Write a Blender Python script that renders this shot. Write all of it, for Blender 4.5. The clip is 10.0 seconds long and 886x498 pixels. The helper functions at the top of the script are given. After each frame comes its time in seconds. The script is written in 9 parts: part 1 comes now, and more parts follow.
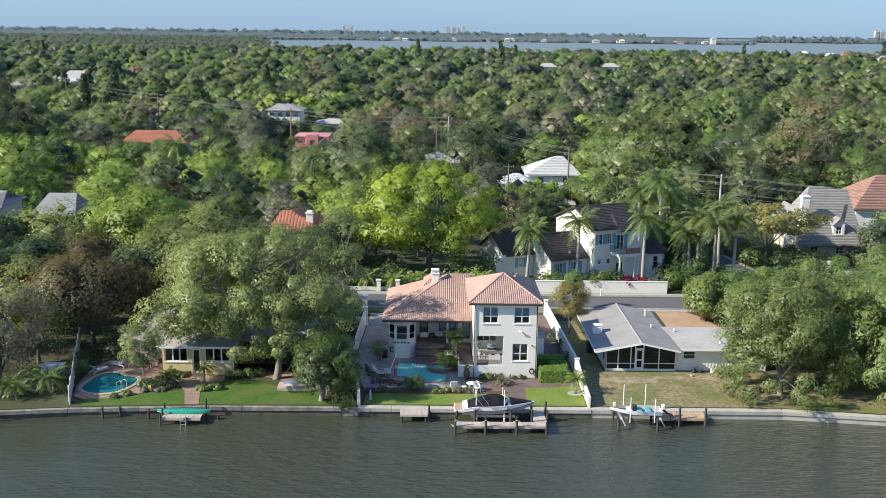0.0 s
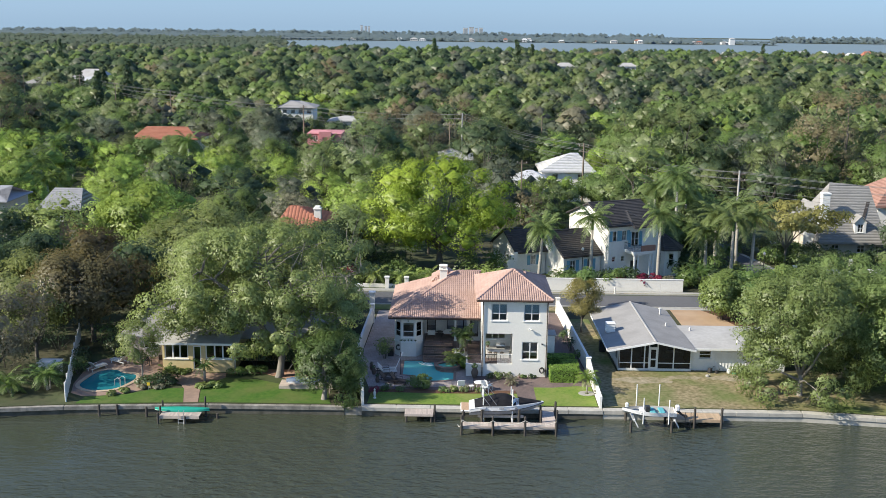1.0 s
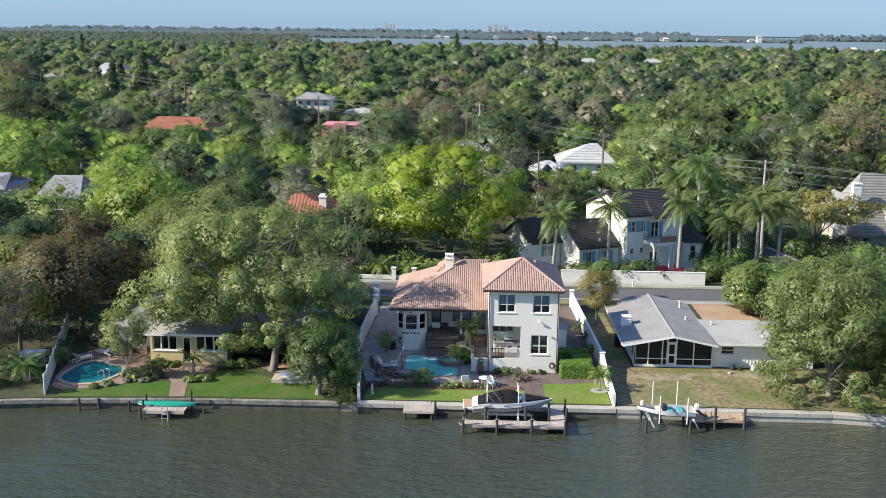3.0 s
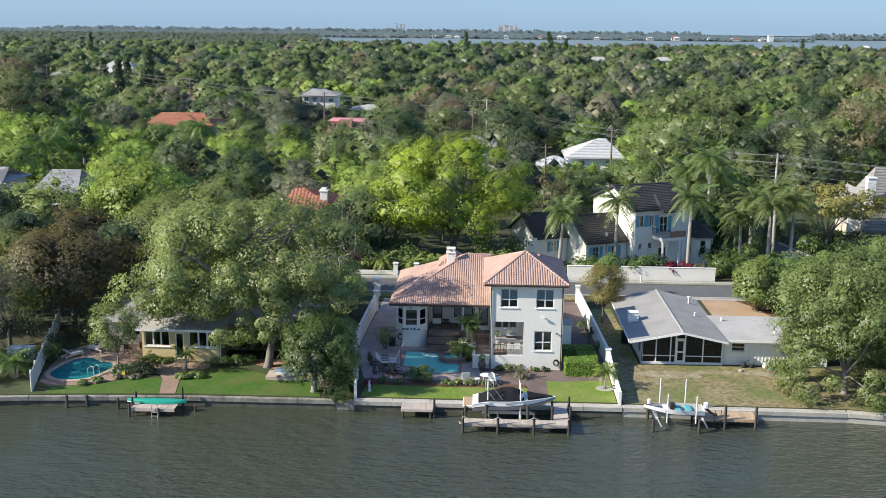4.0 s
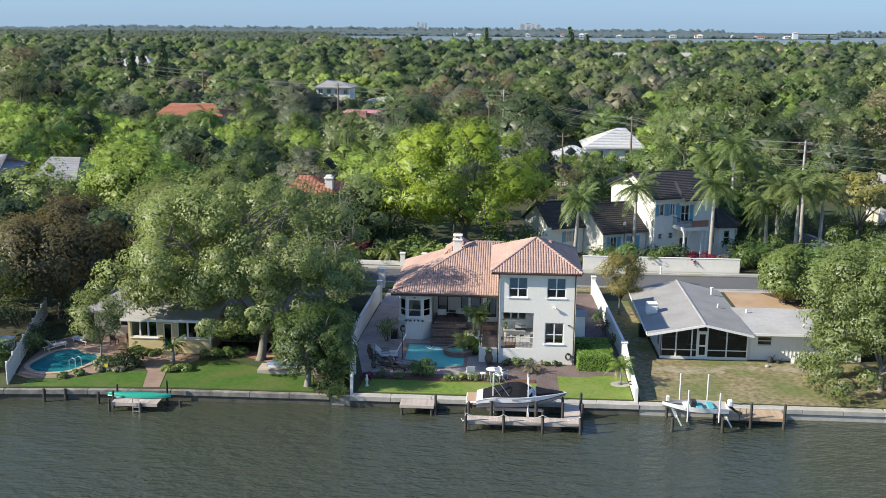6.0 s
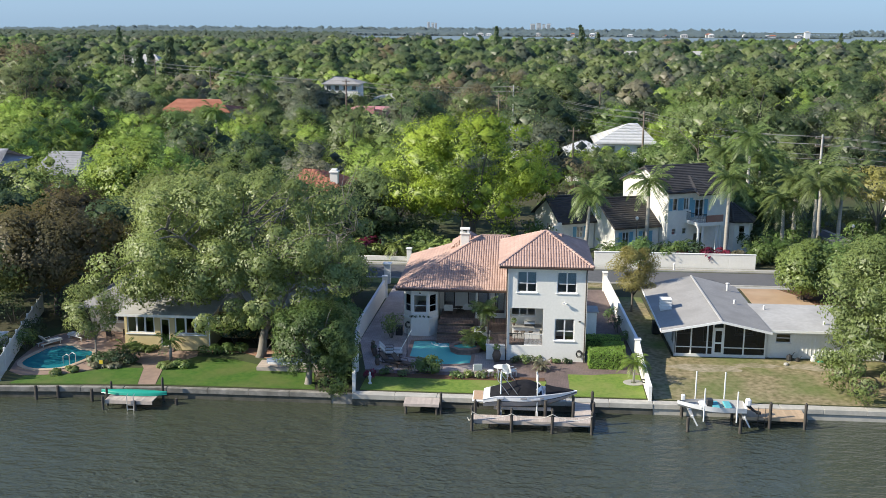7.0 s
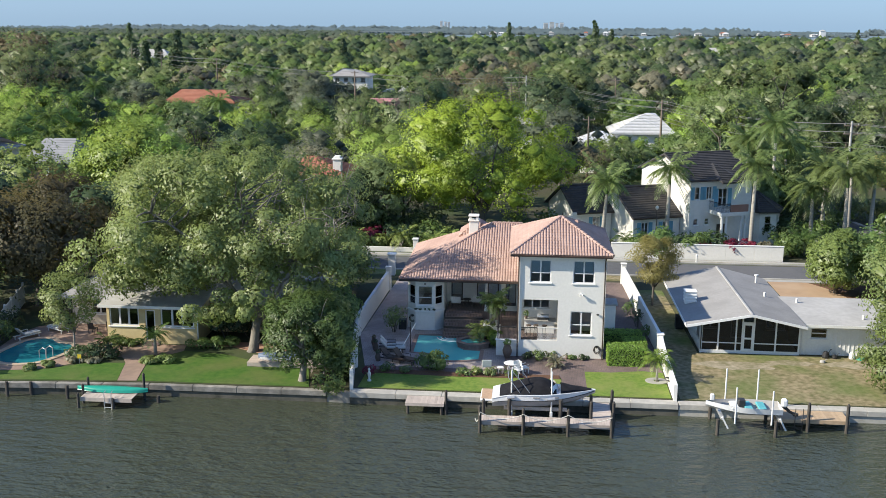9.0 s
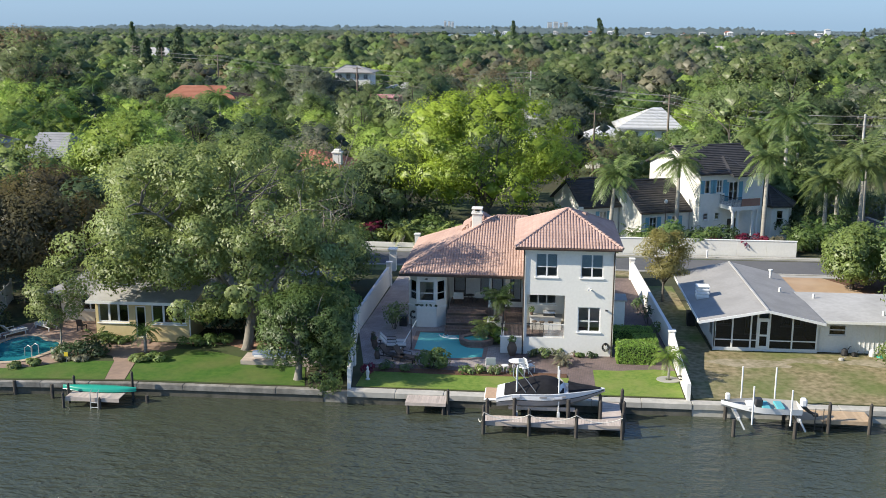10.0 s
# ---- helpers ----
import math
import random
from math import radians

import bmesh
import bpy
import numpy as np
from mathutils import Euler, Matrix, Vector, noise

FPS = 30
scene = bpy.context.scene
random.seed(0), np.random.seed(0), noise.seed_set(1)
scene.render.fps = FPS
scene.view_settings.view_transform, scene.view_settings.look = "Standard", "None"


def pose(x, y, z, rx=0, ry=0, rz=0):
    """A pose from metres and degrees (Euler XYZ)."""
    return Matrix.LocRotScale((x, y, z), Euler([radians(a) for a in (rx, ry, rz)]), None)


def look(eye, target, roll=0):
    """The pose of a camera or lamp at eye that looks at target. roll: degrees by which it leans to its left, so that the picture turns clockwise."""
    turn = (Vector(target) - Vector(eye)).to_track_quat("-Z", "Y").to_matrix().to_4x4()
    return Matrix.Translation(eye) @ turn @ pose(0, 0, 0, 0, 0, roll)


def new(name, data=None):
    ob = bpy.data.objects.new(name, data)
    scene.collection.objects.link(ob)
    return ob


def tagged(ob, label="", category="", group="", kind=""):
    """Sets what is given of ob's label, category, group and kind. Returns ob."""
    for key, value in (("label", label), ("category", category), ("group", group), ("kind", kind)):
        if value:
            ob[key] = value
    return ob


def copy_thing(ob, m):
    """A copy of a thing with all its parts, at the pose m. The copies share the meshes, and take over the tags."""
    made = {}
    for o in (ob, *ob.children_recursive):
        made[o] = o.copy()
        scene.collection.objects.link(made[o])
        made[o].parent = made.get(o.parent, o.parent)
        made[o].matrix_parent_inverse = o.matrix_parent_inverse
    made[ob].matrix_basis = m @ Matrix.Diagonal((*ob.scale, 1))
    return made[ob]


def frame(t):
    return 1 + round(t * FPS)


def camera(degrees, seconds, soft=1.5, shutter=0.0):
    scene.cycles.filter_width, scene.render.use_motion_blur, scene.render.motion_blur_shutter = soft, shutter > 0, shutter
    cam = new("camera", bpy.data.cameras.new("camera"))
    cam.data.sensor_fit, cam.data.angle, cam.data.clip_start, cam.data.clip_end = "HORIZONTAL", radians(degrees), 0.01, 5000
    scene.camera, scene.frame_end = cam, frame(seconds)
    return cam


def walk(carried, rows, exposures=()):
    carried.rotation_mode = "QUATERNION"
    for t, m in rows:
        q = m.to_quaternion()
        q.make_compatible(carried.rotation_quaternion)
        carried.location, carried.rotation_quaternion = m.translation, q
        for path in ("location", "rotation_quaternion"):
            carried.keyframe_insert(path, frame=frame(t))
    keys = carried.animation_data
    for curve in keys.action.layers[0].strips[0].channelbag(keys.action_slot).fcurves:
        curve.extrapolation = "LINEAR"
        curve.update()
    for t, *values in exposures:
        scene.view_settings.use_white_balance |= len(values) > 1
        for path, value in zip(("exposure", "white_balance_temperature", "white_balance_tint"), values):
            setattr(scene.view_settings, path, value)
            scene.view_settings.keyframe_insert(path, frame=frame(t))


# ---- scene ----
cam = camera(46.9, 10.0, 0.7)
PATH = [
    (0, (7.545, -84.281, 33.493), (7.564, -82.327, 33.069), 0.7),
    (0.5, (7.999, -82.963, 32.865), (8.001, -81.008, 32.443), 0.7),
    (1, (8.431, -81.587, 32.359), (8.417, -79.632, 31.936), 0.7),
    (1.5, (8.826, -80.251, 31.82), (8.798, -78.297, 31.396), 0.7),
    (2, (9.283, -78.89, 31.245), (9.243, -76.936, 30.821), 0.5),
    (2.5, (9.731, -77.554, 30.728), (9.68, -75.6, 30.302), 0.6),
    (4, (10.873, -73.503, 28.979), (10.792, -71.551, 28.553), 0.6),
    (4.5, (11.293, -72.283, 28.473), (11.2, -70.331, 28.046), 0.5),
    (5, (11.589, -71.006, 27.947), (11.486, -69.055, 27.52), 0.5),
    (5.5, (11.839, -69.589, 27.342), (11.726, -67.638, 26.914), 0.5),
    (7, (12.152, -65.654, 25.671), (12.009, -63.706, 25.243), 0.4),
    (7.5, (12.175, -64.269, 25.071), (12.023, -62.321, 24.643), 0.4),
    (8, (12.167, -62.95, 24.556), (12.01, -61.003, 24.128), 0.4),
    (8.5, (12.209, -61.493, 24.01), (12.046, -59.546, 23.582), 0.4),
    (9, (12.156, -60.071, 23.523), (11.989, -58.125, 23.094), 0.4),
    (9.5, (12.158, -58.698, 22.972), (11.985, -56.752, 22.543), 0.4),
    (10, (12.067, -57.33, 22.456), (11.892, -55.385, 22.027), 0.3),
]
walk(cam, [(t, look(eye, target, roll)) for t, eye, target, roll in PATH])

# ---------------------------------------------------------------- sky, sun, exposure
SUN_AZ, SUN_EL = radians(197), radians(33)          # the sun stands over the canal's left end
sun_dir = Vector((math.cos(SUN_AZ) * math.cos(SUN_EL), math.sin(SUN_AZ) * math.cos(SUN_EL), math.sin(SUN_EL)))
world = bpy.data.worlds.new("sky")
scene.world = world
world.use_nodes = True
wn = world.node_tree.nodes
sky = wn.new("ShaderNodeTexSky")
sky.sky_type, sky.sun_disc = "NISHITA", False
sky.sun_elevation, sky.sun_rotation = SUN_EL, math.pi / 2 - SUN_AZ
sky.air_density, sky.dust_density, sky.ozone_density = 0.8, 0.82, 3.0
tint = wn.new("ShaderNodeMix")
tint.data_type, tint.blend_type = "RGBA", "MULTIPLY"
tint.inputs[0].default_value, tint.inputs[7].default_value = 1.0, (0.72, 0.85, 1.13, 1)
world.node_tree.links.new(sky.outputs[0], tint.inputs[6])
even = wn.new("ShaderNodeMix")                      # clear air: the sky pales little towards the horizon
even.data_type, even.blend_type = "RGBA", "DARKEN"
even.inputs[0].default_value, even.inputs[7].default_value = 0.8, (1.17, 1.80, 2.50, 1)
world.node_tree.links.new(tint.outputs[2], even.inputs[6])
world.node_tree.links.new(even.outputs[2], wn["Background"].inputs[0])
wn["Background"].inputs[1].default_value = 0.112
sun = bpy.data.lights.new("sun", "SUN")
sun.energy, sun.angle, sun.color = 3.1, radians(0.6), (1.0, 0.92, 0.77)
new("sun", sun).matrix_world = look(sun_dir * 300, (0, 0, 0))
scene.view_settings.exposure = 1.27

# ---------------------------------------------------------------- materials
def mat(name, a, b=None, scale=2.0, rough=0.8, bump=0.0, bscale=None, metal=0.0, c=None, cscale=0.25, cmix=0.5, rnd=0.0, spec=0.3, stretch=(1, 1, 1)):
    """a, b: colours mixed by a fine noise; c: a third colour in large stains; rnd: brightness changed from object to object."""
    m = bpy.data.materials.new(name)
    m.use_nodes = True
    n, l = m.node_tree.nodes, m.node_tree.links
    p = n["Principled BSDF"]
    p.inputs["Roughness"].default_value, p.inputs["Metallic"].default_value = rough, metal
    p.inputs["Specular IOR Level"].default_value = spec
    b = b or tuple(v * 0.8 for v in a)
    tc, mp = n.new("ShaderNodeTexCoord"), n.new("ShaderNodeMapping")
    mp.inputs["Scale"].default_value = stretch
    l.new(tc.outputs["Object"], mp.inputs[0])
    no = n.new("ShaderNodeTexNoise")
    no.inputs["Scale"].default_value, no.inputs["Detail"].default_value = scale, 6
    l.new(mp.outputs[0], no.inputs["Vector"])
    mx = n.new("ShaderNodeMix")
    mx.data_type = "RGBA"
    rp = n.new("ShaderNodeMapRange")
    rp.inputs[1].default_value, rp.inputs[2].default_value = 0.32, 0.68
    l.new(no.outputs[0], rp.inputs[0]); l.new(rp.outputs[0], mx.inputs[0])
    mx.inputs[6].default_value, mx.inputs[7].default_value = (*a, 1), (*b, 1)
    col = mx.outputs[2]
    if c:
        n2 = n.new("ShaderNodeTexNoise")
        n2.inputs["Scale"].default_value, n2.inputs["Detail"].default_value = cscale, 4
        l.new(tc.outputs["Object"], n2.inputs["Vector"])
        r2 = n.new("ShaderNodeMapRange")
        r2.inputs[1].default_value, r2.inputs[2].default_value, r2.inputs[4].default_value = 0.42, 0.66, cmix
        l.new(n2.outputs[0], r2.inputs[0])
        m2 = n.new("ShaderNodeMix")
        m2.data_type = "RGBA"
        l.new(r2.outputs[0], m2.inputs[0]); l.new(col, m2.inputs[6])
        m2.inputs[7].default_value = (*c, 1)
        col = m2.outputs[2]
    if rnd:
        oi, r3, hs = n.new("ShaderNodeObjectInfo"), n.new("ShaderNodeMapRange"), n.new("ShaderNodeHueSaturation")
        r3.inputs[3].default_value, r3.inputs[4].default_value = 1 - rnd, 1 + rnd
        l.new(oi.outputs["Random"], r3.inputs[0]); l.new(r3.outputs[0], hs.inputs["Value"]); l.new(col, hs.inputs["Color"])
        col = hs.outputs[0]
    l.new(col, p.inputs["Base Color"])
    if bump:
        bp = n.new("ShaderNodeBump")
        bp.inputs["Distance"].default_value = bump
        src = no
        if bscale:
            src = n.new("ShaderNodeTexNoise")
            src.inputs["Scale"].default_value, src.inputs["Detail"].default_value = bscale, 5
            l.new(mp.outputs[0], src.inputs["Vector"])
        l.new(src.outputs[0], bp.inputs["Height"]); l.new(bp.outputs[0], p.inputs["Normal"])
    return m


def leaf_mat(name, a, b, sheen=0.46, patch=0.12, relief=2.2):
    """Foliage: hue from tree to tree, from leaf to leaf and in soft patches, with light let through."""
    m = bpy.data.materials.new(name)
    m.use_nodes = True
    n, l = m.node_tree.nodes, m.node_tree.links
    a, b = [(c[0] * 1.10 + 0.02 * c[1], c[1] * 1.05, c[2] * 1.48) for c in (a, b)]
    n.remove(n["Principled BSDF"])
    geo, oi, tc = n.new("ShaderNodeNewGeometry"), n.new("ShaderNodeObjectInfo"), n.new("ShaderNodeTexCoord")
    no = n.new("ShaderNodeTexNoise")
    no.inputs["Scale"].default_value, no.inputs["Detail"].default_value = patch, 3
    l.new(tc.outputs["Object"], no.inputs["Vector"])
    mr = n.new("ShaderNodeMapRange")
    mr.inputs[1].default_value, mr.inputs[2].default_value = 0.35, 0.65
    l.new(no.outputs[0], mr.inputs[0])
    ad = n.new("ShaderNodeMath"); ad.operation = "MULTIPLY_ADD"
    ad.inputs[1].default_value = 0.14
    l.new(geo.outputs["Random Per Island"], ad.inputs[0])
    md = n.new("ShaderNodeMath"); md.operation = "MULTIPLY"
    md.operation = "MULTIPLY_ADD"
    md.inputs[1].default_value, md.inputs[2].default_value = 0.45, 0.14
    l.new(mr.outputs[0], md.inputs[0]); l.new(md.outputs[0], ad.inputs[2])
    mx = n.new("ShaderNodeMix"); mx.data_type = "RGBA"
    mx.inputs[6].default_value, mx.inputs[7].default_value = (*a, 1), (*b, 1)
    l.new(ad.outputs[0], mx.inputs[0])
    hs = n.new("ShaderNodeHueSaturation")
    r3 = n.new("ShaderNodeMapRange")
    r3.inputs[3].default_value, r3.inputs[4].default_value = 0.84, 1.16
    r4 = n.new("ShaderNodeMapRange")
    r4.inputs[3].default_value, r4.inputs[4].default_value = 0.474, 0.490
    l.new(oi.outputs["Random"], r3.inputs[0]); l.new(r3.outputs[0], hs.inputs["Value"])
    l.new(oi.outputs["Random"], r4.inputs[0]); l.new(r4.outputs[0], hs.inputs["Hue"])
    nf, rf, mf = n.new("ShaderNodeTexNoise"), n.new("ShaderNodeMapRange"), n.new("ShaderNodeMix")
    nf.inputs["Scale"].default_value, nf.inputs["Detail"].default_value = 3.0 * relief / 2.2, 5
    rf.inputs[1].default_value, rf.inputs[2].default_value, rf.inputs[3].default_value, rf.inputs[4].default_value = 0.36, 0.64, 0.74, 1.22
    mf.data_type, mf.blend_type = "RGBA", "MULTIPLY"
    mf.inputs[0].default_value = 1.0
    l.new(tc.outputs["Object"], nf.inputs["Vector"]); l.new(nf.outputs[0], rf.inputs[0])
    l.new(mx.outputs[2], mf.inputs[6]); l.new(rf.outputs[0], mf.inputs[7])
    l.new(mf.outputs[2], hs.inputs["Color"])
    df, tr, gl = n.new("ShaderNodeBsdfDiffuse"), n.new("ShaderNodeBsdfTranslucent"), n.new("ShaderNodeBsdfGlossy")
    gl.inputs["Roughness"].default_value = 0.45
    nb, bp = n.new("ShaderNodeTexNoise"), n.new("ShaderNodeBump")
    nb.inputs["Scale"].default_value, nb.inputs["Detail"].default_value, nb.inputs["Roughness"].default_value = relief, 6, 0.68
    bp.inputs["Distance"].default_value, bp.inputs["Strength"].default_value = 1.5 / relief, 0.45
    l.new(tc.outputs["Object"], nb.inputs["Vector"]); l.new(nb.outputs[0], bp.inputs["Height"])
    l.new(bp.outputs[0], df.inputs["Normal"])
    for s in (df, tr):
        l.new(hs.outputs[0], s.inputs["Color"])
    m1, m2 = n.new("ShaderNodeMixShader"), n.new("ShaderNodeMixShader")
    m1.inputs[0].default_value, m2.inputs[0].default_value = sheen, 0.035
    l.new(df.outputs[0], m1.inputs[1]); l.new(tr.outputs[0], m1.inputs[2])
    l.new(m1.outputs[0], m2.inputs[1]); l.new(gl.outputs[0], m2.inputs[2])
    l.new(m2.outputs[0], n["Material Output"].inputs[0])
    return m


def glass_mat(name, tint, rough=0.03, see=0.75):
    m = bpy.data.materials.new(name)
    m.use_nodes = True
    n, l = m.node_tree.nodes, m.node_tree.links
    n.remove(n["Principled BSDF"])
    t, g, f, mx = n.new("ShaderNodeBsdfTransparent"), n.new("ShaderNodeBsdfGlossy"), n.new("ShaderNodeFresnel"), n.new("ShaderNodeMixShader")
    t.inputs[0].default_value = (*[v * see for v in tint], 1)
    g.inputs["Roughness"].default_value = rough
    f.inputs[0].default_value = 1.52
    l.new(f.outputs[0], mx.inputs[0]); l.new(t.outputs[0], mx.inputs[1]); l.new(g.outputs[0], mx.inputs[2])
    l.new(mx.outputs[0], n["Material Output"].inputs[0])
    return m


def water_mat(name, a, b, waves, bump, rough=0.06, cscale=0.02, spec=0.5, calm=0.0, ior=1.33):
    m = bpy.data.materials.new(name)
    m.use_nodes = True
    n, l = m.node_tree.nodes, m.node_tree.links
    p = n["Principled BSDF"]
    p.inputs["Roughness"].default_value, p.inputs["IOR"].default_value = rough, ior
    p.inputs["Specular IOR Level"].default_value = spec
    tc = n.new("ShaderNodeTexCoord")
    n0 = n.new("ShaderNodeTexNoise"); n0.inputs["Scale"].default_value = cscale
    l.new(tc.outputs["Object"], n0.inputs["Vector"])
    mx = n.new("ShaderNodeMix"); mx.data_type = "RGBA"
    mx.inputs[6].default_value, mx.inputs[7].default_value = (*a, 1), (*b, 1)
    l.new(n0.outputs[0], mx.inputs[0]); l.new(mx.outputs[2], p.inputs["Base Color"])
    last = None
    if calm:                                    # rippled and smoother reaches
        nc, rc = n.new("ShaderNodeTexNoise"), n.new("ShaderNodeMapRange")
        nc.inputs["Scale"].default_value, nc.inputs["Detail"].default_value = calm, 3
        rc.inputs[1].default_value, rc.inputs[2].default_value, rc.inputs[3].default_value, rc.inputs[4].default_value = 0.40, 0.62, 0.16, 1.0
        l.new(tc.outputs["Object"], nc.inputs["Vector"]); l.new(nc.outputs[0], rc.inputs[0])
    for (sx, sy, rot, sc, d) in waves:
        mp = n.new("ShaderNodeMapping")
        mp.inputs["Scale"].default_value, mp.inputs["Rotation"].default_value = (sx, sy, 1), (0, 0, radians(rot))
        no = n.new("ShaderNodeTexNoise")
        no.inputs["Scale"].default_value, no.inputs["Detail"].default_value, no.inputs["Roughness"].default_value = sc, 3, 0.55
        bp = n.new("ShaderNodeBump"); bp.inputs["Distance"].default_value = d * bump
        if calm:
            l.new(rc.outputs[0], bp.inputs["Strength"])
        l.new(tc.outputs["Object"], mp.inputs[0]); l.new(mp.outputs[0], no.inputs["Vector"]); l.new(no.outputs[0], bp.inputs["Height"])
        if last:
            l.new(last.outputs[0], bp.inputs["Normal"])
        last = bp
    l.new(last.outputs[0], p.inputs["Normal"])
    return m


def brick_mat(name, a, b, mortar, w, h, gap=0.012, rough=0.85, bump=0.01):
    m = bpy.data.materials.new(name)
    m.use_nodes = True
    n, l = m.node_tree.nodes, m.node_tree.links
    p = n["Principled BSDF"]; p.inputs["Roughness"].default_value = rough
    tc, br, no, mx = n.new("ShaderNodeTexCoord"), n.new("ShaderNodeTexBrick"), n.new("ShaderNodeTexNoise"), n.new("ShaderNodeMix")
    br.inputs["Color1"].default_value, br.inputs["Color2"].default_value, br.inputs["Mortar"].default_value = (*a, 1), (*b, 1), (*mortar, 1)
    br.inputs["Scale"].default_value, br.inputs["Brick Width"].default_value, br.inputs["Row Height"].default_value, br.inputs["Mortar Size"].default_value = 1, w, h, gap
    l.new(tc.outputs["Object"], br.inputs["Vector"])
    no.inputs["Scale"].default_value, no.inputs["Detail"].default_value = 0.5, 6
    l.new(tc.outputs["Object"], no.inputs["Vector"])
    mx.data_type, mx.blend_type = "RGBA", "MULTIPLY"
    mx.inputs[0].default_value = 0.7
    rp = n.new("ShaderNodeMapRange")
    rp.inputs[1].default_value, rp.inputs[2].default_value, rp.inputs[3].default_value, rp.inputs[4].default_value = 0.3, 0.7, 0.6, 1.25
    l.new(no.outputs[0], rp.inputs[0]); l.new(br.outputs["Color"], mx.inputs[6]); l.new(rp.outputs[0], mx.inputs[7])
    l.new(mx.outputs[2], p.inputs["Base Color"])
    bp = n.new("ShaderNodeBump"); bp.inputs["Distance"].default_value = bump; bp.invert = True
    l.new(br.outputs["Fac"], bp.inputs["Height"]); l.new(bp.outputs[0], p.inputs["Normal"])
    return m


M = {}
M["stucco"] = mat("white_stucco", (0.82, 0.80, 0.75), (0.77, 0.75, 0.70), 6, 0.85, 0.003, 40, c=(0.68, 0.66, 0.62), cscale=0.5, cmix=0.25)
M["trim"] = mat("white_trim", (0.82, 0.82, 0.80), (0.76, 0.76, 0.74), 8, 0.5)
M["blue_white"] = mat("pale_stucco", (0.86, 0.84, 0.79), (0.80, 0.78, 0.73), 3, 0.85, 0.004, 20, c=(0.70, 0.69, 0.67), cscale=0.4, cmix=0.4)
M["shutter"] = mat("blue_shutter", (0.20, 0.42, 0.55), (0.16, 0.36, 0.48), 9, 0.6)
M["tile"] = mat("clay_tile", (0.475, 0.330, 0.280), (0.395, 0.268, 0.226), 2.5, 0.75, 0.004, 25, c=(0.34, 0.225, 0.188), cscale=0.45, cmix=0.65)
M["tile_base"] = mat("clay_underlay", (0.33, 0.19, 0.14), (0.28, 0.16, 0.12), 3, 0.9)
M["darktile"] = mat("dark_tile", (0.045, 0.042, 0.042), (0.075, 0.068, 0.062), 2.2, 0.6, 0.004, 20, c=(0.09, 0.085, 0.08), cscale=0.6, cmix=0.5)
M["shingle"] = mat("grey_shingle", (0.345, 0.335, 0.32), (0.285, 0.275, 0.262), 5, 0.85, 0.006, 22, c=(0.24, 0.232, 0.22), cscale=0.5, cmix=0.6, stretch=(1, 3, 1))
M["whitegravel"] = mat("white_roof_coating", (0.46, 0.45, 0.43), (0.39, 0.38, 0.36), 2.5, 0.85, 0.006, 20, c=(0.30, 0.29, 0.275), cscale=0.4, cmix=0.5)
M["metalroof"] = mat("pale_metal_roof", (0.58, 0.58, 0.58), (0.50, 0.50, 0.50), 1.5, 0.4, spec=0.5)
M["redroof"] = mat("red_roof_tile", (0.40, 0.17, 0.11), (0.32, 0.13, 0.085), 1.0, 0.8, 0.02, 6, c=(0.33, 0.12, 0.07), cscale=0.2, cmix=0.5)
M["brownroof"] = mat("brown_roof_tile", (0.36, 0.21, 0.17), (0.28, 0.16, 0.13), 1.0, 0.8, 0.02, 6)
M["bronze"] = mat("dark_bronze", (0.045, 0.030, 0.024), (0.065, 0.045, 0.035), 6, 0.45, spec=0.5)
M["iron"] = mat("black_iron", (0.02, 0.02, 0.022), (0.035, 0.035, 0.035), 8, 0.5, spec=0.5)
M["winframe"] = mat("white_window_frame", (0.78, 0.78, 0.77), (0.72, 0.72, 0.71), 10, 0.4)
M["glass"] = glass_mat("window_glass", (0.84, 0.88, 0.90), see=1.0)
M["blind"] = mat("roller_blind", (0.50, 0.60, 0.61), (0.44, 0.54, 0.55), 5, 0.8)
M["screen"] = glass_mat("insect_screen", (0.30, 0.31, 0.33), 0.5, 0.55)
M["door"] = mat("dark_door", (0.05, 0.045, 0.04), (0.07, 0.06, 0.05), 7, 0.5)
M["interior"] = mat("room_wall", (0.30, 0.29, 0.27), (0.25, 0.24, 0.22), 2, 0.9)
M["concrete"] = mat("seawall_concrete", (0.50, 0.475, 0.42), (0.40, 0.38, 0.335), 3, 0.9, 0.01, 18, c=(0.32, 0.31, 0.28), cscale=0.7, cmix=0.6)
M["oldconcrete"] = mat("old_seawall_concrete", (0.34, 0.32, 0.285), (0.20, 0.19, 0.17), 2.2, 0.95, 0.02, 12, c=(0.12, 0.115, 0.10), cscale=0.8, cmix=0.75)
# tide stain; the shadow on the recessed face is in this dark colour too
M["tideshade"] = mat("tide_stained_shaded_concrete", (0.10, 0.095, 0.075), (0.055, 0.055, 0.042), 2.5, 0.9, 0.02, 12, c=(0.16, 0.15, 0.125), cscale=0.9, cmix=0.6)
M["wood"] = mat("weathered_dock_wood", (0.54, 0.46, 0.40), (0.44, 0.37, 0.32), 4, 0.85, 0.004, 20, stretch=(1, 8, 1), rnd=0.14, c=(0.34, 0.30, 0.27), cscale=1.2, cmix=0.4)
M["tanwood"] = mat("tan_dock_wood", (0.50, 0.37, 0.24), (0.40, 0.29, 0.19), 4, 0.85, 0.004, 20, stretch=(1, 8, 1), rnd=0.12)
M["piling"] = mat("grey_piling", (0.10, 0.088, 0.075), (0.05, 0.045, 0.04), 3, 0.95, 0.015, 14, stretch=(4, 4, 0.6), c=(0.06, 0.055, 0.05), cscale=1.1, cmix=0.6)
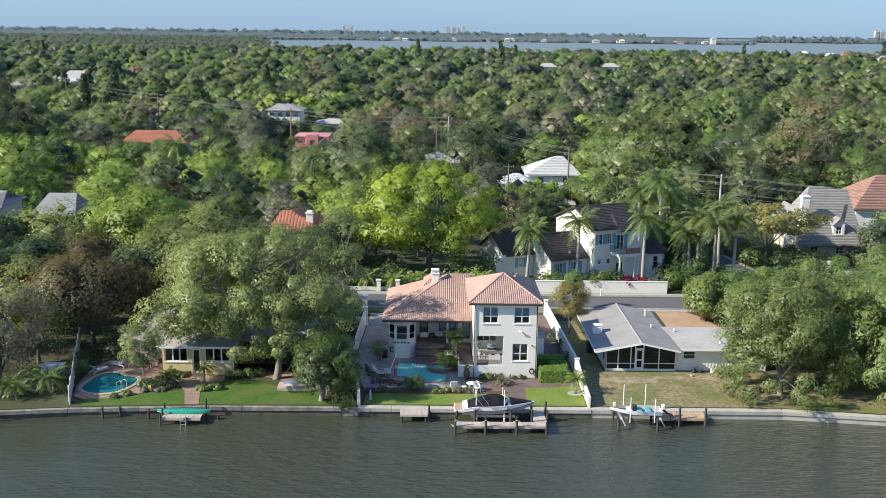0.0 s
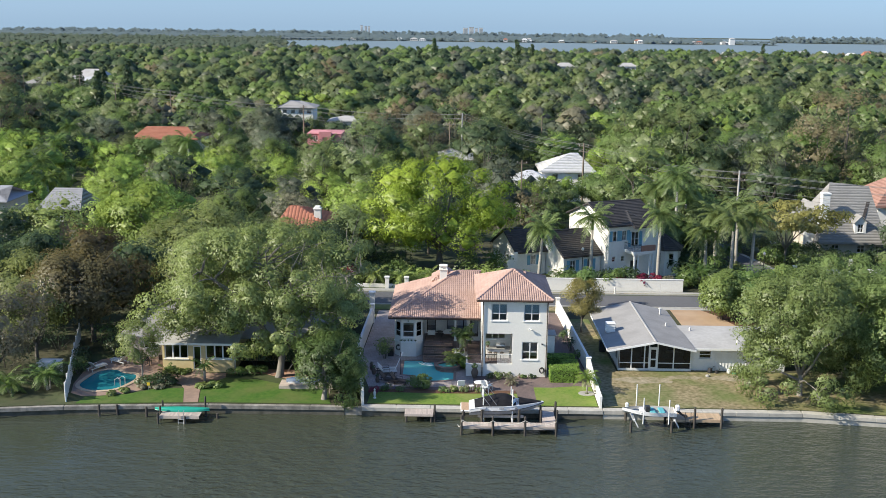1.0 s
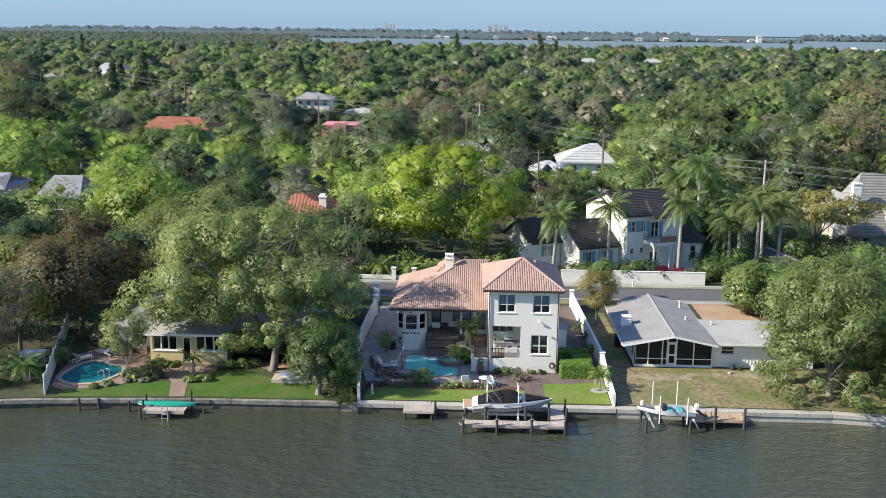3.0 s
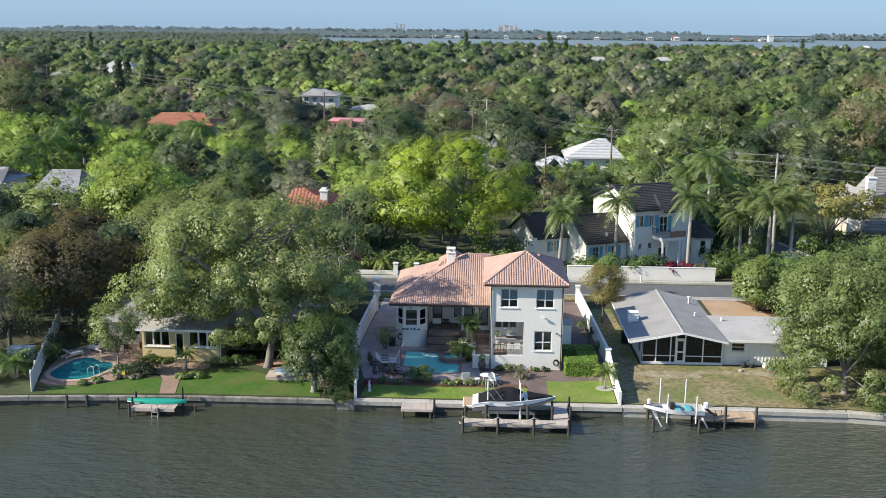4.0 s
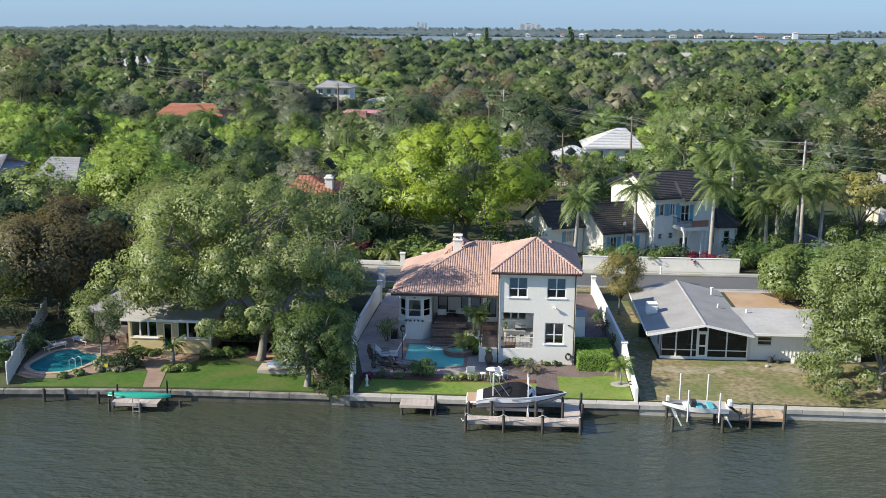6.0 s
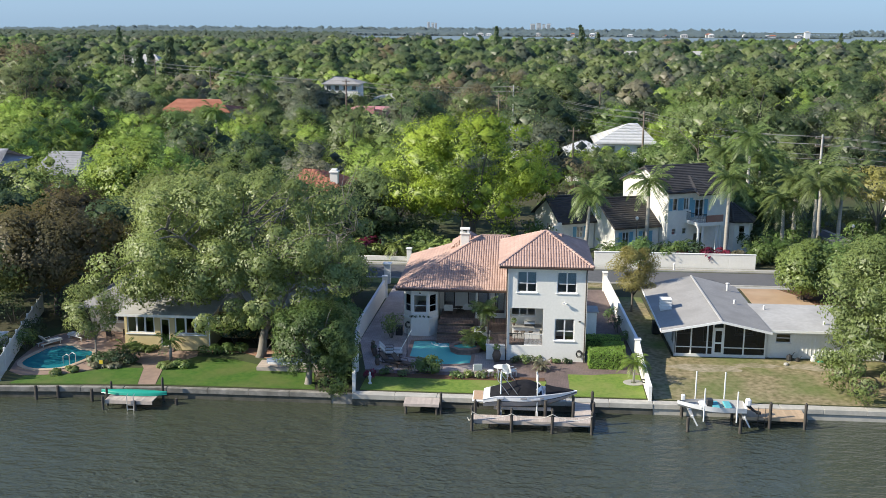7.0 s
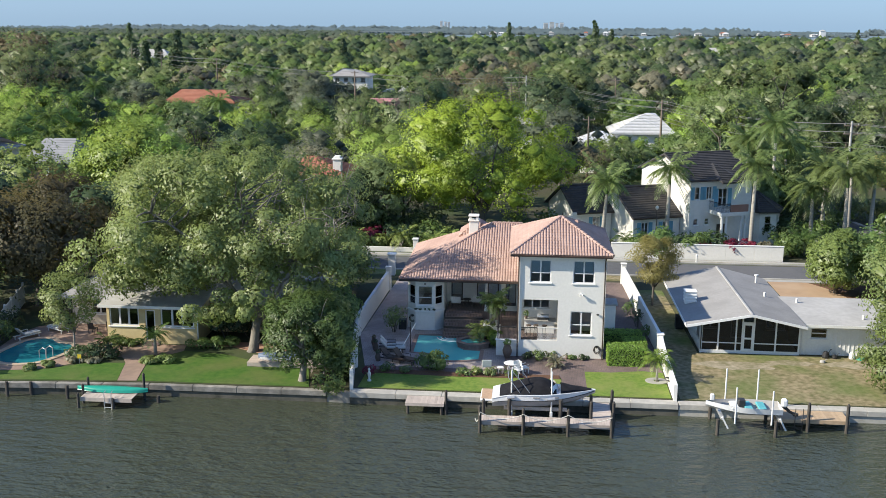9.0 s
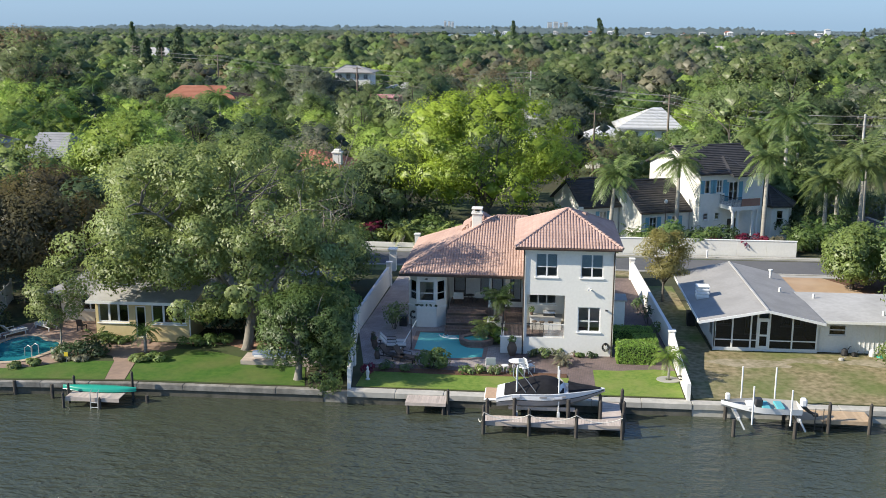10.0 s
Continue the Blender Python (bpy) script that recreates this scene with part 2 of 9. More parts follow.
M["galv"] = mat("galvanised_steel", (0.55, 0.56, 0.57), (0.45, 0.46, 0.47), 5, 0.45, metal=0.6)
M["pvc"] = mat("white_pipe", (0.80, 0.80, 0.78), (0.72, 0.72, 0.70), 4, 0.4)
M["gelcoat"] = mat("white_gelcoat", (0.80, 0.80, 0.80), (0.76, 0.76, 0.76), 2, 0.15, spec=0.6)
M["hullgrey"] = mat("grey_hull_paint", (0.27, 0.265, 0.265), (0.31, 0.305, 0.305), 2, 0.25, spec=0.5)
M["canvas"] = mat("black_canvas", (0.012, 0.012, 0.014), (0.02, 0.02, 0.023), 3, 0.8, 0.02, 3, spec=0.15)
M["teak"] = mat("tan_swim_deck", (0.50, 0.34, 0.22), (0.42, 0.28, 0.18), 6, 0.6)
M["aqua"] = mat("aqua_canvas", (0.12, 0.42, 0.45), (0.10, 0.36, 0.40), 4, 0.6)
M["kayakgreen"] = mat("green_plastic", (0.02, 0.33, 0.24), (0.02, 0.28, 0.20), 3, 0.3, spec=0.5)
M["rope"] = mat("white_rope", (0.66, 0.63, 0.57), (0.55, 0.52, 0.46), 20, 0.9)
M["motor"] = mat("white_motor_cowl", (0.75, 0.76, 0.78), (0.70, 0.71, 0.73), 3, 0.25, spec=0.5)
M["rubber"] = mat("black_plastic", (0.02, 0.02, 0.02), (0.035, 0.035, 0.035), 5, 0.5)
M["paver"] = brick_mat("brick_paver", (0.215, 0.150, 0.132), (0.165, 0.118, 0.108), (0.10, 0.085, 0.078), 0.22, 0.11)
M["greypaver"] = brick_mat("grey_brown_paver", (0.44, 0.375, 0.34), (0.36, 0.305, 0.28), (0.24, 0.20, 0.185), 0.30, 0.15)
M["stepbrick"] = brick_mat("brick_step", (0.27, 0.19, 0.165), (0.21, 0.15, 0.13), (0.08, 0.07, 0.06), 0.22, 0.11)
M["coping"] = mat("stone_coping", (0.27, 0.20, 0.17), (0.20, 0.15, 0.13), 5, 0.85, 0.006, 20)
M["tancoping"] = mat("tan_coping", (0.50, 0.40, 0.29), (0.42, 0.33, 0.24), 4, 0.85, 0.006, 20)
M["deckpink"] = mat("pink_brown_deck", (0.33, 0.235, 0.18), (0.27, 0.19, 0.15), 3, 0.9, 0.006, 18, c=(0.20, 0.15, 0.12), cscale=0.5, cmix=0.5)
M["poolwater"] = water_mat("pool_water", (0.10, 0.46, 0.45), (0.15, 0.56, 0.53), ((1, 1, 0, 3.0, 1.0), (1, 1, 40, 8.0, 0.3)), 0.012, 0.03, 0.35)
M["poolwater2"] = water_mat("pool_water_deep", (0.014, 0.15, 0.185), (0.025, 0.205, 0.235), ((1, 1, 0, 3.0, 1.0), (1, 1, 40, 8.0, 0.3)), 0.012, 0.03, 0.35)
M["water"] = water_mat("canal_water", (0.044, 0.052, 0.034), (0.057, 0.066, 0.045), ((0.50, 1.35, 18, 0.95, 0.36), (0.6, 1.3, -16, 2.2, 0.20), (0.8, 1.2, 45, 5.0, 0.09)), 1.0, 0.03, spec=0.75, calm=0.03, ior=1.42)
M["baywater"] = water_mat("bay_water", (0.165, 0.215, 0.230), (0.185, 0.235, 0.250), ((0.5, 1.4, 10, 0.3, 1.0),), 0.004, 0.5, spec=0.2)
M["asphalt"] = mat("asphalt", (0.115, 0.118, 0.125), (0.09, 0.092, 0.098), 3, 0.9, 0.004, 40, c=(0.14, 0.14, 0.145), cscale=0.15, cmix=0.6)
M["walkway"] = mat("pavement_concrete", (0.42, 0.41, 0.38), (0.36, 0.35, 0.33), 2.5, 0.9, 0.004, 25, c=(0.30, 0.29, 0.27), cscale=0.4, cmix=0.5)
M["sand"] = mat("sandy_drive", (0.42, 0.285, 0.18), (0.34, 0.23, 0.145), 1.6, 0.95, 0.01, 10, c=(0.46, 0.34, 0.235), cscale=0.4, cmix=0.6)
M["redpath"] = mat("reddish_garden_path", (0.38, 0.21, 0.14), (0.30, 0.16, 0.11), 4, 0.95, 0.01, 18, c=(0.42, 0.28, 0.20), cscale=0.9, cmix=0.6)
M["sandpatch"] = mat("bare_sand", (0.42, 0.36, 0.27), (0.24, 0.21, 0.13), 5, 0.95, 0.02, 20, c=(0.17, 0.16, 0.08), cscale=1.6, cmix=0.8, stretch=(0.6, 1.6, 1))
M["mulch"] = mat("mulch", (0.10, 0.055, 0.035), (0.16, 0.085, 0.05), 9, 0.95, 0.03, 14)
M["soil"] = mat("leaf_litter", (0.075, 0.068, 0.04), (0.05, 0.055, 0.028), 1.2, 0.95, 0.03, 5, c=(0.055, 0.085, 0.028), cscale=0.12, cmix=0.8)
M["grass"] = mat("lawn", (0.105, 0.185, 0.025), (0.18, 0.25, 0.045), 3.5, 0.95, 0.03, 25, c=(0.23, 0.25, 0.07), cscale=0.6, cmix=0.7)
# darker copy of the lawn colour, with the tree shade put into it
M["shadegrass"] = mat("shaded_lawn", (0.042, 0.112, 0.013), (0.075, 0.148, 0.021), 2.5, 0.95, 0.03, 25, c=(0.15, 0.15, 0.055), cscale=0.35, cmix=0.5)
M["drygrass"] = mat("dry_lawn", (0.34, 0.275, 0.165), (0.14, 0.125, 0.055), 2.6, 0.95, 0.03, 22, c=(0.105, 0.155, 0.035), cscale=0.20, cmix=0.9)
M["yellow"] = mat("yellow_stucco", (0.70, 0.57, 0.31), (0.64, 0.51, 0.27), 4, 0.85, 0.004, 22, c=(0.58, 0.45, 0.24), cscale=0.5, cmix=0.4)
M["pink"] = mat("pink_stucco", (0.62, 0.28, 0.29), (0.54, 0.23, 0.24), 2, 0.85)
M["cream"] = mat("cream_wall", (0.62, 0.56, 0.47), (0.55, 0.50, 0.42), 2, 0.85, c=(0.45, 0.41, 0.34), cscale=0.4, cmix=0.4)
M["bark"] = mat("grey_bark", (0.155, 0.14, 0.12), (0.085, 0.075, 0.065), 4, 0.95, 0.04, 9, stretch=(1, 1, 0.35))
M["oakbark"] = mat("oak_bark", (0.27, 0.25, 0.22), (0.165, 0.15, 0.13), 4, 0.95, 0.04, 9, stretch=(1, 1, 0.35))
M["palebark"] = mat("pale_bark", (0.30, 0.275, 0.24), (0.20, 0.18, 0.155), 4, 0.95, 0.03, 9, stretch=(1, 1, 0.35))
M["palmtrunk"] = mat("grey_palm_trunk", (0.40, 0.38, 0.34), (0.30, 0.285, 0.255), 2, 0.9, 0.015, 12, stretch=(0.3, 0.3, 4))
M["shaft"] = mat("green_crownshaft", (0.13, 0.24, 0.07), (0.10, 0.19, 0.05), 3, 0.5)
M["pole"] = mat("concrete_pole", (0.48, 0.47, 0.45), (0.40, 0.39, 0.37), 2, 0.85)
M["woodpole"] = mat("wooden_pole", (0.24, 0.19, 0.15), (0.18, 0.145, 0.115), 3, 0.9, stretch=(1, 1, 0.2))
M["wire"] = mat("dull_wire", (0.22, 0.22, 0.22), (0.18, 0.18, 0.18), 3, 0.6)
M["clay"] = mat("clay_urn", (0.18, 0.13, 0.10), (0.13, 0.095, 0.075), 6, 0.7, 0.006, 15)
M["white_paint"] = mat("white_painted_metal", (0.74, 0.74, 0.72), (0.66, 0.66, 0.64), 6, 0.5)
M["cushion"] = mat("pale_cushion", (0.62, 0.60, 0.55), (0.54, 0.52, 0.48), 7, 0.9)
M["wicker"] = mat("brown_wicker", (0.13, 0.10, 0.08), (0.09, 0.07, 0.055), 30, 0.8, 0.01, 60)
M["blue"] = mat("blue_plastic", (0.16, 0.20, 0.27), (0.07, 0.12, 0.22), 4, 0.5)
M["redflower"] = leaf_mat("red_bracts", (0.28, 0.03, 0.03), (0.16, 0.05, 0.04))
M["greymetal"] = mat("weathered_grey_metal", (0.34, 0.34, 0.355), (0.28, 0.28, 0.29), 2.0, 0.55, c=(0.25, 0.25, 0.26), cscale=0.4, cmix=0.5)
M["oak"] = leaf_mat("oak_leaves", (0.152, 0.226, 0.050), (0.276, 0.372, 0.092), 0.45)
M["mossoak"] = leaf_mat("mossy_oak_leaves", (0.104, 0.146, 0.064), (0.180, 0.228, 0.104))
M["oakyellow"] = leaf_mat("young_oak_leaves", (0.160, 0.268, 0.020), (0.288, 0.424, 0.038), 0.32)
M["fresh"] = leaf_mat("fresh_oak_leaves", (0.175, 0.320, 0.040), (0.315, 0.500, 0.078), 0.32)
M["green"] = leaf_mat("green_leaves", (0.098, 0.192, 0.040), (0.205, 0.340, 0.074))
M["mid"] = leaf_mat("olive_leaves", (0.122, 0.192, 0.050), (0.222, 0.316, 0.088))
M["dark"] = leaf_mat("dark_leaves", (0.054, 0.106, 0.034), (0.110, 0.184, 0.058))
M["brown"] = leaf_mat("brown_leaves", (0.185, 0.182, 0.064), (0.275, 0.265, 0.098))
M["rust"] = leaf_mat("rusty_leaves", (0.100, 0.106, 0.028), (0.215, 0.192, 0.056))
M["grey"] = leaf_mat("mossy_grey_leaves", (0.185, 0.200, 0.086), (0.290, 0.308, 0.140))
M["willow"] = leaf_mat("willow_leaves", (0.122, 0.204, 0.044), (0.250, 0.368, 0.088), 0.35)
M["mango"] = leaf_mat("mango_leaves", (0.128, 0.225, 0.044), (0.315, 0.465, 0.10))
M["fig"] = leaf_mat("fig_leaves", (0.062, 0.125, 0.026), (0.135, 0.228, 0.050))
M["royalleaf"] = leaf_mat("royal_palm_fronds", (0.110, 0.195, 0.042), (0.230, 0.345, 0.084))
M["palmleaf"] = leaf_mat("palm_fronds", (0.078, 0.180, 0.030), (0.190, 0.320, 0.066))
M["lime"] = leaf_mat("lime_leaves", (0.170, 0.275, 0.048), (0.300, 0.425, 0.095), 0.3)
M["hedge"] = leaf_mat("hedge_leaves", (0.15, 0.30, 0.035), (0.28, 0.47, 0.07))
M["golden"] = leaf_mat("golden_leaves", (0.25, 0.275, 0.055), (0.43, 0.44, 0.10))
M["golden_sign"] = mat("yellow_sign", (0.75, 0.55, 0.05), (0.7, 0.5, 0.05), 5, 0.5)
# hedge interior: the shade among the twigs is put into this dark colour
M["core"] = mat("shaded_twigs", (0.060, 0.075, 0.034), (0.040, 0.055, 0.026), 3, 1.0)
# distance haze is put into the base colour: greyer, bluer far trees
M["shorewood"] = mat("hazed_shore_trees", (0.100, 0.130, 0.092), (0.072, 0.100, 0.076), 0.05, 1.0, spec=0.0, c=(0.13, 0.145, 0.11), cscale=0.012, cmix=0.6)
M["farwood"] = mat("hazed_distant_trees", (0.125, 0.165, 0.175), (0.105, 0.145, 0.158), 0.03, 1.0, spec=0.0, c=(0.145, 0.185, 0.195), cscale=0.008, cmix=0.6)
M["farwhite"] = mat("distant_walls", (0.70, 0.70, 0.69), (0.60, 0.60, 0.60), 0.1, 0.9)
M["farpane"] = mat("distant_window_bands", (0.30, 0.33, 0.36), (0.26, 0.29, 0.32), 0.1, 0.4)
# low-contrast bluish concrete, with the far bridge's haze in its colour
M["farland"] = mat("hazed_concrete", (0.22, 0.25, 0.26), (0.19, 0.22, 0.23), 0.02, 1.0)

# ---------------------------------------------------------------- building blocks
OFF = {}


def thing(name, label, category, base=(0, 0, 0), group="", rz=0.0, kind="", local=False):
    """An Empty at the thing's base. Parts are given in world metres, or in the thing's own where local is set."""
    e = new(name)
    e.empty_display_size = 0.2
    e.matrix_basis = pose(*base, 0, 0, rz)
    OFF[e.name] = Matrix.Identity(4) if local else e.matrix_basis.inverted()
    return tagged(e, label, category, group, kind)


def link(name, me, parent=None, label="", off=None):
    ob = new(name, me)
    if parent is not None:
        ob.parent = parent
        if parent.name in OFF:
            ob.matrix_basis = OFF[parent.name]
    if label:
        ob["label"] = label
    return ob


def part(name, bm, material, parent=None, label="", smooth=False):
    me = bpy.data.meshes.new(name)
    bmesh.ops.recalc_face_normals(bm, faces=bm.faces)
    bm.to_mesh(me)
    bm.free()
    for m in (material if isinstance(material, (list, tuple)) else (material,)):
        me.materials.append(m)
    if smooth:
        me.polygons.foreach_set("use_smooth", [True] * len(me.polygons))
    return link(name, me, parent, label)


def mesh_np(name, V, F, materials, idx=None):
    """A mesh from arrays of corners and of faces with one number of corners each."""
    me = bpy.data.meshes.new(name)
    n, k = F.shape
    me.vertices.add(len(V)); me.loops.add(n * k); me.polygons.add(n)
    me.vertices.foreach_set("co", np.ascontiguousarray(V, dtype=np.float32).ravel())
    me.loops.foreach_set("vertex_index", np.ascontiguousarray(F, dtype=np.int32).ravel())
    me.polygons.foreach_set("loop_start", np.arange(0, n * k, k, dtype=np.int32))
    if idx is not None:
        me.polygons.foreach_set("material_index", np.ascontiguousarray(idx, dtype=np.int32))
    for m in materials:
        me.materials.append(m)
    me.update(calc_edges=True)
    return me


def B():
    return bmesh.new()


def box(bm, x0, x1, y0, y1, z0, z1, bevel=0.0, m=None):
    r = bmesh.ops.create_cube(bm, size=1)["verts"]
    for v in r:
        v.co = Vector(((x0 + x1) / 2 + v.co.x * (x1 - x0), (y0 + y1) / 2 + v.co.y * (y1 - y0), (z0 + z1) / 2 + v.co.z * (z1 - z0)))
        if m:
            v.co = m @ v.co
    if bevel:
        e = list({e for v in r for e in v.link_edges})
        bmesh.ops.bevel(bm, geom=e, offset=bevel, segments=1, affect="EDGES")
    return bm


def tube(bm, pts, radii, sides=8, cap=True):
    """A round bar along pts, with a radius at each."""
    pts = [Vector(p) for p in pts]
    if not hasattr(radii, "__len__"):
        radii = [radii] * len(pts)
    rings = []
    for i, p in enumerate(pts):
        d = (pts[min(i + 1, len(pts) - 1)] - pts[max(i - 1, 0)]).normalized()
        a = d.cross(Vector((0, 0, 1)) if abs(d.z) < 0.9 else Vector((1, 0, 0))).normalized()
        b = d.cross(a)
        rings.append([bm.verts.new(p + (a * math.cos(t) + b * math.sin(t)) * radii[i]) for t in [2 * math.pi * k / sides for k in range(sides)]])
    for r0, r1 in zip(rings, rings[1:]):
        for k in range(sides):
            bm.faces.new((r0[k], r0[(k + 1) % sides], r1[(k + 1) % sides], r1[k]))
    if cap:
        bm.faces.new(rings[0][::-1]); bm.faces.new(rings[-1])
    return bm


def lathe(bm, profile, at=(0, 0, 0), sides=16):
    rings = [[bm.verts.new(Vector(at) + Vector((r * math.cos(2 * math.pi * k / sides), r * math.sin(2 * math.pi * k / sides), z))) for k in range(sides)] for r, z in profile]
    for r0, r1 in zip(rings, rings[1:]):
        for k in range(sides):
            bm.faces.new((r0[k], r0[(k + 1) % sides], r1[(k + 1) % sides], r1[k]))
    bm.faces.new(rings[0][::-1]); bm.faces.new(rings[-1])
    return bm


def prism(bm, pts, z0, z1):
    """An upright prism over a plan outline."""
    lo = [bm.verts.new((x, y, z0)) for x, y in pts]
    hi = [bm.verts.new((x, y, z1)) for x, y in pts]
    bm.faces.new(lo[::-1]); bm.faces.new(hi)
    for i in range(len(pts)):
        j = (i + 1) % len(pts)
        bm.faces.new((lo[i], lo[j], hi[j], hi[i]))
    return bm


def ring(bm, inner, outer, z0, z1):
    """A flat band between two plan outlines of the same length."""
    n = len(inner)
    q = [[bm.verts.new((x, y, z)) for x, y in o] for o in (inner, outer) for z in (z0, z1)]
    for i in range(n):
        j = (i + 1) % n
        bm.faces.new((q[1][i], q[1][j], q[3][j], q[3][i]))
        bm.faces.new((q[0][i], q[0][j], q[1][j], q[1][i]))
        bm.faces.new((q[2][i], q[2][j], q[3][j], q[3][i]))
        bm.faces.new((q[0][i], q[0][j], q[2][j], q[2][i]))
    return bm


def smooth_loop(pts, per=5):
    """A closed rounded outline through plan points."""
    n, out = len(pts), []
    for i in range(n):
        p0, p1, p2, p3 = (Vector(pts[(i + k) % n]) for k in (-1, 0, 1, 2))
        for s in range(per):
            t = s / per
            v = 0.5 * ((2 * p1) + (p2 - p0) * t + (2 * p0 - 5 * p1 + 4 * p2 - p3) * t * t + (3 * p1 - p0 - 3 * p2 + p3) * t ** 3)
            out.append((v.x, v.y))
    return out


def swell(pts, d):
    """The outline moved outwards by d."""
    n, out = len(pts), []
    area = sum(pts[i][0] * pts[(i + 1) % n][1] - pts[(i + 1) % n][0] * pts[i][1] for i in range(n))
    s = 1 if area > 0 else -1
    for i in range(n):
        a, b = Vector(pts[i - 1]), Vector(pts[(i + 1) % n])
        t = (b - a).normalized()
        out.append((pts[i][0] + t.y * d * s, pts[i][1] - t.x * d * s))
    return out


def wall(bm, p0, p1, z0, z1, th, openings=()):
    """A wall from p0 to p1 in plan, th thick to the left of that way, with openings (s0, s1, z0, z1) right through it."""
    p0, p1 = Vector(p0), Vector(p1)
    L = (p1 - p0).length
    u = (p1 - p0) / L
    nrm = Vector((-u.y, u.x))
    xs = sorted({0.0, L, *[min(max(v, 0), L) for o in openings for v in o[:2]]})
    zs = sorted({z0, z1, *[v for o in openings for v in o[2:]]})
    solid = lambda i, k: 0 <= i < len(xs) - 1 and 0 <= k < len(zs) - 1 and not any(o[0] - 1e-6 <= xs[i] and xs[i + 1] <= o[1] + 1e-6 and o[2] - 1e-6 <= zs[k] and zs[k + 1] <= o[3] + 1e-6 for o in openings)
    made = {}

    def v(i, k, side):
        if (i, k, side) not in made:
            q = p0 + u * xs[i] + nrm * (th * side)
            made[i, k, side] = bm.verts.new((q.x, q.y, zs[k]))
        return made[i, k, side]
    for i in range(len(xs) - 1):
        for k in range(len(zs) - 1):
            if not solid(i, k):
                continue
            bm.faces.new((v(i, k, 0), v(i + 1, k, 0), v(i + 1, k + 1, 0), v(i, k + 1, 0)))
            bm.faces.new((v(i, k, 1), v(i, k + 1, 1), v(i + 1, k + 1, 1), v(i + 1, k, 1)))
            for (di, dk, a, b) in ((-1, 0, (i, k), (i, k + 1)), (1, 0, (i + 1, k + 1), (i + 1, k)), (0, -1, (i + 1, k), (i, k)), (0, 1, (i, k + 1), (i + 1, k + 1))):
                if not solid(i + di, k + dk):
                    bm.faces.new((v(*a, 0), v(*b, 0), v(*b, 1), v(*a, 1)))
    return bm


def window(parent, p0, p1, s0, s1, z0, z1, cols=2, rows=(0.45,), sill=True, blind=0.0, fmat="winframe", setback=0.06, bar=0.07, name="window", pane="glass", shutters=False):
    """A framed window in the wall from p0 to p1: frame, panes, sill and blind."""
    p0, p1 = Vector(p0), Vector(p1)
    u = (p1 - p0).normalized()
    n = Vector((-u.y, u.x))
    m = Matrix(((u.x, n.x, 0, p0.x), (u.y, n.y, 0, p0.y), (0, 0, 1, 0), (0, 0, 0, 1)))
    bm = B()
    y0, y1 = setback, setback + 0.07
    box(bm, s0, s0 + bar, y0, y1, z0, z1, 0, m); box(bm, s1 - bar, s1, y0, y1, z0, z1, 0, m)
    box(bm, s0 + bar, s1 - bar, y0, y1, z0, z0 + bar, 0, m); box(bm, s0 + bar, s1 - bar, y0, y1, z1 - bar, z1, 0, m)
    w, h = s1 - s0 - 2 * bar, z1 - z0 - 2 * bar
    cx = [s0 + bar + w * i / cols for i in range(cols + 1)]
    rz = [z0 + bar] + [z0 + bar + h * r for r in rows] + [z1 - bar]
    for x in cx[1:-1]:
        box(bm, x - bar * 0.7, x + bar * 0.7, y0 - 0.004, y1, z0 + bar, z1 - bar, 0, m)
    for z in rz[1:-1]:
        for a, b in zip(cx, cx[1:]):
            box(bm, a + bar * 0.6, b - bar * 0.6, y0, y1, z - 0.03, z + 0.03, 0, m)
    f = part(name, bm, M[fmat], parent)
    for a, b in zip(cx, cx[1:]):
        bm = B()
        box(bm, a, b, y0 + 0.03, y0 + 0.04, rz[0], rz[-1], 0, m)
        q = part("pane", bm, M[pane], f)
        q.visible_shadow = False
        if blind:
            box(bm := B(), a + 0.02, b - 0.02, y0 + 0.11, y0 + 0.12, rz[-1] - (rz[-1] - rz[0]) * blind, rz[-1], 0, m)
            part("blind", bm, M["blind"], f, "pale grey roller blind")
    if sill:
        box(bm := B(), s0 - 0.08, s1 + 0.08, -0.07, 0.05, z0 - 0.09, z0 - 0.004, 0.012, m)
        part("sill", bm, M["trim"], f)
    if shutters:
        for a, b in ((s0 - 0.5, s0 - 0.06), (s1 + 0.06, s1 + 0.5)):
            bm = B()
            box(bm, a, b, -0.05, -0.004, z0, z1, 0.01, m)
            for k in range(6):
                zz = z0 + (z1 - z0) * (k + 0.5) / 6
                box(bm, a + 0.05, b - 0.05, -0.065, -0.05, zz - 0.09, zz + 0.07, 0, m)
            part("shutter", bm, M["shutter"], parent, "blue louvred shutter")
    return f


def roof_solid(bm, polys, th=0.14):
    """A roof slab under the given faces (lists of points)."""
    key = lambda p: tuple(round(c, 3) for c in p)
    top, low, edges = {}, {}, {}
    for poly in polys:
        for p in poly:
            if key(p) not in top:
                top[key(p)] = bm.verts.new(p); low[key(p)] = bm.verts.new((p[0], p[1], p[2] - th))
        bm.faces.new([top[key(p)] for p in poly]); bm.faces.new([low[key(p)] for p in reversed(poly)])
        for a, b in zip(poly, poly[1:] + poly[:1]):
            edges.setdefault(frozenset((key(a), key(b))), []).append((key(a), key(b)))
    for e in edges.values():
        if len(e) == 1:
            a, b = e[0]
            bm.faces.new((top[a], low[a], low[b], top[b]))
    return bm


def axes(poly):
    """A roof face's corner, way along its eave, way up its slope and normal."""
    p = [Vector(q) for q in poly]
    u = (p[1] - p[0]).normalized()
    n = u.cross(p[-1] - p[0]).normalized()
    if n.z < 0:
        n = -n
    return p[0], u, n.cross(u), n


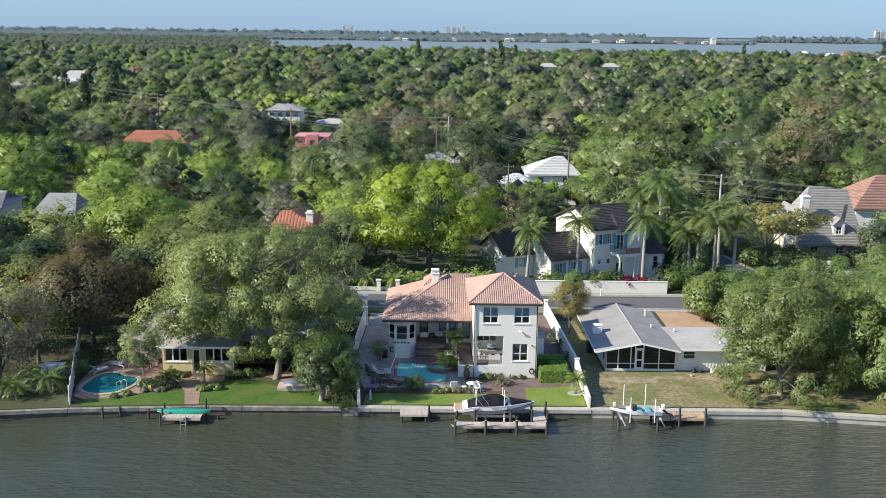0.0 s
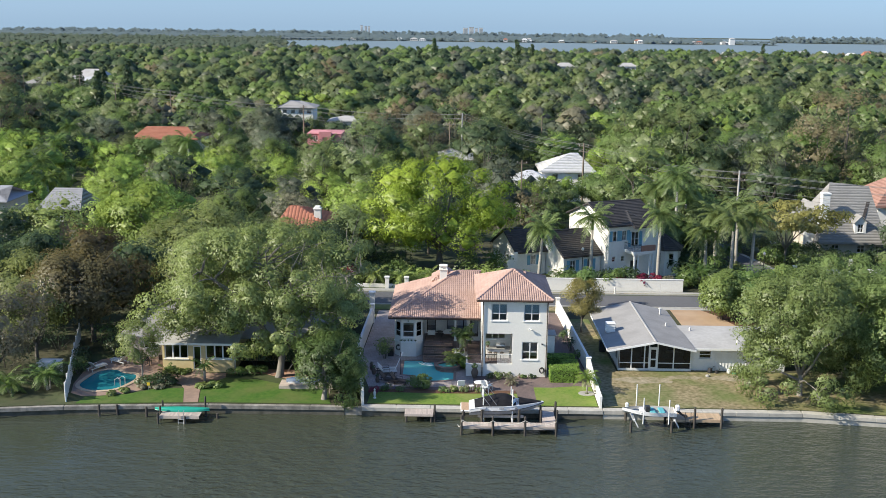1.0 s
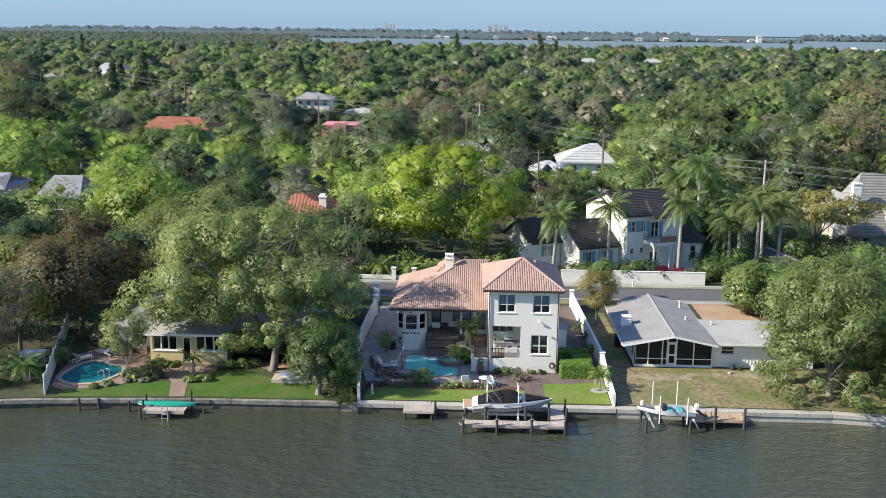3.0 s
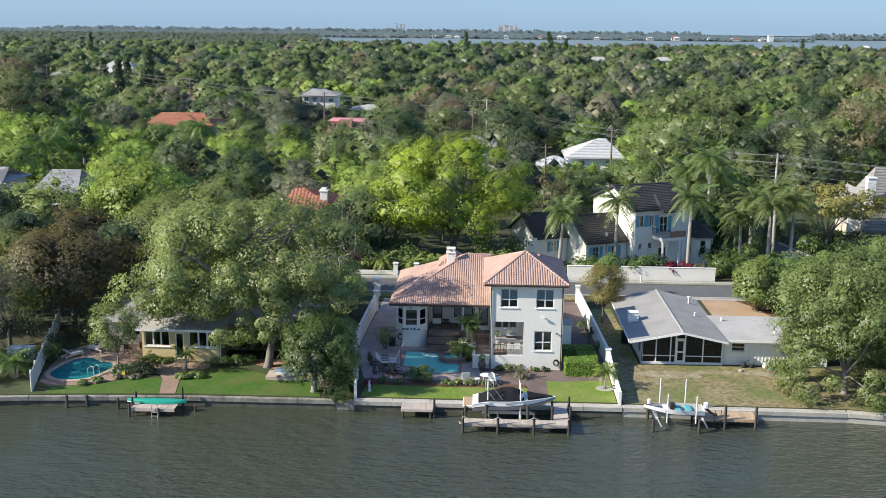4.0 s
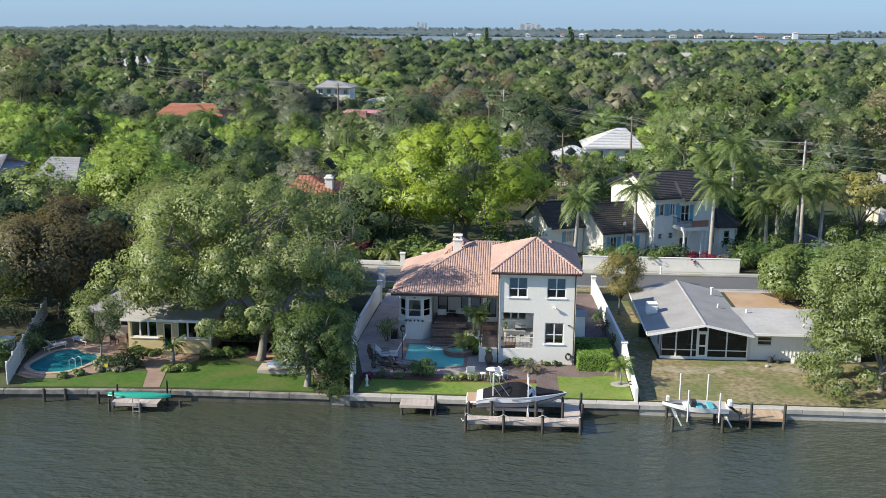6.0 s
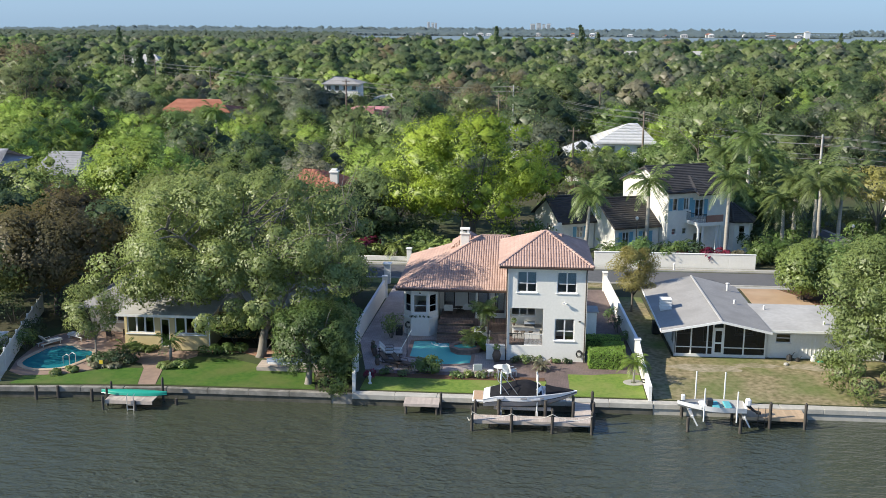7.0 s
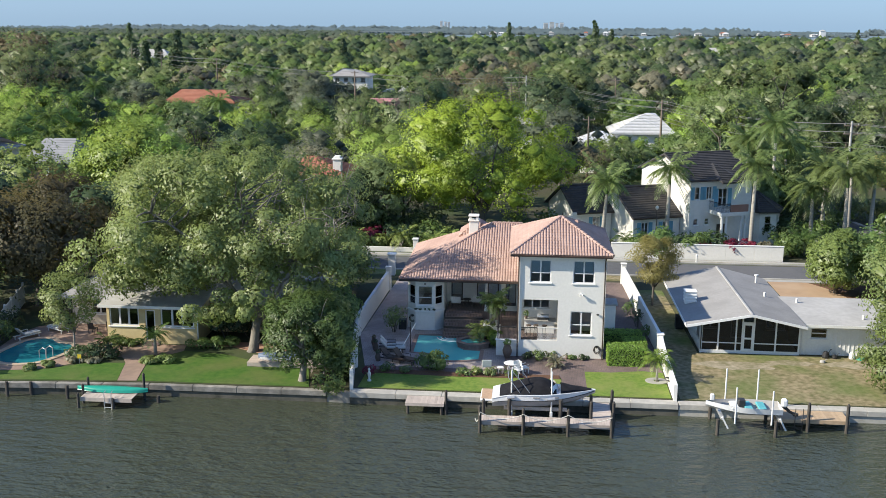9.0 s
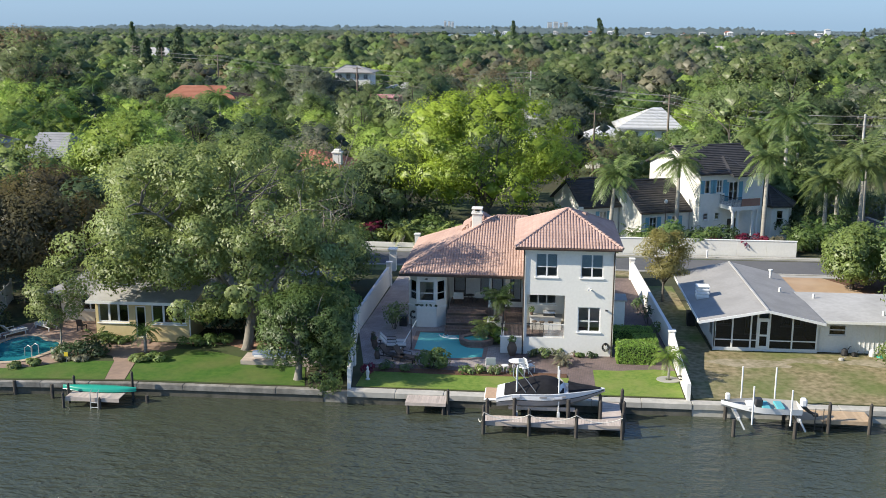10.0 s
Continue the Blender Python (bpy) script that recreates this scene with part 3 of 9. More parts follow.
def span(q, v):
    """Where a convex outline in (u, v) is cut at height v."""
    us = []
    for (a, b), (c, d) in zip(q, q[1:] + q[:1]):
        if (b <= v) != (d <= v):
            us.append(a + (c - a) * (v - b) / (d - b))
    return (min(us), max(us)) if len(us) >= 2 else None


def barrel_tiles(name, polys, material, parent, tw=0.20, tl=0.34, seed=3):
    rng = np.random.default_rng(seed)
    V, F, k = [], [], 0
    prof = ((-0.5, 0.0), (-0.30, 0.62), (0.0, 0.82), (0.30, 0.62), (0.5, 0.0))
    for poly in polys:
        o, u, v, n = axes(poly)
        q = [((Vector(p) - o).dot(u), (Vector(p) - o).dot(v)) for p in poly]
        top = max(b for _, b in q)
        r = 0
        while (r + 0.5) * tl < top:
            c = (r + 0.5) * tl
            s = span(q, c)
            r += 1
            if not s:
                continue
            for j in range(int(math.ceil(s[0] / tw)), int(s[1] / tw) + 1):
                cu = (j + 0.0) * tw
                if cu - tw * 0.3 < s[0] or cu + tw * 0.3 > s[1]:
                    continue
                jit = rng.normal(0, 0.004, 2)
                for dv, lift in ((-0.56, 0.045), (0.54, 0.012)):
                    for pu, pz in prof:
                        V.append(o + u * (cu + pu * tw + jit[0]) + v * (c + dv * tl) + n * (pz * 0.075 + lift + jit[1] * 0.5))
                for i in range(4):
                    F.append((k + i, k + i + 1, k + 6 + i, k + 5 + i))
                F.append((k, k + 4, k + 3, k + 1))
                k += 10
    return tagged(link(name, mesh_np(name, np.array(V), np.array(F), [material]), parent), kind="stuff")


def courses(name, polys, material, parent, tl=0.33, lift=0.035):
    """Flat roof tiles in overlapping rows."""
    V, F, k = [], [], 0
    for poly in polys:
        o, u, v, n = axes(poly)
        q = [((Vector(p) - o).dot(u), (Vector(p) - o).dot(v)) for p in poly]
        top = max(b for _, b in q)
        for r in range(int(top / tl)):
            s0, s1 = span(q, r * tl + 0.01), span(q, min((r + 1) * tl, top - 0.01))
            if not s0 or not s1:
                continue
            for (s, vv, h) in ((s0, r * tl, 0.0), (s0, r * tl, lift), (s1, (r + 1) * tl, 0.006)):
                V += [o + u * s[0] + v * vv + n * h, o + u * s[1] + v * vv + n * h]
            F += [(k, k + 1, k + 3, k + 2), (k + 2, k + 3, k + 5, k + 4)]
            k += 6
    return tagged(link(name, mesh_np(name, np.array(V), np.array(F), [material]), parent), kind="stuff")


def caps(name, lines, material, parent, r=0.11, step=0.36):
    """Round cap tiles along hips and ridges."""
    bm = B()
    for a, b in lines:
        a, b = Vector(a), Vector(b)
        n = max(1, int((b - a).length / step))
        for i in range(n):
            p, q = a + (b - a) * (i / n), a + (b - a) * ((i + 1.12) / n)
            tube(bm, (p + Vector((0, 0, 0.05)), q + Vector((0, 0, 0.03))), (r * 1.1, r * 0.85), 6)
    return tagged(part(name, bm, material, parent), kind="stuff")


def hip(x0, x1, y0, y1, z, a, b):
    """The four faces of a hip roof over a rectangle, with the ridge from a to b (either may be the same point)."""
    c = ((x0, y0, z), (x1, y0, z), (x1, y1, z), (x0, y1, z))
    along_x = abs(b[0] - a[0]) >= abs(b[1] - a[1])
    if along_x:
        return [[c[0], c[1], b, a], [c[1], c[2], b], [c[2], c[3], a, b], [c[3], c[0], a]]
    return [[c[0], c[1], a], [c[1], c[2], b, a], [c[2], c[3], b], [c[3], c[0], a, b]]


# ---------------------------------------------------------------- plants
def leaves(rng, lobes, per, size, flat=0.8, out=0.75, up=0.25, jitter=0.34, hang=0.0, aspect=0.55, dome=None, soft=None, lift=0.3):
    """Pointed leaf clumps over the outside of round lobes: arrays of corners and faces."""
    lobes = np.asarray(lobes, float)
    n = len(lobes) * per
    c, r = np.repeat(lobes[:, :3], per, 0), np.repeat(lobes[:, 3], per)
    d = rng.normal(size=(n, 3))
    d[:, 2] += 0.35
    d /= np.linalg.norm(d, axis=1)[:, None]
    s = out + (1.08 - out) * rng.random(n) ** 0.7
    p = c + d * (r * s)[:, None] * np.array((1, 1, flat))
    nr = d * 0.8 + rng.normal(size=(n, 3)) * jitter + np.array((0, 0, up))
    if dome is not None:                       # leaves also turn with the crown as a whole
        nr += np.repeat(dome, per, 0) * 0.55
    nr /= np.linalg.norm(nr, axis=1)[:, None]
    t = np.cross(nr, rng.normal(size=(n, 3)))
    if hang:
        t = t * (1 - hang) + np.array((0, 0, -1.0)) * hang
        t -= nr * (t * nr).sum(1)[:, None] * (1 - hang)
    t /= np.linalg.norm(t, axis=1)[:, None] + 1e-9
    b = np.cross(nr, t)
    sz = size * (0.6 + 0.8 * rng.random(n))
    a, w = (t * sz[:, None]), (b * (sz * aspect)[:, None])
    V = np.stack((p - a, p + a * 0.6 - w, p + a * 0.6 + w), 1).reshape(-1, 3)
    if soft is not None:                       # clumps shade as part of the round crown that they belong to
        g = d * 0.65 + np.array((0, 0, lift)) + (np.repeat(dome, per, 0) * 1.0 if dome is not None else 0)
        g = g / np.linalg.norm(g, axis=1)[:, None] * 0.76 + nr * 0.24
        soft.append(np.repeat(g / np.linalg.norm(g, axis=1)[:, None], 3, 0))
    return V, np.arange(n * 3).reshape(-1, 3)


def set_normals(me, N):
    at = me.attributes.new("custom_normal", "FLOAT_VECTOR", "POINT")
    at.data.foreach_set("vector", np.ascontiguousarray(N, dtype=np.float32).ravel())


def ball(sub):
    """An eight-sided ball, or one of thirty-two sides."""
    V = [(1, 0, 0), (-1, 0, 0), (0, 1, 0), (0, -1, 0), (0, 0, 1), (0, 0, -1)]
    F = [(0, 2, 4), (2, 1, 4), (1, 3, 4), (3, 0, 4), (2, 0, 5), (1, 2, 5), (3, 1, 5), (0, 3, 5)]
    if sub:
        V, mid, G = [Vector(v) for v in V], {}, []

        def m(i, j):
            k = (min(i, j), max(i, j))
            if k not in mid:
                V.append((V[i] + V[j]).normalized())
                mid[k] = len(V) - 1
            return mid[k]
        for a, b, c in F:
            d, e, f = m(a, b), m(b, c), m(c, a)
            G += [(a, d, f), (d, b, e), (f, e, c), (d, e, f)]
        F = G
    return np.array([tuple(v) for v in V]), np.array(F)


BALLS = (ball(False), ball(True))


def cores(lobes, k=0.62, flat=0.8, sub=1):
    """The dense inside of the lobes, as uneven balls."""
    base, tri = BALLS[sub]
    lobes = np.asarray(lobes, float)
    n, m = len(lobes), len(base)
    r = np.random.default_rng(n)
    a = np.arange(n) * 2.4
    R = np.zeros((n, 3, 3))
    R[:, 0, 0], R[:, 0, 1], R[:, 1, 0], R[:, 1, 1], R[:, 2, 2] = np.cos(a), -np.sin(a), np.sin(a), np.cos(a), 1
    P = np.einsum("nij,kj->nki", R, base) * (0.80 + 0.22 * r.random((n, m)))[:, :, None]
    V = (lobes[:, None, :3] + P * (lobes[:, 3] * k)[:, None, None] * np.array((1, 1, flat))).reshape(-1, 3)
    F = (tri[None] + (np.arange(n) * m)[:, None, None]).reshape(-1, 3)
    return V, F


def crown_mesh(name, rng, lobes, per, size, flat, out, leaf, core, idx=None, mats=None, sub=1, **kw):
    """Leaf clumps and the shaded twigs inside them, in one mesh."""
    soft = []
    V, F = leaves(rng, lobes, per, size, flat, out, soft=soft, **kw)
    mats = mats or [M[leaf]]
    idx = np.zeros(len(F), int) if idx is None else idx
    if core:
        V2, F2 = cores(lobes, core, flat, sub)
        F = np.concatenate((F, F2 + len(V)))
        V = np.concatenate((V, V2))
        idx = np.concatenate((idx, np.repeat(idx[::per], len(BALLS[sub][1]))))
        c = np.repeat(np.asarray(lobes, float)[:, :3], len(BALLS[sub][0]), 0)
        g = (V2 - c) / np.linalg.norm(V2 - c, axis=1)[:, None]
        if kw.get("dome") is not None:
            g = g * 0.65 + np.array((0, 0, kw.get("lift", 0.3))) + np.repeat(kw["dome"], len(BALLS[sub][0]), 0)
        soft.append(g / np.linalg.norm(g, axis=1)[:, None])
    me = mesh_np(name, V, F, mats, idx)
    set_normals(me, np.concatenate(soft))
    return me


def crown_lobes(rng, n, rx, ry, z0, z1, lr, shell=0.55):
    """Lobes through an uneven crown that spans z0 to z1."""
    out = []
    cz, rz = (z0 + z1) / 2, (z1 - z0) / 2
    while len(out) < n:
        d = rng.normal(size=3)
        d /= np.linalg.norm(d)
        s = shell + (1 - shell) * rng.random() ** 0.6
        p = d * s
        if p[2] < -0.75:
            continue
        w = 1.0 + 0.16 * math.sin(3 * math.atan2(p[1], p[0]) + rx) + 0.10 * math.sin(5 * math.atan2(p[1], p[0]) + 2 * ry)
        r = lr * (0.65 + 0.7 * rng.random())
        out.append((p[0] * (rx * w - r * 0.5), p[1] * (ry * w - r * 0.5), cz + p[2] * (rz - r * 0.45), r))
    return out


def trunk_mesh(rng, bm, lobes, fork_z, r0, lean=(0, 0), limbs=7, gone=()):
    """A tapered trunk that forks into limbs which run into the crown."""
    f = Vector((lean[0], lean[1], fork_z))
    tube(bm, ((0, 0, -0.1), (lean[0] * 0.1, lean[1] * 0.1, fork_z * 0.08), (lean[0] * 0.5, lean[1] * 0.5, fork_z * 0.5), f), (r0 * 1.45, r0 * 1.05, r0 * 0.85, r0 * 0.75), 9)
    pick = [lobes[i] for i in rng.choice(len(lobes), min(limbs, len(lobes)), replace=False)]
    n0 = min(len(pick), 9)
    pick = pick[:n0] + list(gone) + pick[n0:]
    for L in gone:                              # bare twigs where the leaves have gone
        for _ in range(4):
            c, d = Vector(L[:3]), Vector(rng.normal(size=3)) * L[3] * 0.8
            m = c + d * 0.5 + Vector(rng.normal(size=3)) * 0.2
            tube(bm, (c, m, c + d + Vector((0, 0, 0.3))), (0.032, 0.022, 0.010), 4)
    paths = []
    for i, L in enumerate(pick):
        e = Vector(L[:3])
        if i < n0:                              # great limbs from the fork
            k, a = (0.54, f - Vector((0, 0, rng.random() * fork_z * 0.45)))
            out = Vector((e.x - f.x, e.y - f.y, 0)) * 0.34
            mid = a + out + Vector((rng.normal() * 0.3, rng.normal() * 0.3, max(0.6, (e.z - a.z) * 0.62)))
        else:                                   # boughs from the nearest great limb
            k, best = 0.26, None
            for p in paths:
                for c in p:
                    d = (c - e).length
                    if best is None or d < best[0]:
                        best = (d, c)
            a = best[1]
            mid = a.lerp(e, 0.45) + Vector((rng.normal() * 0.3, rng.normal() * 0.3, 0.14 * best[0]))
        q = mid.lerp(e, 0.55) + Vector((rng.normal() * 0.35, rng.normal() * 0.35, 0.25))
        tube(bm, (a, a.lerp(mid, 0.5) + Vector((rng.normal() * 0.12, rng.normal() * 0.12, 0.1)), mid, q, e), (r0 * k, r0 * k * 0.7, r0 * k * 0.46, r0 * k * 0.26, r0 * k * 0.09), 6)
        if i < n0:
            paths.append((mid, mid.lerp(q, 0.5), q, q.lerp(e, 0.5)))
        for _ in range(2):
            g = q + Vector(rng.normal(size=3)) * (e - q).length * 0.8
            tube(bm, (q, q.lerp(g, 0.6) + Vector((0, 0, 0.15)), g), (r0 * k * 0.3, r0 * k * 0.17, r0 * k * 0.06), 5)


def tree(name, label, base, seed, n, rx, ry, z0, z1, lr, per, size, leaf, bark="bark", fork=2.5, r0=0.3, lean=(0, 0), limbs=7, flat=0.8, hang=0.0, core=0.6, out=0.75, shell=0.55, extra=(), category="tree", group="", aspect=0.55, jitter=0.34, csub=0, bare=None, stem=None, turn=1.0):
    rng = np.random.default_rng(seed)
    per, size, core = int(per * 1.75), size * 0.86, core * 0.74
    t = thing(name, label, category, base, group, local=True)
    lobes = crown_lobes(rng, n, rx, ry, z0, z1, lr, shell)
    lobes = [(x + lean[0], y + lean[1], z, r) for x, y, z, r in lobes] + list(extra)
    bm = B()
    gone = []
    if bare:                                    # one side has lost most of its leaves
        gone = [L for L in lobes if L[0] + 0.25 * L[1] > bare[0] and rng.random() > bare[1]]
        lobes = [L for L in lobes if L not in gone]
    trunk_mesh(rng, bm, lobes, fork, r0, stem or (lean[0] * 0.25, lean[1] * 0.25), limbs, gone)
    part("trunk", bm, M[bark], t, smooth=True)
    q = np.array(lobes)
    dome = (q[:, :3] - np.array((lean[0], lean[1], (z0 + z1) / 2 - 1.0))) / np.array((rx, ry, (z1 - z0) / 2)) * turn
    link("crown", crown_mesh("crown", rng, lobes, per, size, flat, out, leaf, core, hang=hang, aspect=aspect, jitter=jitter, dome=dome, sub=csub), t)
    return t


def shrub(name, label, base, seed, r, h, leaf, size=0.16, per=110, n=7, category="shrub", group=""):
    rng = np.random.default_rng(seed)
    t = thing(name, label, category, base, group, local=True)
    lobes = [(rng.normal() * r * 0.42, rng.normal() * r * 0.42, h * (0.35 + 0.35 * rng.random()), r * (0.4 + 0.25 * rng.random())) for _ in range(n)]
    soft = []
    V, F = leaves(rng, lobes, per, size, min(1.0, 0.75 * h / r), soft=soft)
    V[:, 2] = np.maximum(V[:, 2], 0.02)
    me = mesh_np("foliage", V, F, [M[leaf]])
    set_normals(me, soft[0])
    link("foliage", me, t)
    bm = B()
    for L in lobes[:4]:
        tube(bm, ((L[0] * 0.2, L[1] * 0.2, -0.02), (L[0] * 0.6, L[1] * 0.6, L[2] * 0.6), L[:3]), (0.035, 0.025, 0.012), 5)
    part("stem", bm, M["bark"], t)
    return t


def frond(rng, length, droop, lift, width, nleaf, size, thick=0.34):
    """One feather frond that starts at the origin along +x: corners and faces."""
    V, k = [], nleaf
    pts = []
    for i in range(k + 1):
        s = i / k
        pts.append(Vector((length * (s - 0.18 * s * s * droop), 0, length * (lift * s - droop * s * s))))
    for i in range(1, k + 1):
        s = i / k
        p, d = pts[i], (pts[i] - pts[i - 1]).normalized()
        w = width * math.sin(math.pi * (0.12 + 0.83 * s)) ** 0.7
        for sd in (1, -1):
            tip = p + Vector((d.x * w * 0.55, sd * w * (0.75 + 0.3 * rng.random()), d.z * w * 0.5 - w * (0.35 + 0.4 * rng.random())))
            side = d * size * thick
            m = p.lerp(tip, 0.45) + Vector((0, 0, 0.05 * w))
            V += [p, m + side, tip, m - side]
    # the stalk
    for a, b in zip(pts, pts[1:]):
        V += [a + Vector((0, 0.02, 0)), a - Vector((0, 0.02, 0)), b - Vector((0, 0.015, 0)), b + Vector((0, 0.015, 0))]
    return np.array(V)


def fronds(rng, n, length, at, width=0.55, nleaf=14, size=0.14, spread=(0.95, -0.1), droop=(0.35, 0.6)):
    out = []
    for i in range(n):
        a = 2 * math.pi * (i * 0.382 + rng.random() * 0.1)
        f = (i + 0.5) / n
        lift = spread[0] + (spread[1] - spread[0]) * f + rng.normal() * 0.08
        v = frond(rng, length * (0.85 + 0.3 * rng.random()), droop[0] + (droop[1] - droop[0]) * rng.random(), lift, width, nleaf, size)
        ca, sa = math.cos(a), math.sin(a)
        out.append(np.stack((v[:, 0] * ca - v[:, 1] * sa + at[0], v[:, 0] * sa + v[:, 1] * ca + at[1], v[:, 2] + at[2]), 1))
    V = np.concatenate(out)
    return V, np.arange(len(V)).reshape(-1, 4)


def royal_palm(base, h, seed, label="tall royal palm with a smooth grey trunk", r=0.2, n=20, length=3.1, group="royal palms", name="palm_tree", leaf="palmleaf"):
    rng = np.random.default_rng(seed)
    t = thing(name, label, "palm tree", base, group, local=True)
    bx, by = rng.normal(size=2) * 0.15
    bm = B()
    tube(bm, ((0, 0, -0.1), (0, 0, h * 0.05), (bx * 0.5, by * 0.5, h * 0.4), (bx, by, h * 0.82)), (r * 1.35, r * 1.05, r * 1.1, r * 0.75), 10)
    part("trunk", bm, M["palmtrunk"], t, smooth=True)
    bm = B()
    tube(bm, ((bx, by, h * 0.82), (bx, by, h * 0.86), (bx, by, h)), (r * 0.85, r * 0.8, r * 0.4), 8)
    part("crownshaft", bm, M["shaft"], t, smooth=True)
    V, F = fronds(rng, n, length, (bx, by, h), 0.72, 20, 0.22, (1.5, -0.35), (0.55, 1.05))
    link("crown", mesh_np("crown", V, F, [M[leaf]]), t)
    return t


def bush_palm(base, h, seed, label, n=12, length=1.5, stems=1, spread=0.25, name="small_palm", width=0.4, leaf="palmleaf", trunk="palmtrunk", r=0.08):
    rng = np.random.default_rng(seed)
    t = thing(name, label, "palm", base, local=True)
    bm, Vs = B(), []
    for i in range(stems):
        dx, dy = (rng.normal(size=2) * spread if stems > 1 else (0, 0))
        hh = h * (0.75 + 0.4 * rng.random()) if stems > 1 else h
        tube(bm, ((dx * 0.4, dy * 0.4, -0.05), (dx * 0.7, dy * 0.7, hh * 0.5), (dx, dy, hh)), (r * 1.2, r, r * 0.8), 7)
        Vs.append(fronds(rng, n, length, (dx, dy, hh), width, 15, 0.10, (1.4, 0.1), (0.55, 1.0))[0])
    part("trunk", bm, M[trunk], t, smooth=True)
    V = np.concatenate(Vs)
    link("crown", mesh_np("crown", V, np.arange(len(V)).reshape(-1, 4), [M[leaf]]), t)
    return t

# ---------------------------------------------------------------- ground, water, seawall, road
GZ = 0.85
SHORE = [(-120, -12.3), (-80, -6.3), (-45, -2.7), (-30, -1.25), (-24, -0.45), (-12, 0.40), (-0.6, 0.45), (1.1, 0.28), (21.5, 0.28), (38.5, 0.28), (47.3, -1.05), (60, -3.5), (120, -16.5)]


def ground():
    bm = B()
    rows = [[(x, y + (0.3 if x < 1 else 0.72)) for x, y in SHORE]] + [[(x * k, y) for x, _ in SHORE] for y, k in ((40, 1.2), (170, 2.5), (600, 6), (1000, 10))]
    vs = [[bm.verts.new((x, y + (0 if i < 4 else 26 * math.sin(x * 0.013) + 14 * math.sin(x * 0.04)), GZ)) for x, y in r] for i, r in enumerate(rows)]
    for r0, r1 in zip(vs, vs[1:]):
        for a, b, c, d in zip(r0, r0[1:], r1[1:], r1):
            bm.faces.new((a, b, c, d))
    lip = [bm.verts.new((v.co.x, v.co.y, 0.45)) for v in vs[0]]
    for a, b, c, d in zip(vs[0], vs[0][1:], lip[1:], lip):
        bm.faces.new((a, b, c, d))
    for x0, x1, y0, y1, x2 in ((-1900, -175, 960, 2460, -400), (-1900, 800, 2450, 3700, 900), (980, 1900, 3020, 3400, 1900), (-1900, 1900, 4250, 4900, 1900)):
        n = 24
        lo = [bm.verts.new((x0 + (x1 - x0) * i / n, y0 + 30 * math.sin(i * 1.7), GZ)) for i in range(n + 1)]
        hi = [bm.verts.new((x0 + (x2 - x0) * i / n, y1, GZ)) for i in range(n + 1)]
        for i in range(n):
            bm.faces.new((lo[i], lo[i + 1], hi[i + 1], hi[i]))
    tagged(part("ground", bm, M["soil"]), "leaf-littered wooded ground between the houses", "ground", kind="structure")
    bm = B()
    q = [bm.verts.new(p) for p in ((-4900, -900, 0), (4900, -900, 0), (4900, 1000, 0), (-4900, 1000, 0))]
    bm.faces.new(q)
    tagged(part("water", bm, M["water"]), "dark green rippled canal water", "water", kind="structure")
    bm = B(); bm.faces.new([bm.verts.new(p) for p in ((-4900, 1000, 0), (4900, 1000, 0), (4900, 4990, 0), (-4900, 4990, 0))])
    tagged(part("bay_water", bm, M["baywater"]), "pale calm water of the far bay", "water", kind="structure")


ground()


def sheet(name, pts, material, label, category, lift=0.012, th=0.14, kind="structure"):
    bm = B()
    prism(bm, pts, GZ - th, GZ + lift)
    return tagged(part(name, bm, material), label, category, kind=kind)


def seawall(name, pts, material, label, width=0.55, top=0.76, sect=3.0, overhang=0.10, face=None):
    """A wall of sheet panels with a cap cast in sections."""
    w = tagged(new(name), label, "seawall", kind="structure")
    bm = B()
    for a, b in zip(pts, pts[1:]):
        d = (Vector(b) - Vector(a)).normalized()
        n = Vector((-d.y, d.x))
        p0, p1 = Vector(a) + n * overhang, Vector(b) + n * overhang
        wall(bm, p0, p1, -1.2, top - 0.32, 0.3)
    part("face", bm, face or material, w)
    for a, b in zip(pts, pts[1:]):
        a, b = Vector(a), Vector(b)
        L = (b - a).length
        u = (b - a) / L
        k = max(1, round(L / sect))
        m0 = Matrix(((u.x, -u.y, 0, a.x), (u.y, u.x, 0, a.y), (0, 0, 1, 0), (0, 0, 0, 1)))
        for i in range(k):
            bm = B()
            dz = random.uniform(-0.012, 0.012)
            box(bm, L * i / k + 0.008, L * (i + 1) / k - 0.008, 0, width, top - 0.36 + dz, top + dz, 0.025, m0)
            part("cap_section", bm, material, w)


seawall("seawall_middle", [(1.1, 0.28), (21.6, 0.28)], M["concrete"], "pale concrete seawall with a broad cap", 0.85, 0.80, face=M["tideshade"])
seawall("seawall_right", [(21.62, 0.32), (38.5, 0.30), (47.3, -0.95), (60, -3.4), (85, -8.5)], M["concrete"], "pale concrete seawall with a flat cap", 0.78, 0.80)
seawall("seawall_left", [(-80, -6.3), (-45, -2.75), (-30, -1.3), (-24, -0.5), (-12, 0.36), (-0.4, 0.36)], M["oldconcrete"], "old stained concrete seawall with a worn cap", 0.45, 0.79, face=M["tideshade"])
# short return where the two walls step
box(bm := B(), -0.4, 1.1, 0.5, 0.95, -1.0, 0.66, 0.02)
tagged(part("seawall_return", bm, M["oldconcrete"]), "dark stained return of the old seawall", "seawall", kind="structure")

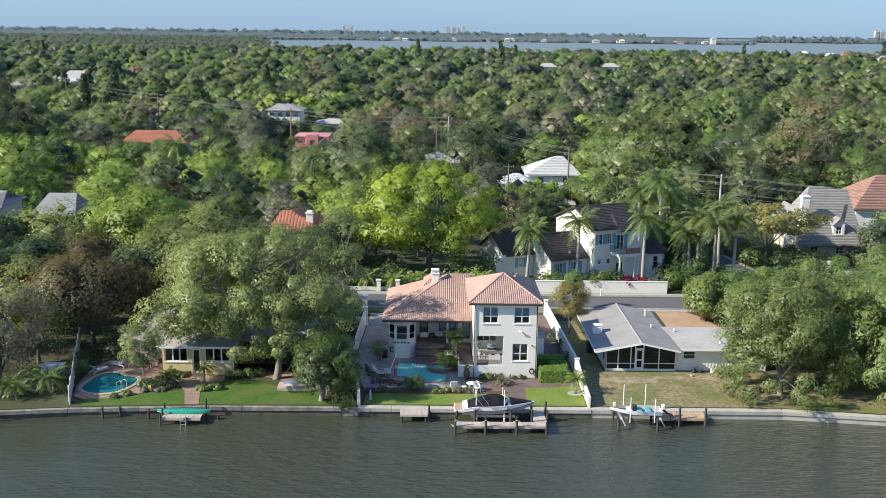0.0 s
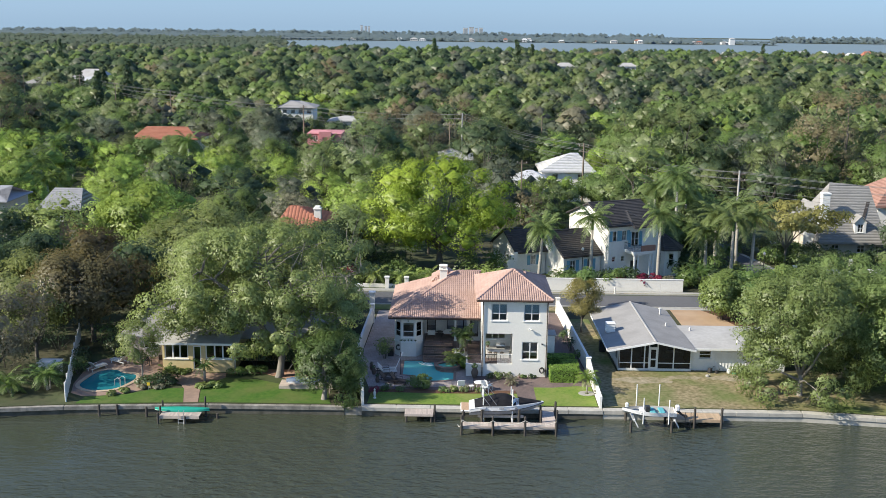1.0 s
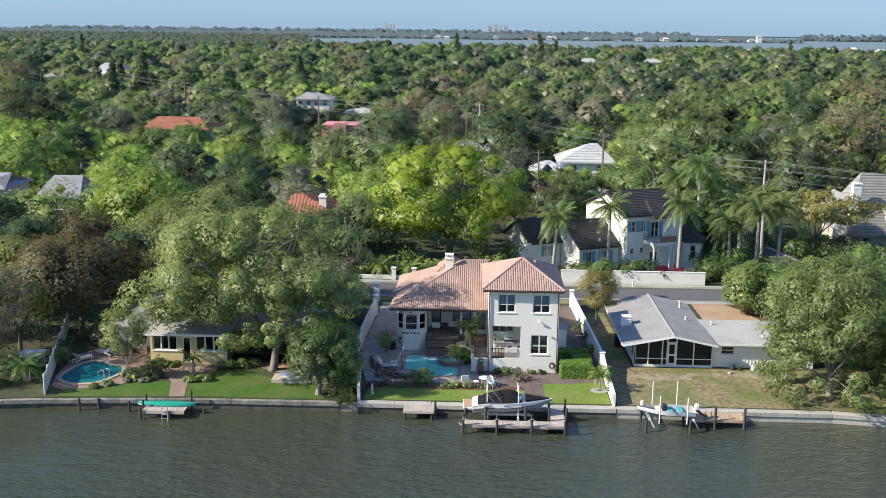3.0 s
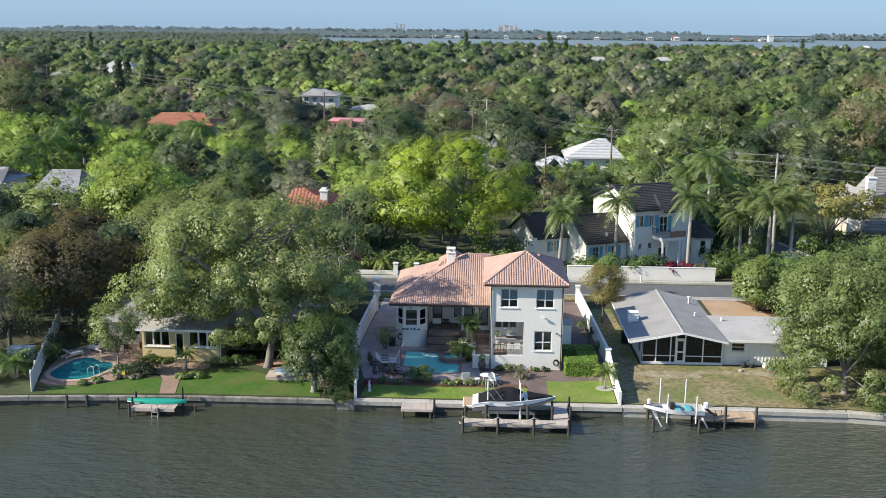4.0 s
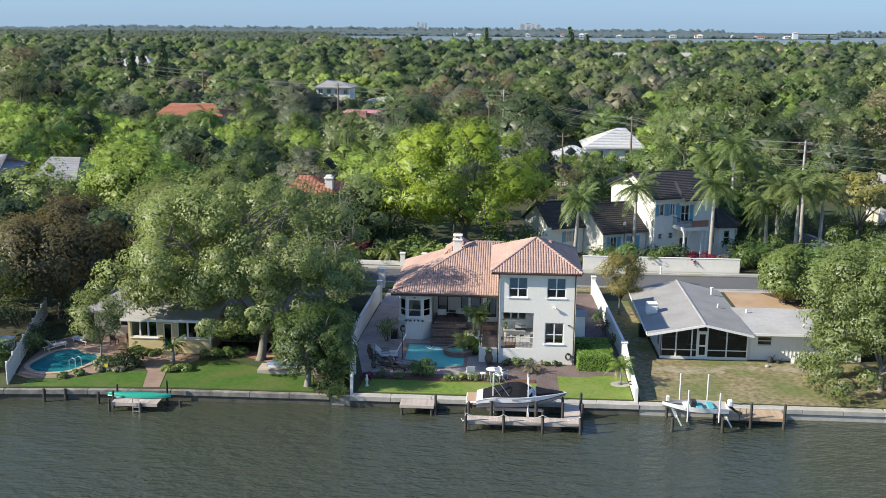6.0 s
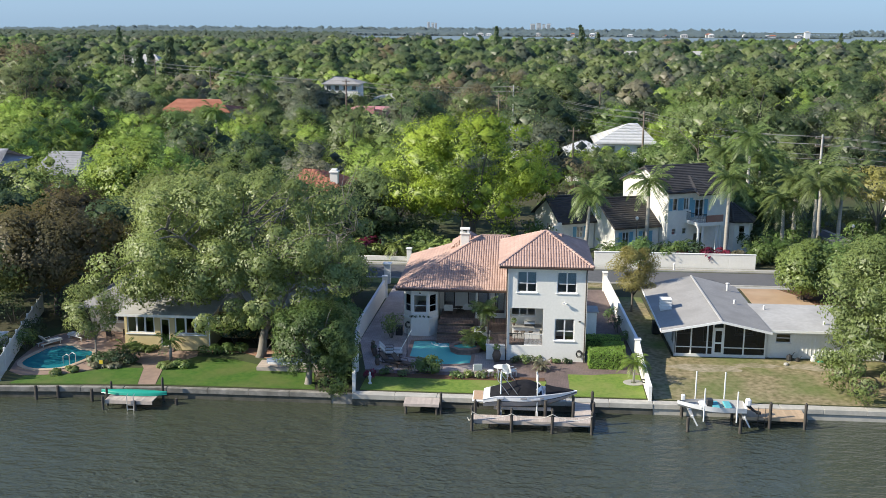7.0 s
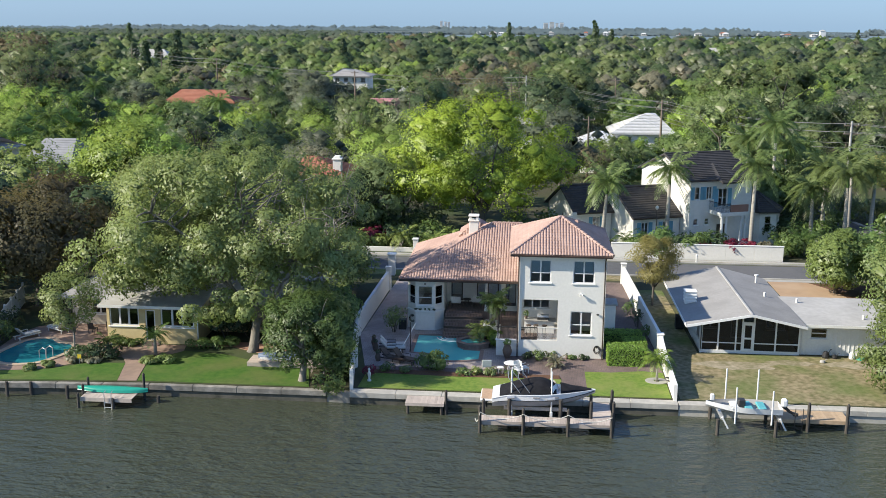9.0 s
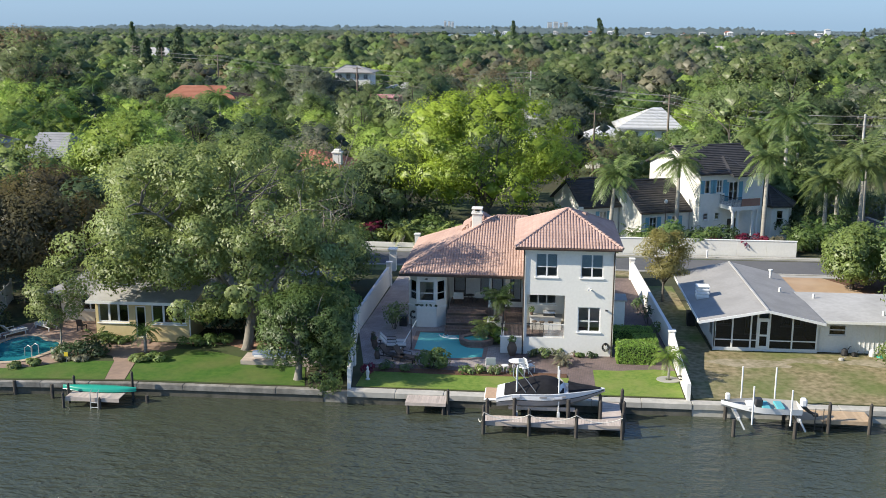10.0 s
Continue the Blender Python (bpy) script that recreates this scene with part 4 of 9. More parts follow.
# road, kerbs, pavement and verges
sheet("road", [(-150, 27), (-60, 31.0), (-5, 33.4), (70, 33.0), (150, 31), (150, 36.8), (70, 38.6), (-5, 38.8), (-60, 36.6), (-150, 33)], M["asphalt"], "grey asphalt residential street", "road", 0.004)
sheet("side_road", [(44.5, 38.2), (52.0, 38.2), (53.2, 52), (50.6, 64), (46, 90), (41.5, 90), (46.5, 62), (47.6, 52)], M["asphalt"], "grey asphalt side street between the gardens", "road", 0.006)
for nm, y0, y1 in (("kerb_near", 33.10, 33.30), ("kerb_far", 38.95, 39.15)):
    box(bm := B(), -40, 44, y0, y1, GZ - 0.1, GZ + 0.13, 0.02)
    tagged(part(nm, bm, M["walkway"]), "pale concrete kerb along the street", "kerb", kind="structure")
sheet("verge", [(-40, 39.15), (44, 39.15), (44, 39.75), (-40, 39.75)], M["drygrass"], "narrow yellowed grass verge by the street", "verge", 0.02)
sheet("pavement", [(-40, 39.75), (44, 39.75), (44, 40.5), (-40, 40.5)], M["walkway"], "pale concrete pavement by the street", "pavement", 0.03)
sheet("verge_near", [(-40, 31.2), (21, 31.2), (21, 33.1), (-40, 33.1)], M["drygrass"], "yellowed grass verge by the street", "verge", 0.02)
for k, (a, b) in enumerate((((47.2, 50.0), (46.1, 62.0)), ((53.4, 50.5), (50.9, 63.5)))):
    a, b = Vector(a), Vector(b)
    d = (b - a).normalized()
    n = Vector((-d.y, d.x)) * 0.55
    sheet("side_pavement", [tuple(a), tuple(b), tuple(b + n), tuple(a + n)], M["walkway"], "pale concrete pavement along the side street", "pavement", 0.05)
# drive and paths
sheet("driveway", [(33.9, 24.6), (40.0, 25.6), (38.6, 30.4), (37.4, 32.38), (33.9, 32.38)], M["sand"], "sandy orange gravel drive", "driveway", 0.02)
sheet("drive_apron", [(32.6, 32.4), (40.4, 32.4), (40.4, 33.1), (32.6, 33.1)], M["walkway"], "pale concrete drive apron", "driveway", 0.03)
sheet("patio", [(1.4, 4.3), (21.3, 4.3), (21.2, 30.5), (10.7, 30.5), (10.7, 5.4), (1.25, 5.4)], M["paver"], "dark reddish brick-paved terrace before the house", "patio", 0.01)
sheet("pool_patio", [(1.25, 5.404), (10.696, 5.404), (10.696, 30.5), (0.4, 30.5), (-0.2, 12.2)], M["greypaver"], "grey-brown paved terrace round the pool", "patio", 0.01)
sheet("garden_path", [(14.5, 1.1), (16.1, 1.1), (16.1, 4.3), (14.5, 4.3)], M["paver"], "brick path from terrace to dock", "path", 0.018)
sheet("lawn_strip", [(1.5, 1.12), (14.5, 1.12), (14.5, 3.9), (8, 3.7), (1.6, 3.9)], M["grass"], "narrow mown lawn behind the seawall", "lawn", 0.03)
sheet("lawn_corner", [(16.1, 1.12), (21.25, 1.12), (21.3, 5.9), (20, 6.1), (17.8, 5.6), (16.1, 5.6)], M["grass"], "bright mown lawn beside the white garden wall", "lawn", 0.03)
sheet("lawn_dry", [(21.8, 1.08), (38.4, 1.06), (47.0, -0.15), (70, -4.6), (70, 14), (41, 10.6), (24.3, 10.4), (23.9, 28), (21.7, 28)], M["drygrass"], "patchy dry lawn behind the grey-roofed house", "lawn", 0.02)
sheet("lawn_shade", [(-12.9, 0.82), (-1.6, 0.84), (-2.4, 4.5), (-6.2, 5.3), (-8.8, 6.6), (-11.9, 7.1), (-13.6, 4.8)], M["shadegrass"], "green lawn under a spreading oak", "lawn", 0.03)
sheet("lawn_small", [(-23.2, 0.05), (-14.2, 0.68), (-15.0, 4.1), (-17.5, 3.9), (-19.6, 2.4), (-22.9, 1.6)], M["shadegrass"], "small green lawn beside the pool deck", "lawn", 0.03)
sheet("garden_walk", [(-14.18, 0.68), (-12.95, 0.78), (-13.7, 4.8), (-11.95, 7.1), (-12.2, 8.3), (-18.3, 8.6), (-18.2, 6.2), (-15.6, 5.2), (-15.0, 4.1)], M["deckpink"], "worn brick walk from house to dock", "path", 0.024)
sheet("garden_path", [(-12.2, 8.2), (-8.6, 8.3), (-5.6, 6.6), (-4.0, 8.0), (-4.6, 9.6), (-12.0, 9.4)], M["redpath"], "reddish path along the yellow house", "flower bed", 0.02)
sheet("mulch_drive", [(40.05, 25.6), (44.5, 25.8), (44.2, 31.8), (37.6, 32.2), (38.7, 30.4)], M["mulch"], "brown mulch under a spreading shrub", "flower bed", 0.02)
sheet("flower_bed", [(1.6, 3.9), (8, 3.7), (14.4, 3.9), (14.4, 4.6), (1.6, 4.6)], M["mulch"], "narrow planted bed between lawn and terrace", "flower bed", 0.045)

for k, (x, y, rx, ry) in enumerate(((26.6, 8.1, 2.9, 0.95), (35.2, 8.9, 2.4, 0.8), (30.4, 8.9, 1.6, 0.6))):
    rr = np.random.default_rng(k + 3)
    sheet("sand_patch", smooth_loop([(x + rx * (0.7 + 0.5 * rr.random()) * math.cos(a), y + ry * (0.7 + 0.5 * rr.random()) * math.sin(a)) for a in np.linspace(0, 6.283, 15)[:-1]], 3), M["sandpatch"], "worn patch of bare sand in the dry lawn", "ground", 0.026 + 0.003 * k)

# ---------------------------------------------------------------- the woods
GAPS = [(-20, 9, 39, 46), (9, 48, 38, 62), (47, 74, 37, 74), (70, 90, 74, 90), (21, 38, 100, 121), (6, 17, 126, 140), (-62.5, -45.5, 138, 153), (-29, -17, 169, 184), (-41, -27, 197, 211),
        (-51, -42, 57, 68), (-60, -52, 58, 70), (-15, -6, 46, 60), (44, 54, 60, 92), (-172, -148, 380, 412), (84, 98, 660, 690), (130, 146, 675, 700), (-29, -15, 203, 216), (-178, -164, 358, 374)]
VIEWS = [(-54.0, 140, 7.5, 9.1), (-23.5, 170, 5, 5.3), (-34.0, 199, 5.5, 10.2), (30.5, 107, 7, 8.0), (8.5, 128, 4.5, 5.6), (22.5, 101, 3, 5.0), (-46, 58.5, 4, 5.0), (-56.5, 60, 3, 6.0), (80, 76, 7, 4.5), (-160, 390, 9, 6.6), (90, 668, 8, 4.0), (138, 684, 8, 4.0), (-21.5, 204, 5, 6.2), (-69, 200.8, 1.5, 8.5), (-88, 212.7, 1.5, 11.5), (-118, 268, 1.5, 11.5), (10.8, 153.8, 1.5, 8.0), (-50, 214, 9, 9.0)]


def free(x, y, r=0.0):
    """Open ground, where no house stands."""
    return not any(a - r < x < b + r and c - r < y < d + r for a, b, c, d in GAPS)


def headroom(x, y):
    """How tall a tree may be: lower before the houses that show above the woods from over the water."""
    best = 99.0
    for tx, ty, w, z in VIEWS:
        c = Vector((9.5 - tx, -74 - ty))
        d = c.normalized()
        q = Vector((x - tx, y - ty))
        s = q.dot(d)
        if 0 < s < 170 and abs(q.x * d.y - q.y * d.x) < w + 1.5:
            best = min(best, z + s * (27 - z) / c.length)
    return best


def species(x, y, rng):
    """Which trees stand where: soft patches of the same kind."""
    v = noise.noise(Vector((x * 0.017 + 3.1, y * 0.012, 0.5))) + 0.55 * rng.normal() * 0.6
    v += 0.60 if x < 0 and y < 125 else 0.0
    w = rng.random()
    if w < (0.06 if y < 260 else 0.03):
        return "grey" if v > 0 else "brown"
    if w < 0.15:
        return "dark"
    # past 430 m the fresh kind gives way to duller colours for haze
    if y > 430:
        return "green" if v > 0.30 else "dark" if v > -0.12 else "mid" if v > -0.4 else "mossoak"
    return "fresh" if v > (0.40 if y < 150 else 0.62 if y < 260 else 0.85) else "green" if v > (0.12 if y < 260 else 0.3) else "mid" if v > -0.22 else "dark" if w < 0.5 else "mossoak"


KIND_LABEL = {"mossoak": "broad grey-green live oak in the woods", "fresh": "fresh yellow-green oak in the woods", "green": "full green broadleaf tree in the woods", "mid": "olive-green broadleaf tree in the woods",
              "dark": "dense dark green tree in the woods", "brown": "half-bare brownish tree in the woods", "grey": "moss-hung grey-brown tree in the woods"}


def woods_near():
    """Every tree from behind the street to the second row of houses is a thing of its own."""
    rng = np.random.default_rng(11)
    protos, made = {}, 0
    y = 45.0
    while y < 172:
        lo, hi = -0.56 * (y + 62) + 4, 14 + 0.45 * (y + 86)
        x = lo - 6 + rng.random() * 7
        while x < hi + 6:
            px, py = x + rng.normal() * 1.6, y + rng.normal() * 1.6
            x += 8.6 + rng.random() * 3.2
            if not free(px, py, 2.6):
                continue
            kind = species(px, py, rng)
            v = int(rng.integers(2))
            s = 0.85 + 0.55 * rng.random()
            if py < 62:
                s *= 0.86
            s = min(s, headroom(px, py) / (11.2 + 1.6 * v))
            if s < 0.34:
                continue
            m = pose(px, py, GZ - 0.05, 0, 0, rng.random() * 360) @ Matrix.Diagonal((s * (0.95 + 0.2 * rng.random()), s * (0.95 + 0.2 * rng.random()), s, 1))
            if (kind, v) not in protos:
                thin = kind in ("brown", "grey")
                protos[kind, v] = tree("tree", KIND_LABEL[kind], (px, py, GZ - 0.05), 100 + len(protos), 36 if not thin else 28, 4.8 + 0.8 * v, 4.8, 1.3, 10.2 + 1.6 * v, 1.35 if not thin else 1.2, 74 if not thin else 60,
                                       0.165, kind, fork=2.8, r0=0.24, limbs=5, core=0.84 if not thin else 0.5, out=0.7, group="woodland trees", shell=0.70, flat=0.85, csub=0, turn=1.4)
                protos[kind, v].matrix_basis = m
            else:
                copy_thing(protos[kind, v], m)
            made += 1
        y += 8.4 + 0.9 * rng.random()
    return made


woods_near()


def woods_far(name, label, y0, y1, step, nl, per, size, lr, wide, hz, seed, xlim=None, kinds=None, core=0.85, sub=1, lift=0.3, out=0.8, turn=1.0):
    """Farther woods as one mass of domed crowns, each of several lobes of leaf clumps."""
    rng = np.random.default_rng(seed)
    kinds = kinds or ["mossoak", "fresh", "green", "mid", "dark", "brown", "grey"]
    lobes, kind, dome = [], [], []
    y = y0
    while y < y1:
        lo, hi = xlim(y) if callable(xlim) else xlim or (-0.57 * (y + 60) - 8, 20 + 0.46 * (y + 86))
        x = lo + rng.random() * step
        while x < hi:
            px, py = x + rng.normal() * step * 0.36, y + rng.normal() * step * 0.36
            x += step * (0.75 + 0.5 * rng.random())
            if not free(px, py, 2):
                continue
            k = kinds.index(species(px, py, rng)) if len(kinds) > 1 else 0
            h = hz * (0.68 + 0.65 * rng.random() ** 1.5) + 1.2 * noise.noise(Vector((px * 0.03, py * 0.03, 2)))
            h = min(h, headroom(px, py))
            if h < 4.5:
                continue
            r = wide * (0.62 + 0.62 * rng.random()) * (0.8 + 0.25 * h / hz)
            a0 = rng.random() * 6.283
            for i in range(nl):
                a, q = a0 + i * 2.4 + rng.normal() * 0.2, math.sqrt((i + 0.3) / nl)
                lobes.append((px + math.cos(a) * r * q * 0.8, py + math.sin(a) * r * q * 0.8, GZ + h - lr * 0.6 - r * 0.66 * q * q + rng.normal() * 0.25, lr * (0.8 + 0.4 * rng.random()) * (1.1 - 0.25 * q)))
                dome.append((math.cos(a) * q, math.sin(a) * q, 1.0 - 0.6 * q))
                kind.append(k)
        y += step * 0.86
    lobes = np.array(lobes)
    me = crown_mesh(name, rng, lobes, per, size, 0.75, out, None, core, np.repeat(kind, per), [M[k] for k in kinds], aspect=0.62, dome=np.array(dome) * turn, sub=sub, lift=lift)
    tagged(link(name, me), label, "woods", kind="stuff")


woods_far("middle_woods", "dense mixed woodland crowns beyond the houses", 173, 430, 11.2, 16, 34, 0.26, 1.85, 6.8, 11.0, 21, core=0.80, sub=0, out=0.72, turn=1.7)
woods_far("far_woods", "dense mixed woodland crowns reaching to the bay", 430, 990, 14.0, 11, 12, 0.46, 2.9, 8.4, 11.4, 22, lift=0.5, core=0.90, sub=0, out=0.80, turn=1.9, kinds=["mossoak", "mid", "dark", "green", "brown", "grey", "fresh"])
# haze-tinted colours from here on; the high lift evens the shading too
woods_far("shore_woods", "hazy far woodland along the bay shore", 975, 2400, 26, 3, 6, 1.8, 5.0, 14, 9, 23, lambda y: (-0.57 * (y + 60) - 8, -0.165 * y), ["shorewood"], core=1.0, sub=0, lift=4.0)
woods_far("island_woods", "line of trees on a far island, tinted blue-grey for haze", 2470, 3600, 34, 4, 2, 1.2, 6.5, 20, 9.5, 24, (-1800, 800), ["farwood"], core=1.0, sub=0, lift=9.0)
woods_far("point_woods", "belt of tall trees on a far point, tinted blue-grey for haze", 3040, 3250, 34, 5, 2, 1.6, 7.0, 18, 17, 26, (1000, 1880), ["farwood"], core=1.0, sub=0, lift=9.0)
woods_far("distant_woods", "line of trees on the far coast, tinted blue-grey for haze", 4270, 4420, 36, 5, 2, 2.2, 8, 20, 16, 25, (-1900, 900), ["farwood"], core=1.0, sub=0, lift=9.0)

# tall dark conifers that stand out of the woods
for k, (x, y, h) in enumerate(((45, 509, 25), (-5, 656, 24), (-16, 660, 18), (-235, 560, 22), (68, 700, 20), (-92, 236, 20), (-100, 232, 17), (455, 950, 24), (-60, 330, 17), (-130, 300, 15), (300, 900, 20), (-118, 292, 16))):
    rng = np.random.default_rng(60 + k)
    t = thing("conifer", "tall narrow dark conifer above the woods", "tree", (x, y, GZ), "tall conifers", local=True)
    part("trunk", tube(B(), ((0, 0, 0), (0, 0, h * 0.9)), (0.35, 0.06), 6), M["bark"], t)
    lobes = [(rng.normal() * 0.5, rng.normal() * 0.5, h * (0.22 + 0.76 * i / 12), (1.0 - i / 14) * h * 0.13 + 0.5) for i in range(13)]
    V, F = leaves(rng, lobes, 60, 0.7, 1.1)
    link("crown", mesh_np("crown", V, F, [M["dark"]]), t)

# ---------------------------------------------------------------- far shore: towers, houses, bridge
def tower(name, label, x, y, w, d, h, cols, rows, material="farwhite"):
    t = thing(name, label, "building", (x, y, 0.0))
    part("wall", box(B(), x - w / 2, x + w / 2, y, y + d, -0.1, h), M[material], t)
    part("roof", box(B(), x - w / 2 - 0.5, x + w / 2 + 0.5, y - 0.5, y + d, h, h + 1.5), M["walkway"], t)
    for r in range(rows):
        z = 3 + (h - 6) * (r + 0.3) / rows
        part("window", box(B(), x - w * 0.42, x + w * 0.42, y - 0.4, y - 0.05, z, z + (h - 6) / rows * 0.5), M["farpane"], t)
    return t


for x, w, h in ((-392, 9, 38), (-374, 9, 35), (-360, 9, 34)):
    tower("apartment_tower", "pale apartment tower on the far coast", x, 4480, w, 12, h, 3, 7, "farwhite")
for x, w, h in ((62, 20, 33), (88, 20, 36), (110, 12, 31), (130, 16, 34)):
    tower("apartment_block", "white apartment block on the far coast", x, 4485, w, 14, h, 3, 6)
for x, w, h in ((1848, 16, 40), (1870, 18, 41)):
    tower("apartment_tower", "cream twin apartment tower on the far coast", x, 4250, w, 14, h, 3, 8, "cream")


def far_house(x, y, w, d, h, roof_mat, wall_mat="farwhite", label="small pale house among the far trees"):
    t = thing("far_house", label, "house", (x, y, GZ), "far houses")
    part("wall", box(B(), x - w / 2, x + w / 2, y, y + d, GZ, GZ + h), M[wall_mat], t)
    part("roof", roof_solid(B(), hip(x - w / 2 - 0.6, x + w / 2 + 0.6, y - 0.6, y + d + 0.6, GZ + h, (x - w / 4, y + d / 2, GZ + h * 1.45), (x + w / 4, y + d / 2, GZ + h * 1.45)), 0.3), M[roof_mat], t)
    for i in range(3):
        xx = x - w * 0.32 + w * 0.32 * i
        part("window", box(B(), xx - w * 0.08, xx + w * 0.08, y - 0.08, y - 0.01, GZ + h * 0.35, GZ + h * 0.75), M["door"], t)


rng = np.random.default_rng(5)
for i in range(22):
    x = -330 + 1080 * (i + rng.random() * 2.4) / 23
    far_house(x, 2446 + rng.random() * 60, 8 + 12 * rng.random(), 8, 3.5 + 3.5 * rng.random(), ("shingle", "farwhite", "redroof", "whitegravel")[int(rng.integers(4))])
for x, y, w, h, rf in ((257, 865, 9, 9, "whitegravel"), (276, 836, 14, 8.5, "redroof"), (354, 950, 15, 9, "whitegravel"), (361, 905, 9, 10, "farwhite"), (385, 900, 12, 9, "farwhite"), (405, 913, 10, 10, "redroof"), (390, 790, 13, 8, "shingle"),
                       (90, 670, 12, 4, "whitegravel"), (138, 685, 12, 4, "whitegravel"), (-160, 398, 15, 6.0, "whitegravel"), (-158, 383, 8, 4, "metalroof")):
    far_house(x, y, w, 10, h + 1.5 if y < 800 else h, rf, label="white house showing above the woods")
# a white lighthouse-like house tower above the far trees
t = thing("house_tower", "white square house tower above the far trees", "building", (683, 2440, GZ))
part("wall", box(B(), 677, 689, 2440, 2452, GZ, 15), M["farwhite"], t)
part("roof", roof_solid(B(), hip(676, 690, 2439, 2453, 15, (683, 2446, 18), (683, 2446.1, 18)), 0.3), M["whitegravel"], t)
# low causeway bridge
t = thing("causeway_bridge", "long low pale bridge over the bay", "bridge", (-400, 2300, 0))
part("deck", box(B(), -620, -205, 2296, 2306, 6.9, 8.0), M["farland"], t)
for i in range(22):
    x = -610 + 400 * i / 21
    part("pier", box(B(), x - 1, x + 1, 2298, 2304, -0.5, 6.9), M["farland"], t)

# ---------------------------------------------------------------- the white house with the clay roof
def main_house():
    H = thing("white_house", "white stucco two-storey house with clay tile roof", "house", (11.5, 14, GZ))
    G0 = GZ - 0.1
    # two-storey block
    P = {"sw": (11.5, 8.5), "se": (17.5, 8.5), "ne": (17.5, 16.8), "nw": (11.5, 16.8)}
    wins = ((0.80, 2.25, 6.22, 7.82), (3.75, 5.22, 6.22, 7.82), (3.66, 5.14, 2.52, 4.22))
    logg = (0.28, 2.78, 2.05, 4.98)
    bm = B()
    wall(bm, P["sw"], P["se"], G0, 8.22, 0.25, (*wins, logg))
    part("wall_front", bm, M["stucco"], H)
    side = ((3.0, 4.0, 6.3, 7.5), (6.2, 7.4, 6.3, 7.5), (4.0, 5.0, 2.6, 4.0))
    bm = B(); wall(bm, (17.5, 8.75), (17.5, 16.8), G0, 8.22, 0.25, side); part("wall_side", bm, M["stucco"], H)
    bm = B(); wall(bm, (17.25, 16.8), (11.5, 16.8), G0, 8.22, 0.25); part("wall_back", bm, M["stucco"], H)
    bm = B(); wall(bm, (11.5, 16.55), (11.5, 8.75), G0, 8.22, 0.25, ((5.7, 7.5, 2.05, 4.5),)); part("wall_side", bm, M["stucco"], H)
    for i, (a, b, c, d) in enumerate(wins):
        window(H, P["sw"], P["se"], a, b, c, d, 2, (0.42,), True, 0.60 if i < 2 else 0.0)
    for a, b, c, d in side:
        window(H, (17.5, 8.75), (17.5, 16.8), a, b, c, d, 1, (0.5,), True)
    # loggia
    part("loggia_floor", box(B(), 11.75, 17.25, 8.75, 11.2, 1.85, 2.05), M["stepbrick"], H)
    part("loggia_ceiling", box(B(), 11.75, 17.25, 8.75, 16.5, 5.0, 5.15), M["trim"], H)
    bm = B(); wall(bm, (11.75, 11.2), (17.25, 11.2), 1.85, 5.0, 0.2, ((0.12, 2.02, 3.62, 4.62),)); part("loggia_wall", bm, M["stucco"], H)
    bm = B(); wall(bm, (14.3, 11.2), (14.3, 8.75), 2.05, 5.0, 0.15); part("loggia_wall", bm, M["stucco"], H)
    window(H, (11.75, 11.2), (17.25, 11.2), 0.12, 2.02, 3.62, 4.62, 3, (), True)
    bm = B()
    for i in range(22):
        x = 12.95 + 1.3 * i / 21
        box(bm, x - 0.010, x + 0.010, 8.58, 8.60, 2.12, 2.92)
    box(bm, 12.9, 14.28, 8.56, 8.62, 2.92, 2.98); box(bm, 12.9, 14.28, 8.57, 8.61, 2.08, 2.12)
    part("railing", bm, M["white_paint"], H, "white metal balustrade")
    bm = B()
    for i in range(20):
        x = 11.78 + 1.12 * i / 19
        box(bm, x - 0.010, x + 0.010, 8.58, 8.60, 2.12, 2.92)
    box(bm, 11.78, 12.9, 8.56, 8.62, 2.92, 2.97); box(bm, 11.78, 12.9, 8.57, 8.61, 2.08, 2.12)
    part("railing", bm, M["iron"], H, "dark metal balustrade")
    bm = B(); box(bm, 12.0, 14.1, 10.2, 10.9, 2.05, 2.95, 0.02); part("bar_counter", bm, M["stucco"], H)
    bm = B(); box(bm, 11.95, 14.2, 10.05, 10.95, 2.95, 3.03, 0.015); part("counter_top", bm, M["walkway"], H, "grey stone counter top")
    # fascia, gutters, pipes
    bm = B()
    for a in ((10.93, 17.87, 8.02, 8.14), (10.93, 17.87, 17.16, 17.28)):
        box(bm, a[0], a[1], a[2], a[3], 8.10, 8.27, 0.02)
    for x0, x1 in ((10.93, 11.05), (17.75, 17.87)):
        box(bm, x0, x1, 8.14, 17.16, 8.10, 8.27, 0.02)
    part("gutter", bm, M["bronze"], H, "dark brown gutter")
    part("soffit", box(B(), 11.05, 17.75, 8.14, 17.16, 8.20, 8.25), M["trim"], H)
    for x in (11.53, 17.42):
        bm = B()
        tube(bm, ((x, 8.1, 8.12), (x, 8.18, 8.02), (x, 8.42, 7.85), (x, 8.42, 0.95), (x, 8.30, 0.88)), 0.05, 6)
        part("downspout", bm, M["bronze"], H, "dark brown downpipe")
    c, top = ((10.9, 8.0, 8.28), (17.9, 8.0, 8.28), (17.9, 17.3, 8.28), (10.9, 17.3, 8.28)), (14.45, 12.5, 10.1)
    R = [[c[k], c[(k + 1) % 4], top] for k in range(4)]
    part("roof", roof_solid(B(), R, 0.06), M["tile_base"], H)
    barrel_tiles("roof_tiles", R, M["tile"], H)
    caps("ridge_tiles", [(c[k], top) for k in range(4)], M["tile"], H)
